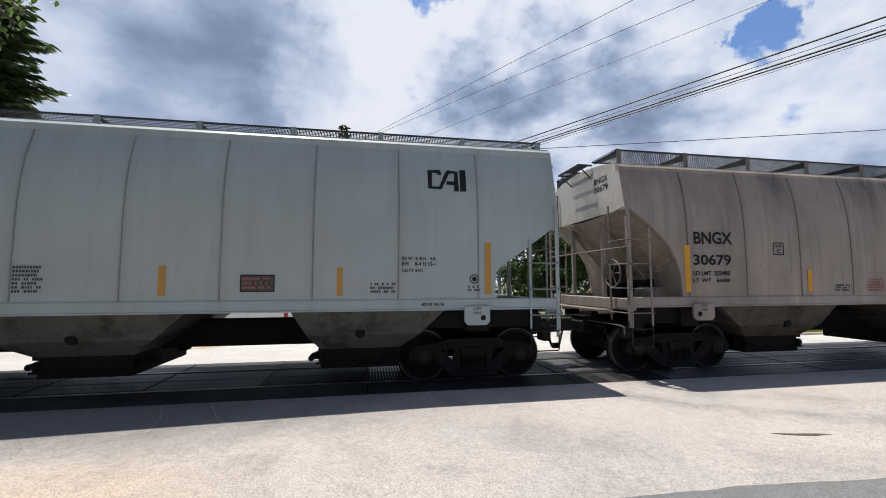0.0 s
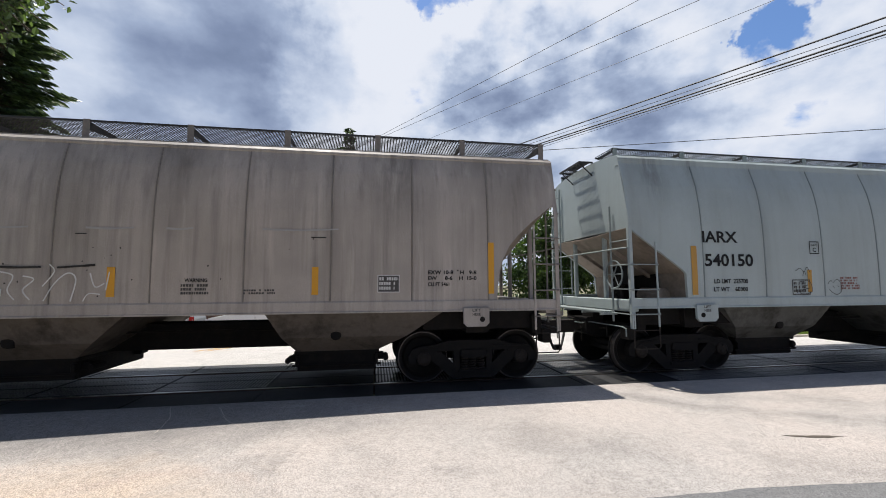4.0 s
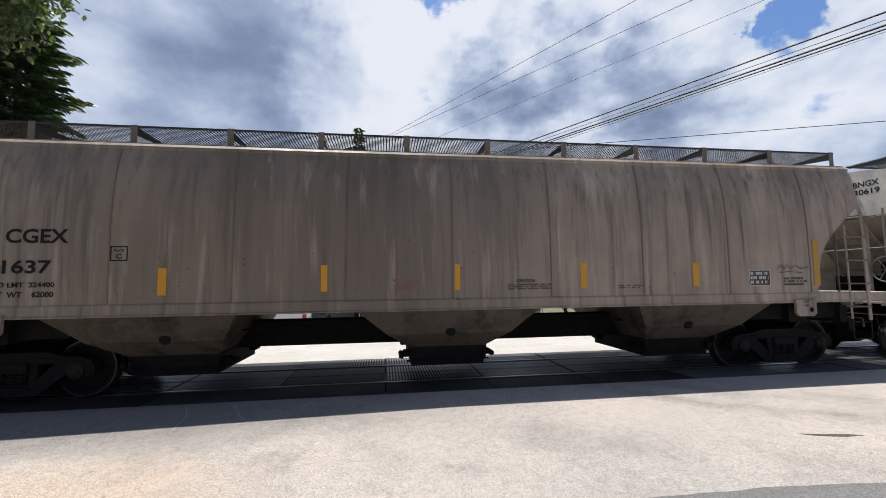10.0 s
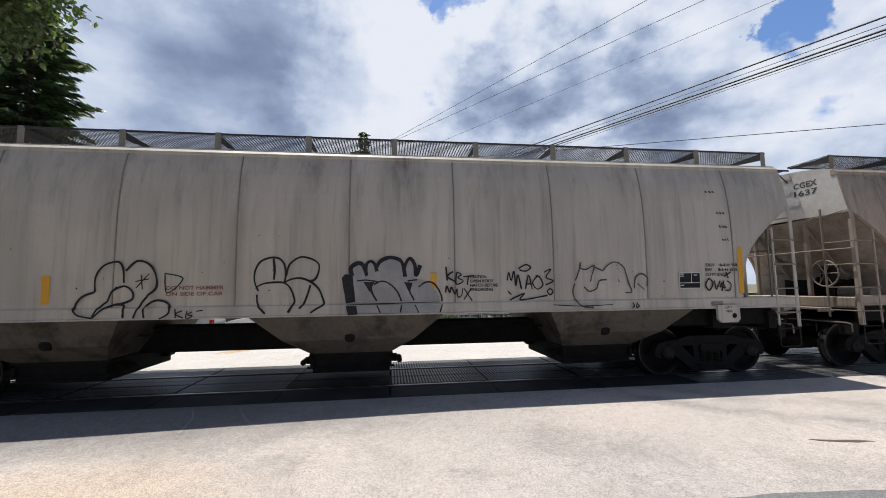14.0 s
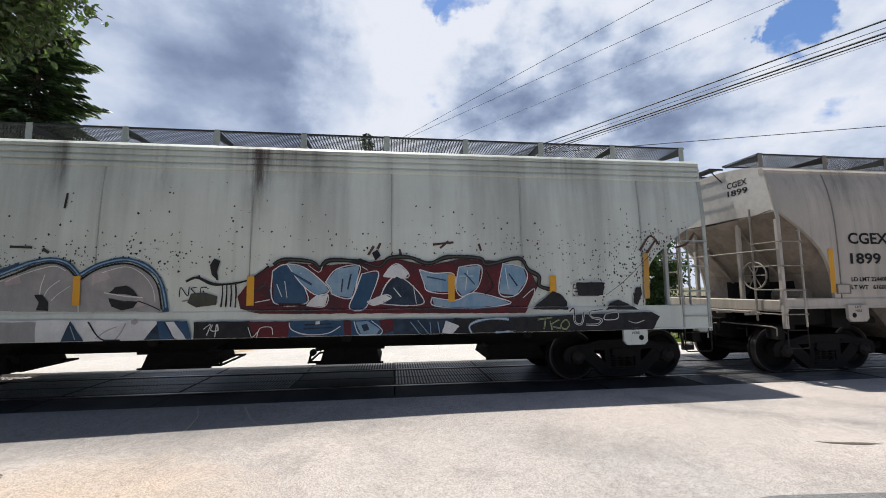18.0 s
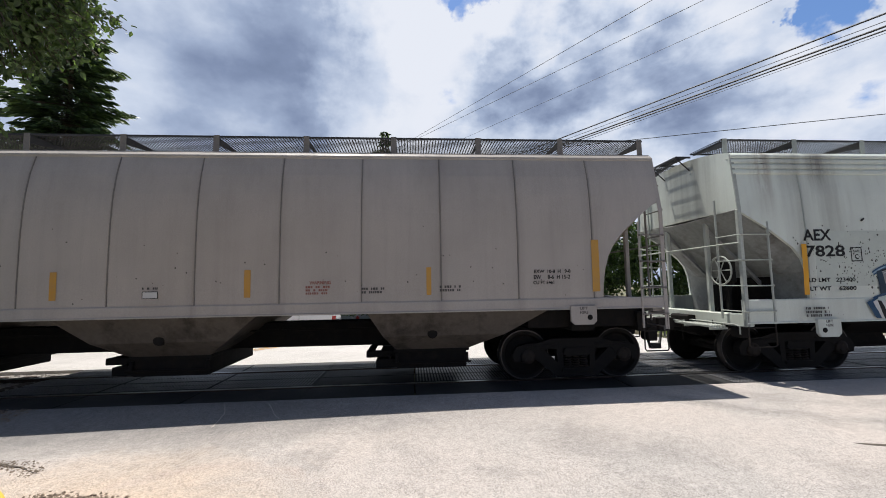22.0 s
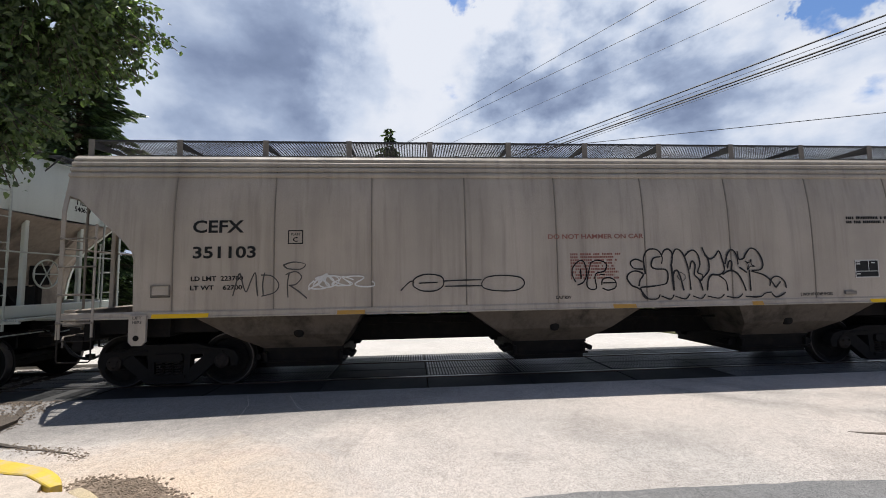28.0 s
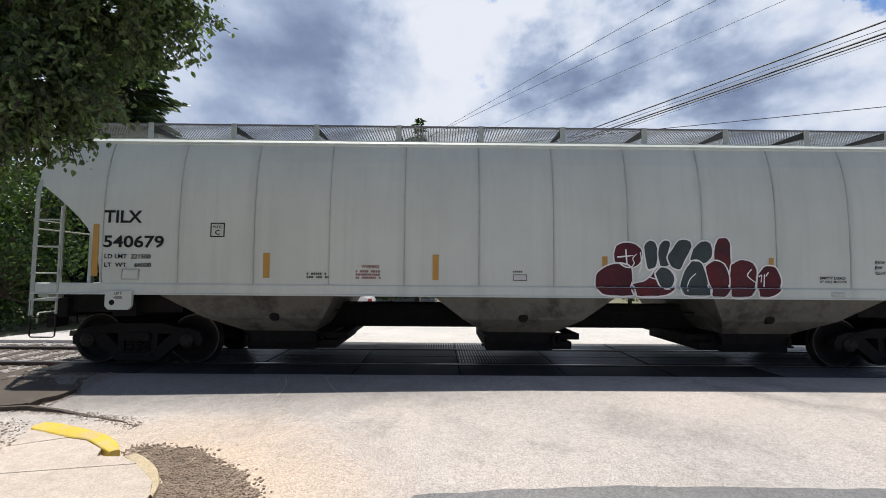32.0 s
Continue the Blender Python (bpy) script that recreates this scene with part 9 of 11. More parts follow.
fill(PC, ((0.57, 2.15), (0.84, 2.09), (1.14, 1.85), (1.24, 1.71), (1.05, 1.64), (0.80, 1.83)), SPRAY_SKY)
outline(PC, ((0.57, 2.15), (0.84, 2.09), (1.14, 1.85), (1.24, 1.71), (1.05, 1.64), (0.80, 1.83)), (SPRAY_WHITE, 0.021))
fill(PC, ((1.18, 1.85), (1.35, 2.06), (1.71, 2.12), (1.68, 1.88), (1.59, 1.59), (1.30, 1.65), (1.26, 1.75)), SPRAY_SKY)
outline(PC, ((1.18, 1.85), (1.35, 2.06), (1.71, 2.12), (1.68, 1.88), (1.59, 1.59), (1.30, 1.65), (1.26, 1.75)), (SPRAY_WHITE, 0.021))
fill(PC, ((1.75, 1.98), (2.02, 2.01), (1.92, 1.65), (1.79, 1.41), (1.56, 1.43), (1.65, 1.69)), SPRAY_BLUE)
outline(PC, ((1.75, 1.98), (2.02, 2.01), (1.92, 1.65), (1.79, 1.41), (1.56, 1.43), (1.65, 1.69)), (SPRAY_WHITE, 0.021))
fill(PC, ((2.10, 1.94), (2.22, 2.10), (2.35, 2.14), (2.51, 1.99), (2.46, 1.91)), SPRAY_WHITE)
outline(PC, ((2.10, 1.94), (2.22, 2.10), (2.35, 2.14), (2.51, 1.99), (2.46, 1.91)), (SPRAY_WHITE, 0.021))
fill(PC, ((2.02, 1.50), (2.14, 1.80), (2.32, 1.94), (2.57, 1.79), (2.77, 1.51), (2.47, 1.46)), SPRAY_NAVY)
outline(PC, ((2.02, 1.50), (2.14, 1.80), (2.32, 1.94), (2.57, 1.79), (2.77, 1.51), (2.47, 1.46)), (SPRAY_WHITE, 0.021))
fill(PC, ((2.69, 2.05), (2.92, 1.99), (3.27, 1.97), (3.21, 1.67), (2.84, 1.69), (2.76, 1.84)), SPRAY_SKY)
outline(PC, ((2.69, 2.05), (2.92, 1.99), (3.27, 1.97), (3.21, 1.67), (2.84, 1.69), (2.76, 1.84)), (SPRAY_WHITE, 0.021))
fill(PC, ((3.35, 2.09), (3.73, 2.11), (3.68, 1.76), (3.43, 1.60), (3.30, 1.73)), SPRAY_SKY)
outline(PC, ((3.35, 2.09), (3.73, 2.11), (3.68, 1.76), (3.43, 1.60), (3.30, 1.73)), (SPRAY_WHITE, 0.021))
fill(PC, ((4.11, 2.15), (4.47, 2.08), (4.53, 1.87), (4.33, 1.61), (4.04, 1.65)), SPRAY_SKY)
outline(PC, ((4.11, 2.15), (4.47, 2.08), (4.53, 1.87), (4.33, 1.61), (4.04, 1.65)), (SPRAY_WHITE, 0.021))
fill(PC, ((2.90, 1.59), (3.30, 1.54), (3.59, 1.66), (4.03, 1.57), (4.23, 1.47), (3.58, 1.40), (2.94, 1.45)), SPRAY_SKY)
outline(PC, ((2.90, 1.59), (3.30, 1.54), (3.59, 1.66), (4.03, 1.57), (4.23, 1.47), (3.58, 1.40), (2.94, 1.45)), (SPRAY_WHITE, 0.021))
fill(PC, ((0.89, 1.48), (1.03, 1.62), (1.22, 1.65), (1.17, 1.46)), SPRAY_WHITE)
outline(PC, ((0.89, 1.48), (1.03, 1.62), (1.22, 1.65), (1.17, 1.46)), (SPRAY_WHITE, 0.021))
fill(PC, ((1.84, 1.53), (2.13, 1.64), (2.22, 1.58), (1.96, 1.47)), SPRAY_WHITE)
outline(PC, ((1.84, 1.53), (2.13, 1.64), (2.22, 1.58), (1.96, 1.47)), (SPRAY_WHITE, 0.021))
stroke(PC, ((0.43, 1.82), (0.51, 1.62)), (SPRAY_WHITE, 0.015))
stroke(PC, ((0.55, 1.87), (0.59, 1.60)), (SPRAY_WHITE, 0.015))
stroke(PC, ((1.45, 1.90), (1.43, 1.69)), (SPRAY_NAVY, 0.028))
stroke(PC, ((1.58, 1.98), (1.53, 1.73)), (SPRAY_NAVY, 0.028))
stroke(PC, ((3.36, 1.94), (3.60, 1.94)), (SPRAY_WHITE, 0.014))
stroke(PC, ((3.50, 2.03), (3.46, 1.70)), (SPRAY_WHITE, 0.014))
stroke(PC, ((4.21, 1.98), (4.36, 1.77)), (SPRAY_NAVY, 0.028))
stroke(PC, ((2.27, 1.75), (2.39, 1.60)), (SPRAY_WHITE, 0.019))
stroke(PC, ((0.64, 2.01), (0.97, 1.81)), (SPRAY_BLUE, 0.038))
stroke(PC, ((2.81, 1.93), (3.13, 1.87)), (SPRAY_BLUE, 0.028))
stroke(PC, ((3.45, 1.99), (3.62, 1.80)), (SPRAY_BLUE, 0.028))
stroke(PC, ((4.15, 2.08), (4.20, 1.72)), (SPRAY_WHITE, 0.017))
stroke(PC, ((0.26, 1.82), (0.11, 1.71), (0.01, 1.54)), (SPRAY_NAVY, 0.028))
stroke(PC, ((0.33, 1.58), (0.11, 1.54)), (SPRAY_WHITE, 0.017))
stroke(PC, ((0.29, 1.49), (0.86, 1.49)), (SPRAY_BLACK, 0.028))
stroke(PC, ((1.75, 2.10), (1.85, 2.04)), (SPRAY_WHITE, 0.017))
stroke(PC, ((2.59, 1.79), (2.64, 1.49)), (SPRAY_WHITE, 0.015))
stroke(PC, ((3.81, 2.04), (3.93, 1.78), (3.79, 1.63)), (SPRAY_BLACK, 0.028))
stroke(PC, ((4.46, 1.57), (4.66, 1.72), (4.60, 1.46)), (SPRAY_WHITE, 0.015))
stroke(PC, ((0.37, 2.13), (0.54, 2.21), (0.95, 2.18), (1.09, 2.08), (1.24, 2.20), (1.71, 2.18), (2.03, 2.10), (2.20, 2.24), (2.53, 2.25), (2.84, 2.15), (3.18, 2.26), (3.71, 2.24), (3.84, 2.13), (4.39, 2.24), (4.56, 2.04), (4.74, 1.93), (4.75, 1.77), (4.96, 1.70)), (SPRAY_BLACK, 0.085), (SPRAY_OLIVE, 0.028))
stroke(PC, ((0.91, 2.12), (1.07, 2.01), (1.13, 2.10)), (SPRAY_WHITE, 0.013))
fill(PC, ((1.91, 2.32), (2.00, 2.38), (2.06, 2.28), (1.97, 2.20)), SPRAY_BLACK)
fill(PC, ((1.55, 2.18), (1.72, 2.24), (1.86, 2.18), (1.69, 2.12)), SPRAY_BLACK)
stroke(PC, ((0.64, 1.22), (0.68, 1.11), (0.90, 1.03), (1.23, 1.04), (1.43, 1.15)), (SPRAY_WHITE, 0.019))
stroke(PC, ((0.86, 1.12), (1.31, 1.13)), (SPRAY_NAVY, 0.028))
stroke(PC, ((0.88, 1.18), (1.29, 1.19)), (SPRAY_BLACK, 0.019))
fill(PC, ((1.04, 1.23), (1.11, 1.24), (1.11, 1.19), (1.04, 1.18)), SPRAY_WHITE)
fill(PC, ((1.66, 1.22), (1.86, 1.22), (2.05, 1.09), (1.98, 1.00), (1.75, 1.01)), SPRAY_SKY)
stroke(PC, ((1.64, 1.22), (1.73, 1.01), (1.98, 0.98), (2.09, 1.07), (1.91, 1.23)), (SPRAY_WHITE, 0.017))
fill(PC, ((1.76, 1.16), (1.84, 1.18), (1.88, 1.08), (1.79, 1.06)), SPRAY_NAVY)
stroke(PC, ((2.54, 1.20), (2.71, 0.98)), (SPRAY_BLACK, 0.038), (SPRAY_SKY, 0.019))
stroke(PC, ((2.66, 1.22), (2.84, 1.00)), (SPRAY_BLACK, 0.038), (SPRAY_SKY, 0.019))
stroke(PC, ((2.86, 1.19), (2.88, 0.98)), (SPRAY_BLACK, 0.038), (SPRAY_SKY, 0.019))
stroke(PC, ((2.99, 1.19), (3.02, 1.01)), (SPRAY_BLACK, 0.038), (SPRAY_SKY, 0.019))
fill(PC, ((3.12, 1.21), (3.35, 1.12), (3.23, 0.99), (3.06, 1.01)), SPRAY_WHITE)
stroke(PC, ((3.56, 0.98), (3.52, 1.12), (3.73, 1.21), (4.12, 1.22), (4.35, 1.14), (4.30, 1.04), (3.96, 0.99)), (SPRAY_SKY, 0.047), (SPRAY_WHITE, 0.011))
stroke(PC, ((3.70, 1.12), (4.19, 1.12)), (SPRAY_BLACK, 0.024))
stroke(PC, ((3.72, 1.06), (4.16, 1.05)), (SPRAY_BLACK, 0.024))
stroke(PC, ((4.42, 1.20), (4.57, 1.10), (4.45, 0.98)), (SPRAY_WHITE, 0.013))
stroke(PC, ((-0.62, 1.14), (-0.52, 1.21), (-0.57, 1.05)), (SPRAY_WHITE, 0.019))
stroke(PC, ((-0.49, 1.21), (-0.51, 1.12), (-0.41, 1.12), (-0.43, 1.21), (-0.45, 1.02)), (SPRAY_WHITE, 0.019))
stroke(PC, ((0.16, 0.99), (0.21, 1.14), (0.37, 1.15), (0.40, 1.04)), (SPRAY_WHITE, 0.014))
stroke(PC, ((0.03, 1.16), (0.09, 1.01), (0.17, 1.08)), (SPRAY_WHITE, 0.013))
fill(PC, ((4.19, 1.24), (6.76, 1.30), (6.93, 1.22), (6.74, 0.93), (4.19, 1.02)), SPRAY_BLACK)
fill(PC, ((4.59, 1.37), (4.81, 1.54), (4.98, 1.67), (5.12, 1.63), (5.24, 1.49), (5.24, 1.36)), SPRAY_BLACK)
fill(PC, ((5.92, 1.35), (6.03, 1.46), (6.18, 1.52), (6.37, 1.44), (6.53, 1.34)), SPRAY_BLACK)
fill(PC, ((6.48, 1.62), (6.52, 1.72), (6.61, 1.74), (6.63, 1.62), (6.54, 1.42), (6.47, 1.46)), SPRAY_BLACK)
stroke(PC, ((4.69, 1.20), (4.95, 1.23)), (TAG_GREEN, 0.030), (SPRAY_BLACK, 0.009))
stroke(PC, ((4.83, 1.21), (4.80, 1.04)), (TAG_GREEN, 0.030), (SPRAY_BLACK, 0.009))
stroke(PC, ((4.91, 1.17), (4.94, 1.02)), (TAG_GREEN, 0.030), (SPRAY_BLACK, 0.009))
stroke(PC, ((5.07, 1.19), (4.92, 1.10), (5.10, 1.04)), (TAG_GREEN, 0.030), (SPRAY_BLACK, 0.009))
stroke(PC, ((5.11, 1.13), (5.19, 1.19), (5.25, 1.11), (5.18, 1.03), (5.10, 1.07), (5.11, 1.13)), (TAG_GREEN, 0.030), (SPRAY_BLACK, 0.009))
stroke(PC, ((5.26, 1.32), (5.34, 1.38), (5.35, 1.15), (5.47, 1.12), (5.52, 1.32)), (SPRAY_WHITE, 0.047), (SPRAY_BLACK, 0.019))
stroke(PC, ((5.86, 1.35), (5.63, 1.32), (5.66, 1.22), (5.83, 1.18), (5.76, 1.10), (5.55, 1.10)), (SPRAY_WHITE, 0.047), (SPRAY_BLACK, 0.019))
stroke(PC, ((5.91, 1.27), (6.13, 1.30), (6.12, 1.19), (5.89, 1.18), (5.91, 1.27)), (SPRAY_WHITE, 0.015))
stroke(PC, ((6.33, 1.15), (6.47, 1.11), (6.63, 1.16)), (SPRAY_WHITE, 0.013))
fill(PC, ((5.41, 1.82), (5.93, 1.82), (5.90, 1.60), (5.43, 1.61)), SPRAY_BLACK)
stroke(PC, ((5.41, 1.84), (5.93, 1.82), (5.93, 1.59), (5.39, 1.60), (5.41, 1.84)), (SPRAY_WHITE, 0.011))
stroke(PC, ((5.95, 1.60), (6.27, 1.82), (6.61, 2.12), (6.81, 2.30)), (SPRAY_BLACK, 0.013))
PC = Piece(car_e, "black and silver bubble graffiti and quick black tags")
stroke(PC, ((-1.39, 1.72), (-1.45, 1.88), (-1.44, 2.05), (-1.36, 2.19), (-1.21, 2.25), (-1.08, 2.23), (-1.00, 2.13), (-0.98, 1.96), (-1.00, 1.86)), (SPRAY_BLACK, 0.039))
stroke(PC, ((-1.17, 2.23), (-1.15, 2.05), (-1.16, 1.90)), (SPRAY_BLACK, 0.039))
stroke(PC, ((-0.97, 1.96), (-0.93, 2.13), (-0.82, 2.23), (-0.71, 2.26), (-0.55, 2.21), (-0.47, 2.13), (-0.48, 2.00), (-0.53, 1.90), (-0.61, 1.87)), (SPRAY_BLACK, 0.039))
stroke(PC, ((-1.43, 1.76), (-1.38, 1.81), (-1.25, 1.85), (-1.01, 1.85), (-0.90, 1.75), (-0.84, 1.58), (-0.86, 1.50), (-0.93, 1.38)), (SPRAY_BLACK, 0.039))
stroke(PC, ((-1.01, 1.84), (-0.91, 1.90), (-0.76, 1.92), (-0.61, 1.87), (-0.47, 1.75), (-0.40, 1.58), (-0.39, 1.50), (-0.48, 1.44), (-0.59, 1.37)), (SPRAY_BLACK, 0.039))
stroke(PC, ((-1.41, 1.67), (-1.39, 1.51), (-1.27, 1.37)), (SPRAY_BLACK, 0.039))
stroke(PC, ((-0.60, 1.81), (-0.64, 1.66), (-0.70, 1.51), (-0.76, 1.44)), (SPRAY_BLACK, 0.039))
fill(PC, ((0.06, 2.02), (0.13, 2.13), (0.26, 2.07), (0.37, 2.16), (0.48, 2.11), (0.59, 2.21), (0.80, 2.21), (0.91, 2.12), (1.00, 2.19), (1.07, 2.05), (1.08, 1.90), (1.30, 1.84), (1.43, 1.68), (1.49, 1.52), (0.10, 1.54)), SILVER)
fill(PC, ((0.11, 1.48), (1.50, 1.47), (1.47, 1.34), (0.15, 1.35)), SILVER)
fill(PC, ((-0.11, 1.91), (-0.06, 1.98), (0.06, 1.97), (0.11, 1.53), (-0.04, 1.51)), SPRAY_BLACK)
fill(PC, ((-0.04, 1.47), (0.13, 1.47), (0.15, 1.33), (-0.01, 1.32)), SPRAY_BLACK)
stroke(PC, ((0.06, 1.95), (0.03, 2.07), (0.12, 2.15), (0.22, 2.13), (0.29, 1.95)), (SPRAY_BLACK, 0.075))
stroke(PC, ((0.27, 2.00), (0.28, 2.13), (0.35, 2.19), (0.42, 2.13), (0.45, 2.02)), (SPRAY_BLACK, 0.075))
stroke(PC, ((0.43, 2.06), (0.51, 2.19), (0.67, 2.25), (0.84, 2.19), (0.89, 2.04), (0.91, 1.93)), (SPRAY_BLACK, 0.075))
stroke(PC, ((0.89, 2.04), (0.93, 2.17), (1.00, 2.23), (1.07, 2.12), (1.09, 1.95), (1.16, 2.12)), (SPRAY_BLACK, 0.075))
stroke(PC, ((0.40, 1.81), (0.53, 1.86), (0.65, 1.82), (0.78, 1.69), (0.85, 1.53)), (SPRAY_BLACK, 0.034))
stroke(PC, ((0.34, 1.81), (0.38, 1.66), (0.45, 1.54)), (SPRAY_BLACK, 0.034))
stroke(PC, ((1.13, 1.76), (1.26, 1.84), (1.39, 1.81), (1.50, 1.64), (1.52, 1.52)), (SPRAY_BLACK, 0.034))
stroke(PC, ((0.94, 1.81), (0.99, 1.67), (1.06, 1.54)), (SPRAY_BLACK, 0.034))
stroke(PC, ((0.13, 1.87), (0.29, 1.88), (0.47, 1.85)), (SPRAY_BLACK, 0.028))
stroke(PC, ((0.95, 1.86), (1.11, 1.88)), (SPRAY_BLACK, 0.028))
stroke(PC, ((0.45, 1.47), (0.51, 1.35)), (SPRAY_BLACK, 0.030))
stroke(PC, ((0.85, 1.47), (0.83, 1.35)), (SPRAY_BLACK, 0.030))
stroke(PC, ((1.07, 1.47), (1.13, 1.34)), (SPRAY_BLACK, 0.030))
stroke(PC, ((1.52, 1.47), (1.48, 1.34)), (SPRAY_BLACK, 0.030))
stroke(PC, ((-0.02, 1.49), (1.48, 1.51)), (SPRAY_BLACK, 0.011))
fill(PC, ((0.23, 1.85), (0.41, 1.85), (0.34, 1.68)), SPRAY_BLACK)
fill(PC, ((0.89, 1.84), (1.03, 1.83), (0.99, 1.65)), SPRAY_BLACK)
stroke(PC, ((1.59, 2.09), (1.61, 1.86)), (SPRAY_BLACK, 0.030))
stroke(PC, ((1.71, 2.01), (1.61, 1.93), (1.75, 1.84)), (SPRAY_BLACK, 0.030))
stroke(PC, ((1.77, 2.00), (1.76, 1.80), (1.88, 1.85), (1.79, 1.91), (1.85, 1.96), (1.77, 2.00)), (SPRAY_BLACK, 0.030))
stroke(PC, ((1.88, 1.92), (2.07, 1.94)), (SPRAY_BLACK, 0.030))
stroke(PC, ((1.97, 1.94), (1.95, 1.78)), (SPRAY_BLACK, 0.030))
stroke(PC, ((1.58, 1.66), (1.60, 1.77), (1.65, 1.66), (1.68, 1.75), (1.74, 1.63), (1.77, 1.72), (1.79, 1.59), (1.85, 1.61), (1.87, 1.73)), (SPRAY_BLACK, 0.030))
stroke(PC, ((1.89, 1.54), (2.02, 1.73)), (SPRAY_BLACK, 0.030))
stroke(PC, ((1.89, 1.73), (2.03, 1.52)), (SPRAY_BLACK, 0.030))
stroke(PC, ((2.64, 1.85), (2.67, 1.99), (2.71, 1.85), (2.76, 2.01), (2.79, 1.76), (2.83, 1.95), (2.89, 1.70)), (SPRAY_BLACK, 0.030))
stroke(PC, ((2.84, 2.05), (2.97, 2.12), (3.06, 2.07), (2.97, 2.01), (2.86, 2.03)), (SPRAY_BLACK, 0.030))
stroke(PC, ((2.96, 1.70), (3.02, 1.94), (3.08, 1.70)), (SPRAY_BLACK, 0.030))
stroke(PC, ((3.07, 1.79), (2.98, 1.79)), (SPRAY_BLACK, 0.030))
stroke(PC, ((3.17, 1.92), (3.09, 1.81), (3.17, 1.70), (3.27, 1.77), (3.22, 1.90), (3.15, 1.93)), (SPRAY_BLACK, 0.030))
stroke(PC, ((3.30, 1.99), (3.42, 2.04), (3.33, 1.90), (3.46, 1.84), (3.32, 1.77)), (SPRAY_BLACK, 0.030))
stroke(PC, ((3.40, 1.71), (3.45, 1.66), (3.40, 1.60), (3.35, 1.66), (3.40, 1.71)), (SPRAY_BLACK, 0.030))
stroke(PC, ((2.68, 1.52), (2.94, 1.63), (2.87, 1.52), (3.35, 1.59)), (SPRAY_BLACK, 0.030))
stroke(PC, ((2.65, 1.67), (2.71, 1.61)), (SPRAY_BLACK, 0.030))
stroke(PC, ((6.43, 1.86), (6.36, 1.74), (6.43, 1.64), (6.51, 1.77), (6.43, 1.86)), (SPRAY_BLACK, 0.030))
stroke(PC, ((6.54, 1.82), (6.57, 1.66), (6.65, 1.81)), (SPRAY_BLACK, 0.030))
stroke(PC, ((6.64, 1.69), (6.70, 1.77), (6.75, 1.68), (6.66, 1.71)), (SPRAY_BLACK, 0.030))
stroke(PC, ((6.73, 1.81), (6.68, 1.62)), (SPRAY_BLACK, 0.030))
stroke(PC, ((6.79, 1.81), (6.87, 1.75), (6.84, 1.64), (6.75, 1.64)), (SPRAY_BLACK, 0.030))
stroke(PC, ((6.73, 1.89), (6.88, 1.97)), (SPRAY_BLACK, 0.030))
stroke(PC, ((6.78, 1.97), (6.82, 1.85)), (SPRAY_BLACK, 0.030))
stroke(PC, ((3.97, 2.16), (3.95, 2.07), (4.06, 2.03), (4.22, 2.10), (4.17, 1.93), (4.14, 1.82)), (FADED, 0.030))
stroke(PC, ((3.97, 2.12), (3.90, 1.93), (3.86, 1.84)), (FADED, 0.030))
stroke(PC, ((3.85, 1.79), (3.81, 1.65), (3.86, 1.49), (3.97, 1.39), (4.17, 1.37)), (FADED, 0.030))
stroke(PC, ((4.02, 1.73), (4.11, 1.65), (4.25, 1.70), (4.30, 1.83), (4.44, 1.85)), (FADED, 0.030))
stroke(PC, ((4.39, 2.02), (4.48, 2.11), (4.63, 2.16), (4.77, 2.07), (4.82, 1.92), (4.86, 1.78), (4.91, 1.63), (4.79, 1.62)), (FADED, 0.030))
stroke(PC, ((4.96, 1.69), (4.99, 1.88), (5.10, 1.95), (5.22, 1.87), (5.20, 1.73)), (FADED, 0.030))
stroke(PC, ((5.02, 1.78), (5.16, 1.66)), (FADED, 0.030))
stroke(PC, ((4.17, 2.10), (4.30, 2.04), (4.39, 2.00)), (FADED, 0.030))
stroke(PC, ((4.90, 1.44), (4.92, 1.38), (4.88, 1.36)), (SPRAY_BLACK, 0.024))
stroke(PC, ((4.98, 1.45), (4.96, 1.36), (5.01, 1.38), (4.99, 1.41)), (SPRAY_BLACK, 0.024))
stroke(PC, ((3.43, 1.43), (3.97, 1.40), (4.52, 1.42)), (SPRAY_BLACK, 0.019))
stroke(PC, ((-3.71, 1.74), (-3.71, 1.96), (-3.61, 2.13), (-3.42, 2.19), (-3.34, 2.09), (-3.32, 1.87)), (SPRAY_BLACK, 0.038))
stroke(PC, ((-3.30, 2.05), (-3.15, 2.20), (-2.98, 2.15), (-2.88, 1.99), (-2.87, 1.79), (-3.00, 1.67)), (SPRAY_BLACK, 0.038))
stroke(PC, ((-3.71, 1.74), (-3.89, 1.66), (-3.97, 1.52), (-3.91, 1.40), (-3.71, 1.35)), (SPRAY_BLACK, 0.038))
stroke(PC, ((-3.53, 1.60), (-3.47, 1.75), (-3.31, 1.82), (-3.20, 1.74), (-3.20, 1.62), (-3.36, 1.55)), (SPRAY_BLACK, 0.038))
stroke(PC, ((-3.71, 1.35), (-3.53, 1.51), (-3.32, 1.54), (-3.29, 1.35)), (SPRAY_BLACK, 0.038))
stroke(PC, ((-2.98, 1.67), (-3.07, 1.55), (-3.15, 1.34)), (SPRAY_BLACK, 0.038))
stroke(PC, ((-3.00, 1.34), (-3.01, 1.50), (-2.86, 1.60), (-2.69, 1.55), (-2.66, 1.41), (-2.79, 1.32)), (SPRAY_BLACK, 0.038))
stroke(PC, ((-3.53, 1.60), (-3.63, 1.51), (-3.71, 1.37)), (SPRAY_BLACK, 0.038))
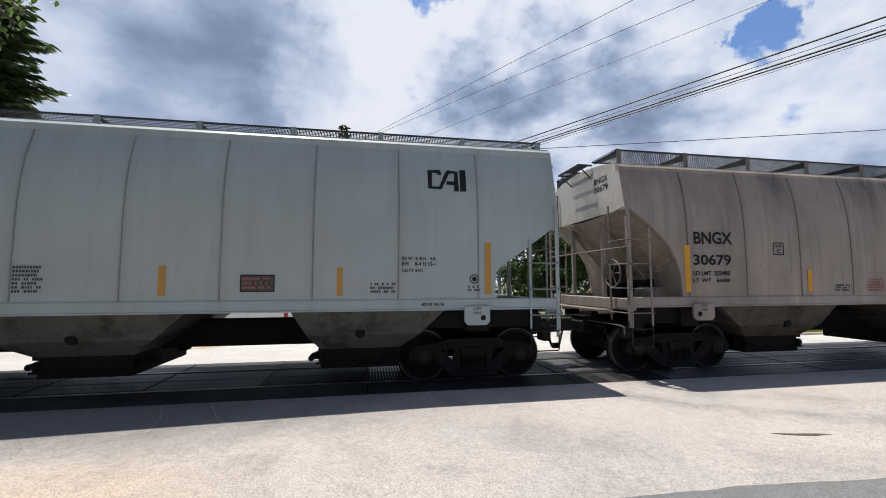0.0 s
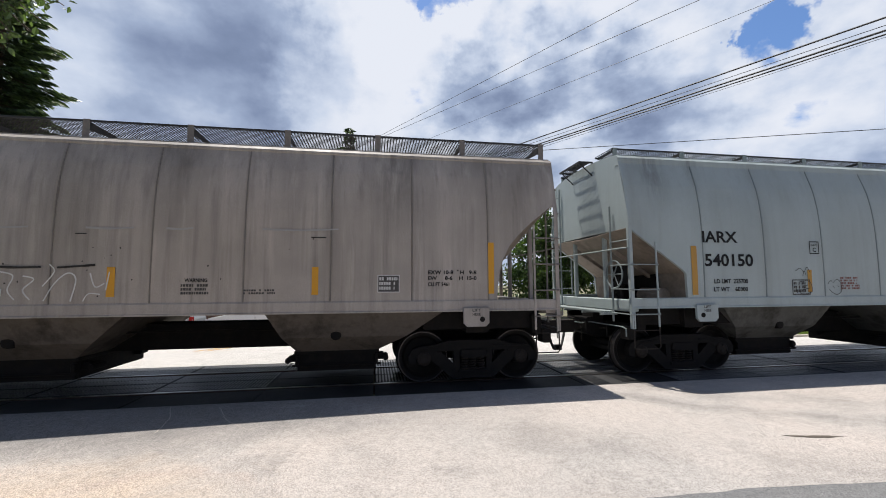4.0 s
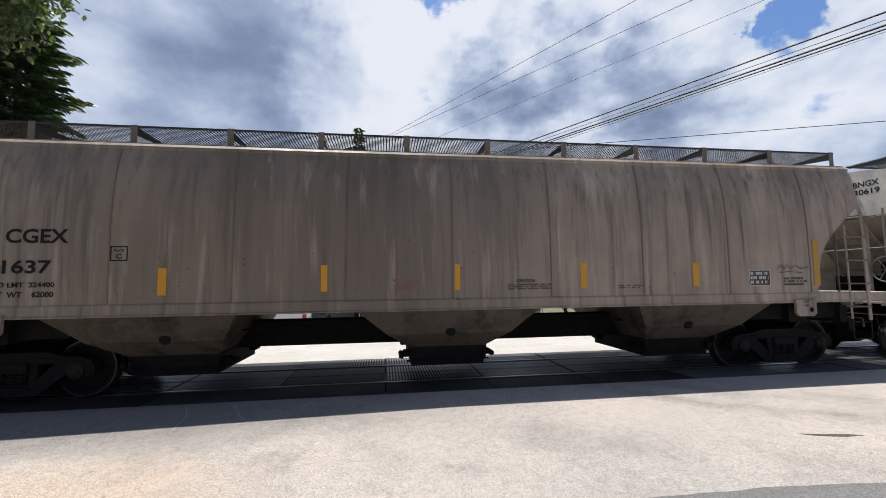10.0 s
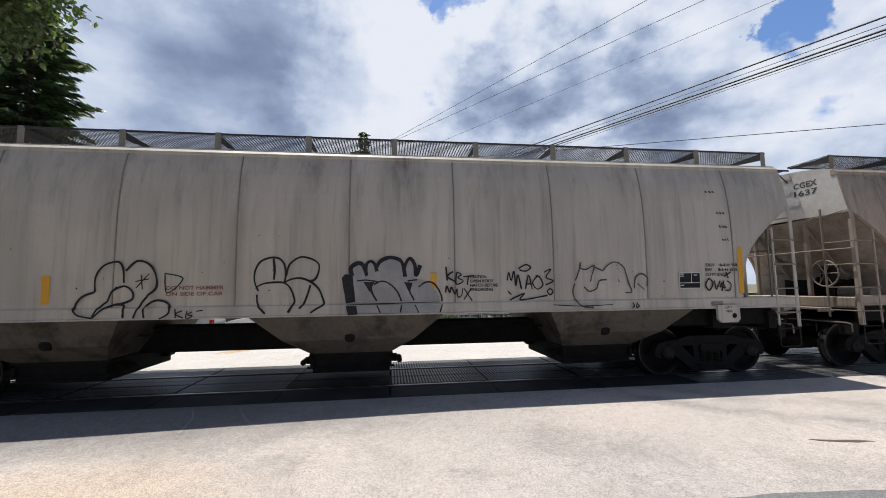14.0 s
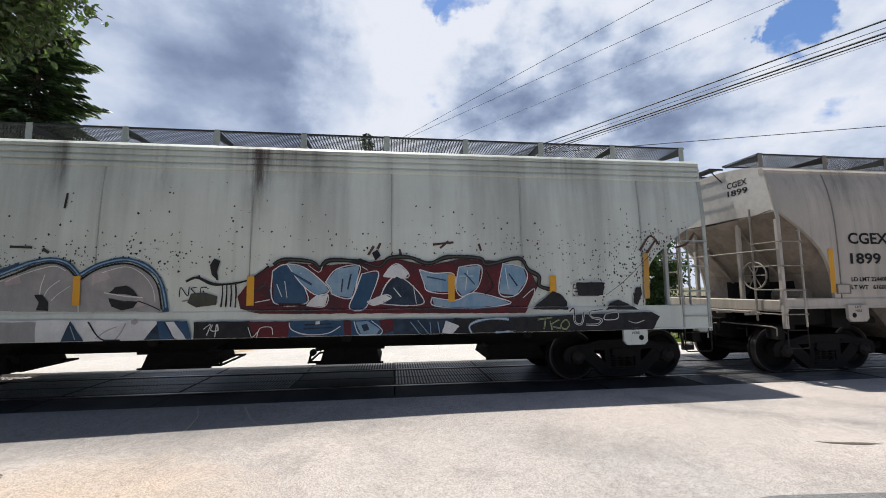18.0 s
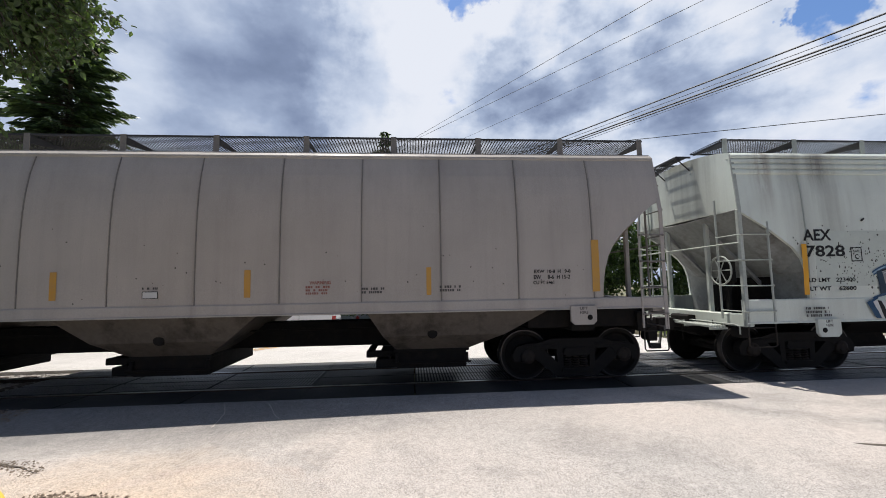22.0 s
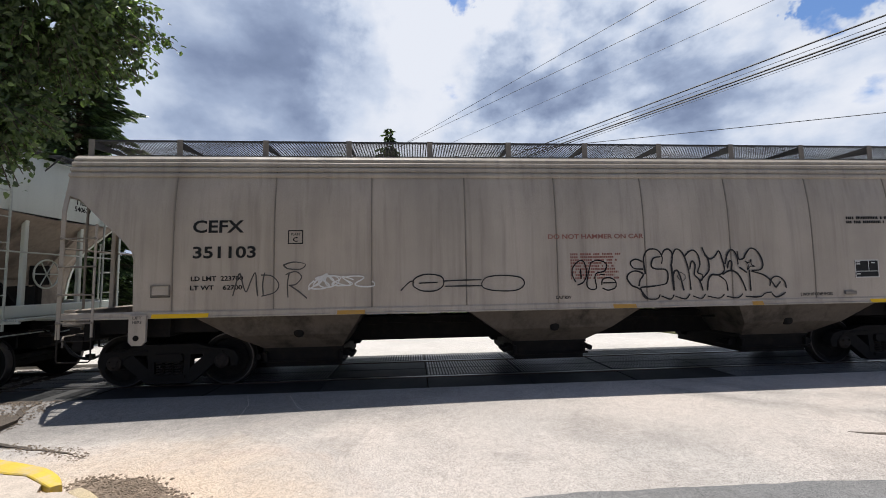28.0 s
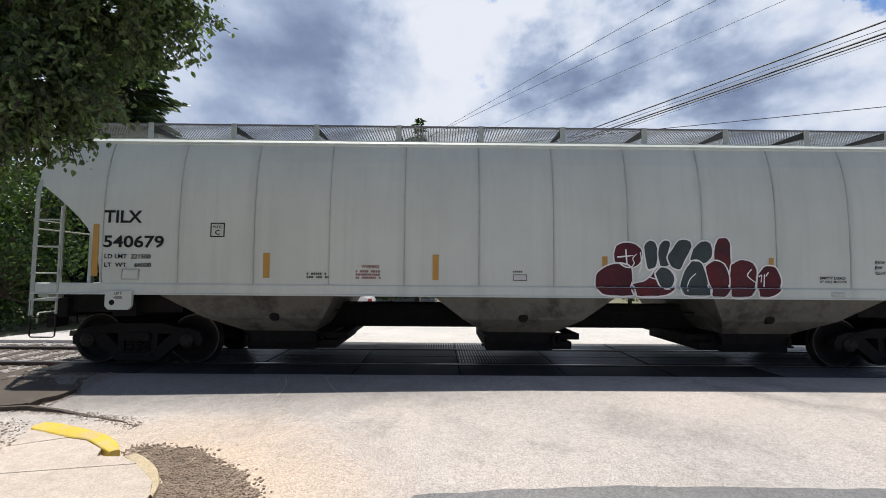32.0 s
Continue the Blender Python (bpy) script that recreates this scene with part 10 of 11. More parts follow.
stroke(PC, ((-3.16, 1.89), (-2.97, 1.93)), (SPRAY_BLACK, 0.021))
stroke(PC, ((-3.08, 1.99), (-3.06, 1.77)), (SPRAY_BLACK, 0.021))
stroke(PC, ((-3.15, 1.79), (-2.97, 2.01)), (SPRAY_BLACK, 0.021))
stroke(PC, ((-2.75, 2.01), (-2.49, 1.93), (-2.71, 1.71), (-2.75, 2.01)), (SPRAY_BLACK, 0.021))
stroke(PC, ((-2.57, 1.47), (-2.56, 1.33)), (SPRAY_BLACK, 0.021))
stroke(PC, ((-2.47, 1.44), (-2.56, 1.39), (-2.45, 1.33)), (SPRAY_BLACK, 0.021))
stroke(PC, ((-2.40, 1.44), (-2.41, 1.32), (-2.32, 1.36), (-2.39, 1.38), (-2.33, 1.42)), (SPRAY_BLACK, 0.021))
stroke(PC, ((-2.27, 1.43), (-2.17, 1.44)), (SPRAY_BLACK, 0.021))
stroke(PC, ((-5.67, 1.83), (-5.68, 1.95), (-5.61, 2.00), (-5.54, 1.95), (-5.59, 1.79), (-5.63, 1.65), (-5.55, 1.61)), (FADED, 0.019))
stroke(PC, ((-5.69, 1.61), (-5.48, 1.62)), (FADED, 0.019))
stroke(PC, ((-5.49, 1.97), (-5.40, 1.98)), (FADED, 0.019))
stroke(PC, ((-5.47, 1.89), (-5.36, 1.88)), (FADED, 0.019))
stroke(PC, ((-5.49, 1.79), (-5.34, 1.81)), (FADED, 0.019))
PC = Piece(car_h, "thin black outlined graffiti letters over red stencils")
stroke(PC, ((1.62, 1.41), (1.54, 1.50), (1.50, 1.60), (1.68, 1.62), (1.85, 1.64), (1.98, 1.68), (2.01, 1.83), (1.96, 1.92), (1.80, 1.93), (1.71, 1.98), (1.75, 2.12), (1.89, 2.15)), (SPRAY_BLACK, 0.036))
stroke(PC, ((1.59, 1.84), (1.57, 2.12), (1.64, 2.26), (1.75, 2.29), (1.86, 2.25), (1.92, 2.13), (1.90, 2.02)), (SPRAY_BLACK, 0.036))
stroke(PC, ((1.90, 2.15), (1.96, 2.26), (2.05, 2.28), (2.11, 2.19), (2.09, 2.02)), (SPRAY_BLACK, 0.036))
stroke(PC, ((2.09, 2.11), (2.15, 2.25), (2.22, 2.28), (2.32, 2.18), (2.40, 1.91), (2.43, 1.55)), (SPRAY_BLACK, 0.036))
stroke(PC, ((2.12, 1.54), (2.11, 1.82), (2.17, 1.90), (2.23, 1.82), (2.30, 1.54)), (SPRAY_BLACK, 0.036))
stroke(PC, ((2.08, 2.02), (2.11, 1.54)), (SPRAY_BLACK, 0.036))
stroke(PC, ((2.34, 2.15), (2.43, 2.24), (2.53, 2.25), (2.60, 2.16), (2.62, 2.00), (2.57, 1.86), (2.66, 1.81), (2.64, 1.70)), (SPRAY_BLACK, 0.036))
stroke(PC, ((2.60, 1.70), (2.72, 1.81), (2.79, 1.91), (2.78, 2.10), (2.72, 2.20), (2.68, 2.31)), (SPRAY_BLACK, 0.036))
stroke(PC, ((2.72, 2.18), (2.81, 2.10), (2.91, 2.14), (2.99, 2.24), (3.04, 2.13), (3.08, 1.90), (2.98, 1.81), (2.84, 1.81), (2.77, 1.72), (2.74, 1.53)), (SPRAY_BLACK, 0.036))
stroke(PC, ((2.42, 1.91), (2.47, 2.06), (2.53, 1.99), (2.51, 1.82), (2.60, 1.72), (2.66, 1.53)), (SPRAY_BLACK, 0.036))
stroke(PC, ((3.10, 2.00), (3.16, 2.19), (3.25, 2.26), (3.33, 2.16), (3.35, 1.99)), (SPRAY_BLACK, 0.036))
stroke(PC, ((2.98, 1.79), (3.10, 1.69), (3.13, 1.52)), (SPRAY_BLACK, 0.036))
stroke(PC, ((3.04, 1.81), (3.18, 1.88), (3.31, 1.84), (3.41, 1.70), (3.48, 1.51)), (SPRAY_BLACK, 0.036))
stroke(PC, ((3.14, 1.92), (3.18, 2.05), (3.23, 2.03), (3.21, 1.88)), (SPRAY_BLACK, 0.036))
stroke(PC, ((3.35, 2.23), (3.37, 2.09), (3.46, 2.10), (3.51, 2.18), (3.60, 2.28), (3.71, 2.25), (3.79, 2.14), (3.83, 1.98), (3.77, 1.89), (3.60, 1.87), (3.84, 1.79), (3.98, 1.67), (4.05, 1.57)), (SPRAY_BLACK, 0.036))
stroke(PC, ((3.56, 1.89), (3.57, 1.51)), (SPRAY_BLACK, 0.036))
stroke(PC, ((3.37, 1.94), (3.51, 1.84)), (SPRAY_BLACK, 0.036))
stroke(PC, ((3.94, 1.59), (3.99, 1.73), (4.11, 1.76), (4.23, 1.67), (4.26, 1.55)), (SPRAY_BLACK, 0.036))
stroke(PC, ((4.05, 1.55), (4.15, 1.67)), (SPRAY_BLACK, 0.036))
stroke(PC, ((1.42, 1.61), (1.33, 1.65), (1.25, 1.77), (1.29, 1.86), (1.42, 1.90), (1.55, 1.84), (1.49, 1.74), (1.46, 1.63)), (SPRAY_BLACK, 0.036))
stroke(PC, ((1.55, 1.93), (1.38, 1.95), (1.32, 2.05), (1.42, 2.11), (1.55, 2.06)), (SPRAY_BLACK, 0.036))
stroke(PC, ((1.42, 1.61), (1.49, 1.57)), (SPRAY_BLACK, 0.036))
stroke(PC, ((1.51, 1.50), (1.59, 1.41), (1.79, 1.40), (1.85, 1.48)), (SPRAY_BLACK, 0.028))
stroke(PC, ((1.87, 1.45), (2.04, 1.39), (2.11, 1.47)), (SPRAY_BLACK, 0.028))
stroke(PC, ((2.13, 1.44), (2.32, 1.39), (2.41, 1.48)), (SPRAY_BLACK, 0.028))
stroke(PC, ((2.46, 1.44), (2.62, 1.39), (2.70, 1.47)), (SPRAY_BLACK, 0.028))
stroke(PC, ((2.74, 1.43), (2.96, 1.39), (3.06, 1.46)), (SPRAY_BLACK, 0.028))
stroke(PC, ((3.10, 1.42), (3.31, 1.39), (3.41, 1.46)), (SPRAY_BLACK, 0.028))
stroke(PC, ((3.46, 1.41), (3.74, 1.40), (3.84, 1.46), (3.97, 1.48)), (SPRAY_BLACK, 0.028))
stroke(PC, ((3.97, 1.46), (4.05, 1.39), (4.16, 1.42), (4.24, 1.47)), (SPRAY_BLACK, 0.028))
stroke(PC, ((0.31, 1.72), (0.25, 1.86), (0.28, 2.00), (0.40, 2.10), (0.48, 2.05), (0.51, 1.86), (0.45, 1.72), (0.34, 1.67)), (SPRAY_BLACK, 0.028))
stroke(PC, ((0.40, 1.95), (0.41, 1.78)), (SPRAY_BLACK, 0.028))
stroke(PC, ((0.59, 2.06), (0.54, 1.86), (0.51, 1.67), (0.58, 1.59), (0.68, 1.61), (0.66, 1.78), (0.69, 1.87), (0.84, 1.91), (0.87, 2.04), (0.72, 2.10), (0.59, 2.06)), (SPRAY_BLACK, 0.028))
stroke(PC, ((0.75, 1.85), (0.84, 1.85)), (SPRAY_BLACK, 0.028))
stroke(PC, ((0.78, 1.66), (0.80, 1.76), (0.92, 1.79), (1.03, 1.73), (1.03, 1.62), (0.90, 1.57), (0.79, 1.61)), (SPRAY_BLACK, 0.028))
stroke(PC, ((0.80, 1.70), (1.03, 1.70)), (SPRAY_BLACK, 0.028))
stroke(PC, ((2.18, 1.79), (2.25, 1.86), (2.34, 1.78), (2.26, 1.71), (2.18, 1.79)), (FADED, 0.019))
stroke(PC, ((3.48, 2.05), (3.56, 2.02), (3.60, 2.08), (3.60, 1.99), (3.67, 1.95), (3.58, 1.95), (3.52, 1.89), (3.54, 1.99), (3.48, 2.05)), (SPRAY_BLACK, 0.021))
PC = Piece(car_i, "dark red and green bubble graffiti with white outlines")
fill(PC, ((2.01, 2.20), (2.06, 2.28), (2.14, 2.31), (2.23, 2.25), (2.26, 2.08), (2.22, 1.85), (2.08, 1.80), (2.03, 1.99)), SPRAY_GREEN)
outline(PC, ((2.01, 2.20), (2.06, 2.28), (2.14, 2.31), (2.23, 2.25), (2.26, 2.08), (2.22, 1.85), (2.08, 1.80), (2.03, 1.99)), (SPRAY_CLEAN, 0.030))
fill(PC, ((2.28, 2.23), (2.36, 2.31), (2.45, 2.30), (2.48, 2.23), (2.43, 2.05), (2.45, 1.88), (2.30, 1.84), (2.25, 2.08)), SPRAY_GREEN)
outline(PC, ((2.28, 2.23), (2.36, 2.31), (2.45, 2.30), (2.48, 2.23), (2.43, 2.05), (2.45, 1.88), (2.30, 1.84), (2.25, 2.08)), (SPRAY_CLEAN, 0.030))
fill(PC, ((3.23, 2.22), (3.30, 2.35), (3.44, 2.36), (3.51, 2.26), (3.52, 1.91), (3.58, 1.68), (3.23, 1.90)), SPRAY_RED)
outline(PC, ((3.23, 2.22), (3.30, 2.35), (3.44, 2.36), (3.51, 2.26), (3.52, 1.91), (3.58, 1.68), (3.23, 1.90)), (SPRAY_CLEAN, 0.030))
fill(PC, ((2.86, 2.17), (2.99, 2.29), (3.12, 2.30), (3.19, 2.22), (3.19, 2.03), (3.06, 1.91), (2.90, 1.95), (2.80, 1.98)), SPRAY_GREEN)
outline(PC, ((2.86, 2.17), (2.99, 2.29), (3.12, 2.30), (3.19, 2.22), (3.19, 2.03), (3.06, 1.91), (2.90, 1.95), (2.80, 1.98)), (SPRAY_CLEAN, 0.030))
fill(PC, ((2.51, 2.18), (2.60, 2.30), (2.71, 2.33), (2.82, 2.29), (2.84, 2.18), (2.72, 1.96), (2.63, 1.80), (2.48, 1.85), (2.41, 2.02)), SPRAY_GREEN)
outline(PC, ((2.51, 2.18), (2.60, 2.30), (2.71, 2.33), (2.82, 2.29), (2.84, 2.18), (2.72, 1.96), (2.63, 1.80), (2.48, 1.85), (2.41, 2.02)), (SPRAY_CLEAN, 0.030))
fill(PC, ((1.49, 2.07), (1.54, 2.21), (1.68, 2.27), (1.85, 2.25), (1.97, 2.16), (1.99, 2.02), (1.93, 1.89), (1.79, 1.82), (1.62, 1.83), (1.51, 1.92)), SPRAY_MAROON)
outline(PC, ((1.49, 2.07), (1.54, 2.21), (1.68, 2.27), (1.85, 2.25), (1.97, 2.16), (1.99, 2.02), (1.93, 1.89), (1.79, 1.82), (1.62, 1.83), (1.51, 1.92)), (SPRAY_CLEAN, 0.030))
fill(PC, ((3.50, 1.90), (3.68, 1.99), (3.88, 1.94), (3.96, 1.80), (3.92, 1.52), (3.82, 1.36), (3.48, 1.35)), SPRAY_RED)
outline(PC, ((3.50, 1.90), (3.68, 1.99), (3.88, 1.94), (3.96, 1.80), (3.92, 1.52), (3.82, 1.36), (3.48, 1.35)), (SPRAY_CLEAN, 0.030))
fill(PC, ((3.96, 1.73), (4.09, 1.88), (4.28, 1.86), (4.38, 1.64), (4.33, 1.45), (4.17, 1.35), (3.96, 1.36)), SPRAY_MAROON)
outline(PC, ((3.96, 1.73), (4.09, 1.88), (4.28, 1.86), (4.38, 1.64), (4.33, 1.45), (4.17, 1.35), (3.96, 1.36)), (SPRAY_CLEAN, 0.030))
fill(PC, ((1.17, 1.49), (1.19, 1.72), (1.36, 1.86), (1.58, 1.91), (1.79, 1.84), (1.82, 1.58), (1.80, 1.36), (1.32, 1.36)), SPRAY_MAROON)
outline(PC, ((1.17, 1.49), (1.19, 1.72), (1.36, 1.86), (1.58, 1.91), (1.79, 1.84), (1.82, 1.58), (1.80, 1.36), (1.32, 1.36)), (SPRAY_CLEAN, 0.030))
fill(PC, ((2.12, 1.70), (2.25, 1.85), (2.45, 1.82), (2.56, 1.68), (2.51, 1.46), (2.33, 1.36), (1.86, 1.35), (1.79, 1.54), (2.01, 1.61)), SPRAY_RED)
outline(PC, ((2.12, 1.70), (2.25, 1.85), (2.45, 1.82), (2.56, 1.68), (2.51, 1.46), (2.33, 1.36), (1.86, 1.35), (1.79, 1.54), (2.01, 1.61)), (SPRAY_CLEAN, 0.030))
fill(PC, ((3.06, 1.87), (3.22, 1.97), (3.39, 1.91), (3.48, 1.70), (3.47, 1.46), (3.38, 1.35), (3.15, 1.36)), SPRAY_RED)
outline(PC, ((3.06, 1.87), (3.22, 1.97), (3.39, 1.91), (3.48, 1.70), (3.47, 1.46), (3.38, 1.35), (3.15, 1.36)), (SPRAY_CLEAN, 0.030))
fill(PC, ((2.70, 1.79), (2.84, 1.96), (3.00, 1.93), (3.09, 1.70), (3.12, 1.37), (2.69, 1.37), (2.62, 1.52)), SPRAY_GREEN)
outline(PC, ((2.70, 1.79), (2.84, 1.96), (3.00, 1.93), (3.09, 1.70), (3.12, 1.37), (2.69, 1.37), (2.62, 1.52)), (SPRAY_CLEAN, 0.030))
fill(PC, ((2.19, 1.74), (2.30, 1.85), (2.45, 1.81), (2.54, 1.66), (2.48, 1.50), (2.30, 1.50)), SPRAY_GREEN)
outline(PC, ((2.19, 1.74), (2.30, 1.85), (2.45, 1.81), (2.54, 1.66), (2.48, 1.50), (2.30, 1.50)), (SPRAY_CLEAN, 0.030))
stroke(PC, ((1.70, 2.15), (1.72, 1.87)), (SPRAY_CLEAN, 0.028))
stroke(PC, ((1.55, 2.01), (1.83, 2.04)), (SPRAY_CLEAN, 0.028))
stroke(PC, ((1.58, 1.92), (1.68, 1.85), (1.79, 1.84), (1.85, 1.92)), (SPRAY_CLEAN, 0.028))
stroke(PC, ((1.95, 2.10), (1.97, 1.91), (1.93, 1.75)), (SPRAY_CLEAN, 0.028))
stroke(PC, ((1.89, 2.07), (1.82, 1.99), (1.85, 1.91)), (SPRAY_CLEAN, 0.024))
stroke(PC, ((3.86, 1.82), (3.79, 1.71), (3.95, 1.58)), (SPRAY_CLEAN, 0.024))
stroke(PC, ((3.98, 1.69), (4.03, 1.72), (4.02, 1.60)), (SPRAY_CLEAN, 0.024))
stroke(PC, ((4.08, 1.74), (4.07, 1.52)), (SPRAY_CLEAN, 0.024))
stroke(PC, ((4.15, 1.77), (4.10, 1.70)), (SPRAY_CLEAN, 0.024))
stroke(PC, ((1.79, 1.58), (1.83, 1.47), (1.86, 1.35)), (SPRAY_CLEAN, 0.024))
stroke(PC, ((2.08, 1.68), (2.25, 1.63)), (SPRAY_CLEAN, 0.024))
stroke(PC, ((2.90, 1.74), (2.79, 1.63), (2.73, 1.44)), (SPRAY_CLEAN, 0.019))
PC = Piece(car_c, "grey and white sprayed tags on the side sheets")
stroke(PC, ((-5.77, 1.61), (-5.69, 1.85), (-5.60, 1.93), (-5.63, 1.69)), (SPRAY_VIOLET, 0.024))
stroke(PC, ((-5.74, 1.74), (-5.60, 1.77)), (SPRAY_VIOLET, 0.024))
stroke(PC, ((-5.55, 1.93), (-5.52, 1.77), (-5.46, 1.93), (-5.43, 1.74)), (SPRAY_VIOLET, 0.024))
stroke(PC, ((-5.41, 1.77), (-5.35, 1.96), (-5.29, 1.85), (-5.41, 1.82)), (SPRAY_VIOLET, 0.024))
stroke(PC, ((-5.27, 1.71), (-5.24, 1.99)), (SPRAY_VIOLET, 0.024))
stroke(PC, ((-5.22, 1.93), (-5.29, 1.85), (-5.15, 1.76)), (SPRAY_VIOLET, 0.024))
stroke(PC, ((-5.15, 1.90), (-5.03, 1.96)), (SPRAY_VIOLET, 0.024))
stroke(PC, ((-5.11, 1.93), (-5.12, 1.71), (-4.92, 1.87)), (SPRAY_VIOLET, 0.024))
stroke(PC, ((-5.85, 1.66), (-5.52, 1.69), (-5.07, 1.65), (-4.71, 1.84)), (SPRAY_VIOLET, 0.024))
stroke(PC, ((-5.60, 1.63), (-5.29, 1.57), (-4.95, 1.71), (-4.77, 1.87)), (SPRAY_VIOLET, 0.024))
stroke(PC, ((-5.46, 1.99), (-5.35, 2.04), (-5.29, 1.93)), (SPRAY_VIOLET, 0.024))
stroke(PC, ((-0.83, 1.57), (-0.75, 1.72), (-0.68, 1.87), (-0.77, 1.98), (-0.65, 2.05), (-0.49, 2.00), (-0.44, 1.87), (-0.50, 1.77)), (SPRAY_WHITE, 0.023))
stroke(PC, ((-0.53, 1.56), (-0.55, 1.71), (-0.43, 1.73)), (SPRAY_WHITE, 0.023))
stroke(PC, ((-0.28, 1.56), (-0.36, 1.71), (-0.29, 1.87), (-0.19, 1.97)), (SPRAY_WHITE, 0.023))
stroke(PC, ((-0.15, 1.89), (-0.08, 1.76), (-0.16, 1.58)), (SPRAY_WHITE, 0.023))
stroke(PC, ((0.05, 1.97), (0.21, 1.91), (0.15, 1.71), (0.24, 1.57)), (SPRAY_WHITE, 0.023))
stroke(PC, ((0.33, 1.91), (0.47, 1.86), (0.34, 1.71), (0.43, 1.57)), (SPRAY_WHITE, 0.023))
stroke(PC, ((0.65, 2.08), (0.72, 1.97), (0.58, 1.76)), (SPRAY_WHITE, 0.023))
stroke(PC, ((0.60, 1.55), (0.73, 1.80), (0.89, 1.95), (1.00, 1.86), (0.94, 1.54)), (SPRAY_WHITE, 0.023))
stroke(PC, ((1.18, 1.95), (1.25, 1.75), (1.37, 1.80)), (SPRAY_WHITE, 0.023))
stroke(PC, ((1.10, 1.54), (1.17, 1.65), (1.32, 1.64)), (SPRAY_WHITE, 0.023))
stroke(PC, ((1.43, 1.97), (1.39, 1.70)), (SPRAY_WHITE, 0.023))
stroke(PC, ((-2.96, 2.58), (-2.58, 2.57), (-2.19, 2.60)), (car_scuff, 0.032))
stroke(PC, ((-1.64, 2.59), (-1.30, 2.58), (-0.94, 2.61)), (car_scuff, 0.032))
stroke(PC, ((-0.55, 2.60), (-0.10, 2.60), (0.35, 2.62)), (car_scuff, 0.032))
stroke(PC, ((1.08, 2.62), (1.40, 2.61), (1.72, 2.63)), (car_scuff, 0.032))
stroke(PC, ((2.16, 2.63), (2.34, 2.62), (2.53, 2.64)), (car_scuff, 0.032))
stroke(PC, ((3.53, 2.64), (4.10, 2.63), (4.69, 2.66)), (car_scuff, 0.032))
stroke(PC, ((-0.02, 2.04), (0.28, 2.03), (0.55, 2.04)), (CHIP_DARK, 0.038))
stroke(PC, ((0.75, 2.03), (1.01, 2.05), (1.24, 2.07)), (CHIP_DARK, 0.038))
stroke(PC, ((-2.97, 2.03), (-2.73, 2.02), (-2.47, 2.02)), (CHIP_DARK, 0.019))
stroke(PC, ((-1.88, 2.03), (-0.95, 2.01)), (CHIP_DARK, 0.021))
stroke(PC, ((0.95, 2.53), (1.10, 2.53)), (CHIP_DARK, 0.019))
stroke(PC, ((4.27, 2.52), (4.50, 2.52)), (CHIP_DARK, 0.024))
fill(PC, ((-0.15, 1.73), (0.08, 1.73), (0.08, 1.62), (-0.16, 1.62)), SPRAY_WHITE)
PC = Piece(car_b, "thin grey marker doodles on the side")
stroke(PC, ((-4.00, 1.78), (-3.75, 1.79), (-3.70, 1.59), (-3.96, 1.56), (-4.00, 1.78)), (FADED, 0.014))
stroke(PC, ((-3.93, 1.70), (-3.79, 1.72)), (FADED, 0.014))
stroke(PC, ((-3.91, 1.63), (-3.75, 1.66)), (FADED, 0.014))
stroke(PC, ((-4.06, 2.00), (-3.96, 2.05), (-3.87, 1.98), (-3.79, 2.07), (-3.72, 1.96)), (FADED, 0.014))
stroke(PC, ((-3.90, 1.89), (-3.86, 2.00), (-3.82, 1.90)), (FADED, 0.014))
stroke(PC, ((-4.07, 1.69), (-4.04, 1.56)), (FADED, 0.014))
stroke(PC, ((-3.31, 1.74), (-3.25, 1.81), (-3.18, 1.77), (-3.10, 1.83), (-3.01, 1.77), (-2.99, 1.60), (-3.10, 1.53), (-3.21, 1.57), (-3.29, 1.64)), (FADED, 0.014))
stroke(PC, ((-3.20, 1.70), (-3.16, 1.66)), (FADED, 0.014))
stroke(PC, ((-3.08, 1.71), (-3.05, 1.68)), (FADED, 0.014))
PC = Piece(car_e, "small black stencil spots on the side")
stroke(PC, ((6.53, 3.50), (6.56, 3.46)), (SPRAY_BLACK, 0.030))
stroke(PC, ((6.61, 3.50), (6.64, 3.46)), (SPRAY_BLACK, 0.030))
stroke(PC, ((6.68, 3.50), (6.71, 3.46)), (SPRAY_BLACK, 0.030))
stroke(PC, ((6.69, 3.09), (6.72, 3.05)), (SPRAY_BLACK, 0.030))
stroke(PC, ((6.76, 3.09), (6.79, 3.05)), (SPRAY_BLACK, 0.030))
stroke(PC, ((6.82, 3.09), (6.85, 3.05)), (SPRAY_BLACK, 0.030))
stroke(PC, ((6.72, 2.83), (6.75, 2.79)), (SPRAY_BLACK, 0.030))
stroke(PC, ((6.79, 2.83), (6.82, 2.79)), (SPRAY_BLACK, 0.030))
stroke(PC, ((6.84, 2.83), (6.87, 2.79)), (SPRAY_BLACK, 0.030))
stroke(PC, ((6.76, 2.58), (6.79, 2.55)), (SPRAY_BLACK, 0.030))
stroke(PC, ((6.81, 2.58), (6.84, 2.55)), (SPRAY_BLACK, 0.030))
stroke(PC, ((6.86, 2.59), (6.89, 2.55)), (SPRAY_BLACK, 0.030))
PC = Piece(car_h, "faint looping outlines on the side")
stroke(PC, ((-2.54, 1.70), (-2.52, 1.82), (-2.33, 1.90), (-2.06, 1.86), (-2.02, 1.72), (-2.15, 1.62), (-2.39, 1.62), (-2.54, 1.70)), (SPRAY_BLACK, 0.026))
stroke(PC, ((-2.75, 1.63), (-2.59, 1.78), (-2.52, 1.76)), (SPRAY_BLACK, 0.026))
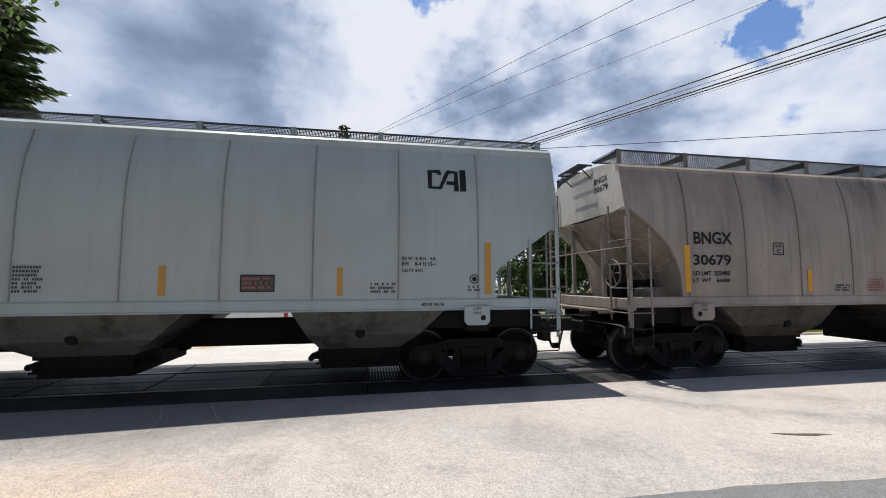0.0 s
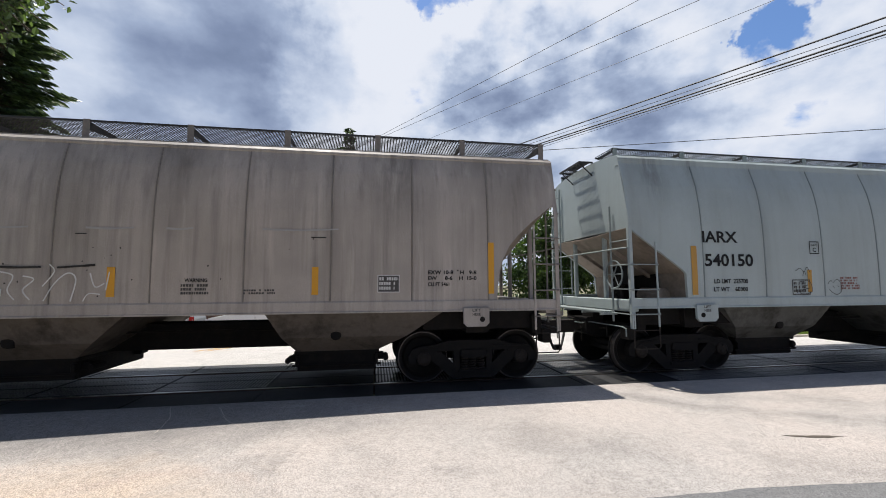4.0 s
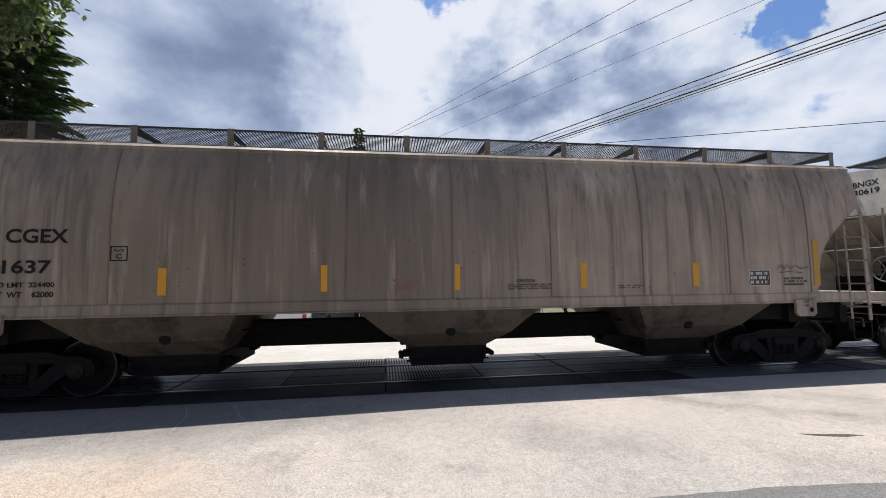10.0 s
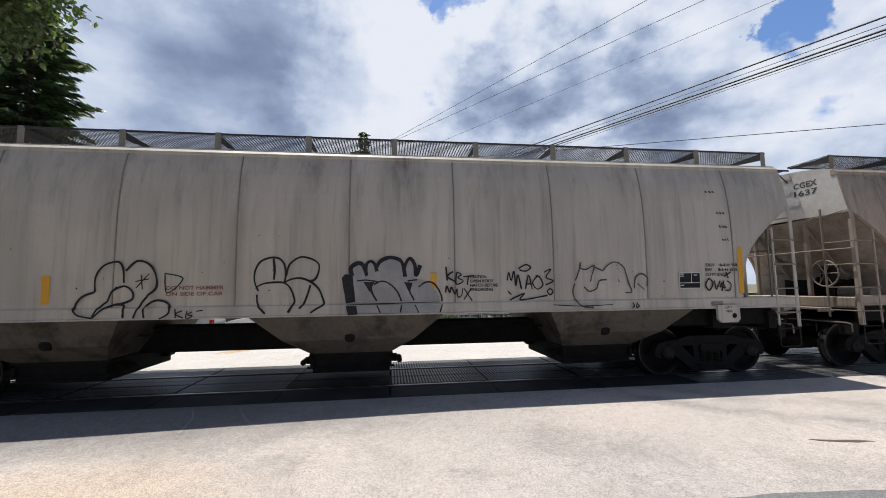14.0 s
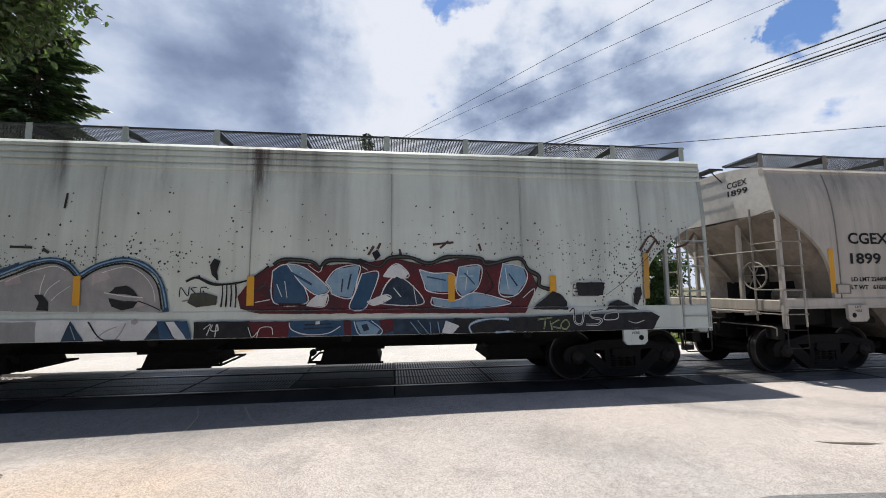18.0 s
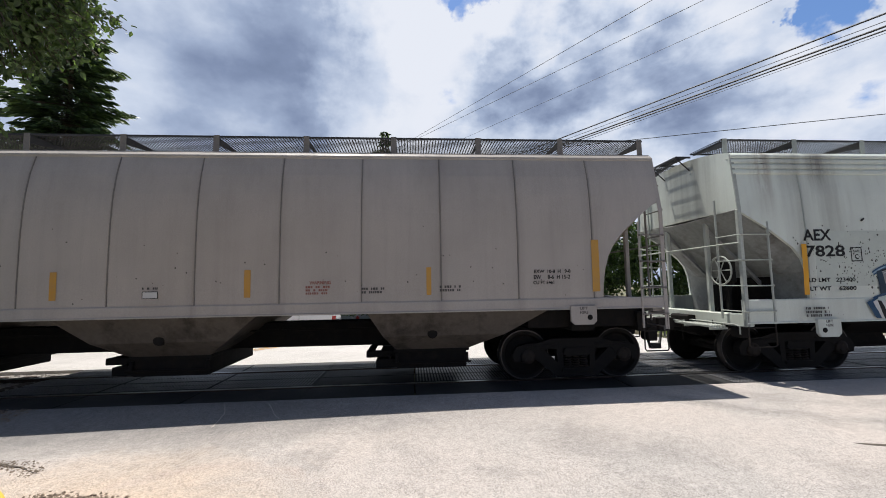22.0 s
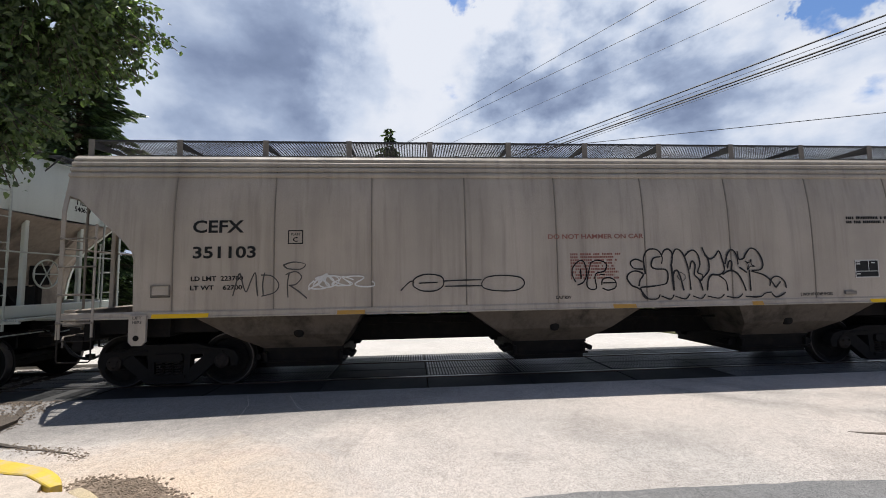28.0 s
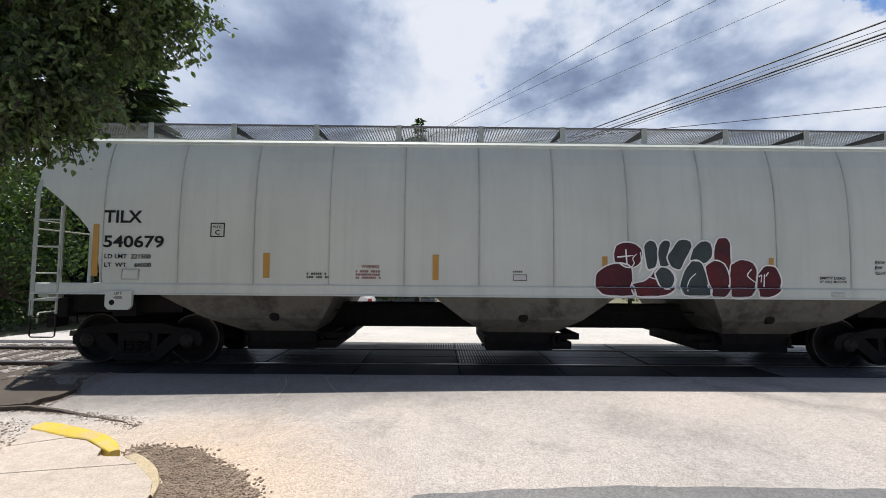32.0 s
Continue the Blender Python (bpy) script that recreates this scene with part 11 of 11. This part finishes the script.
stroke(PC, ((-2.44, 1.75), (-2.12, 1.76)), (SPRAY_BLACK, 0.026))
stroke(PC, ((-2.02, 1.78), (-1.64, 1.79), (-1.36, 1.79)), (SPRAY_BLACK, 0.026))
stroke(PC, ((-2.00, 1.69), (-1.60, 1.69), (-1.36, 1.69)), (SPRAY_BLACK, 0.026))
stroke(PC, ((-1.36, 1.73), (-1.27, 1.83), (-1.00, 1.86), (-0.68, 1.82), (-0.61, 1.70), (-0.76, 1.60), (-1.12, 1.60), (-1.32, 1.65), (-1.36, 1.73)), (SPRAY_BLACK, 0.026))
PC = Piece(car_h, "large thin grey tag over the stencils")
stroke(PC, ((-5.51, 1.59), (-5.46, 1.79), (-5.40, 1.96), (-5.34, 1.74), (-5.29, 1.66), (-5.22, 1.84), (-5.15, 1.97), (-5.13, 1.74), (-5.11, 1.58)), (FADED, 0.026))
stroke(PC, ((-5.00, 1.97), (-5.03, 1.79), (-5.02, 1.58)), (FADED, 0.026))
stroke(PC, ((-5.06, 1.93), (-4.88, 1.91), (-4.77, 1.77), (-4.84, 1.64), (-5.05, 1.58)), (FADED, 0.026))
stroke(PC, ((-4.60, 1.97), (-4.63, 1.77), (-4.62, 1.55)), (FADED, 0.026))
stroke(PC, ((-4.66, 1.93), (-4.50, 1.98), (-4.40, 1.89), (-4.49, 1.77), (-4.61, 1.75)), (FADED, 0.026))
stroke(PC, ((-4.59, 1.75), (-4.45, 1.65), (-4.31, 1.53)), (FADED, 0.026))
stroke(PC, ((-4.70, 2.09), (-4.53, 2.14), (-4.34, 2.10), (-4.42, 2.02), (-4.62, 2.03), (-4.70, 2.09)), (FADED, 0.026))
PC = Piece(car_d, "small wavy grey doodle")
stroke(PC, ((6.24, 1.95), (6.33, 2.02), (6.39, 1.95), (6.46, 2.03), (6.54, 1.95), (6.63, 2.03), (6.74, 1.96), (6.93, 2.00)), (FADED, 0.014))
stroke(PC, ((6.26, 1.88), (6.49, 1.90), (6.78, 1.88)), (FADED, 0.012))
PC = Piece(car_f, "rust and dark chips where paint has flaked off")
stroke(PC, ((1.85, 2.29), (1.94, 2.44)), (CHIP, 0.050))
stroke(PC, ((2.0, 2.39), (2.05, 2.49)), (CHIP, 0.050))
stroke(PC, ((2.36, 2.39), (2.39, 2.27)), (CHIP, 0.050))
stroke(PC, ((2.92, 2.47), (3.27, 2.51)), (CHIP, 0.050))
stroke(PC, ((3.04, 2.41), (3.18, 2.53)), (CHIP, 0.050))
stroke(PC, ((3.7, 2.49), (3.74, 2.37)), (CHIP, 0.050))
stroke(PC, ((6.64, 2.38), (6.85, 2.65), (7.02, 2.49)), (CHIP, 0.050))
stroke(PC, ((6.68, 2.22), (6.97, 2.6)), (CHIP, 0.050))
stroke(PC, ((7.32, 2.44), (7.55, 2.51), (7.73, 2.71)), (CHIP, 0.050))
stroke(PC, ((-3.39, 2.4), (-3.09, 2.39)), (CHIP_DARK, 0.040))
stroke(PC, ((-2.95, 2.37), (-2.86, 2.31)), (CHIP_DARK, 0.040))
stroke(PC, ((-4.33, 2.72), (-4.3, 2.79)), (CHIP_DARK, 0.040))
stroke(PC, ((-2.71, 2.99), (-2.69, 3.23)), (CHIP_DARK, 0.040))
stroke(PC, ((-5.6, 2.8), (-5.52, 2.85)), (CHIP_DARK, 0.040))


# ==== motion of the train ====
TRAVEL = ((0, 0.00), (1, 4.14), (2, 8.27), (3, 12.41), (4, 16.53), (5, 20.65), (6, 24.75), (7, 28.84), (8, 32.92), (9, 36.97), (10, 40.99), (11, 45.00), (12, 49.02), (13, 53.04), (14, 57.06), (15, 61.08), (16, 65.10), (17, 69.11), (18, 73.12), (19, 77.12), (20, 81.13), (21, 85.15), (22, 89.16), (23, 93.16), (24, 97.20), (25, 101.29), (26, 105.39), (27, 109.52), (28, 113.66), (29, 117.81), (30, 121.98), (31, 126.17), (32, 130.37))


def motions():
    rows = [(t, s) for t, s in TRAVEL]
    for car in CARS:
        walk(car.ob, [(t, pose(car.x + s, YC, 0)) for t, s in rows])
    # the wheels roll without slipping
    turns = []
    t = 0.0
    while t < 32.0:
        turns.append(t)
        t += 0.14
    turns.append(32.0)
    spin = [(t, pose(0, 0, RAIL_R, 0, math.degrees(lerp(TRAVEL, t) / RAIL_R), 0)) for t in turns]
    for w in WHEELSETS:
        dx = w.location.x
        walk(w, [(t, Matrix.Translation((dx, 0, 0)) @ m) for t, m in spin])


motions()
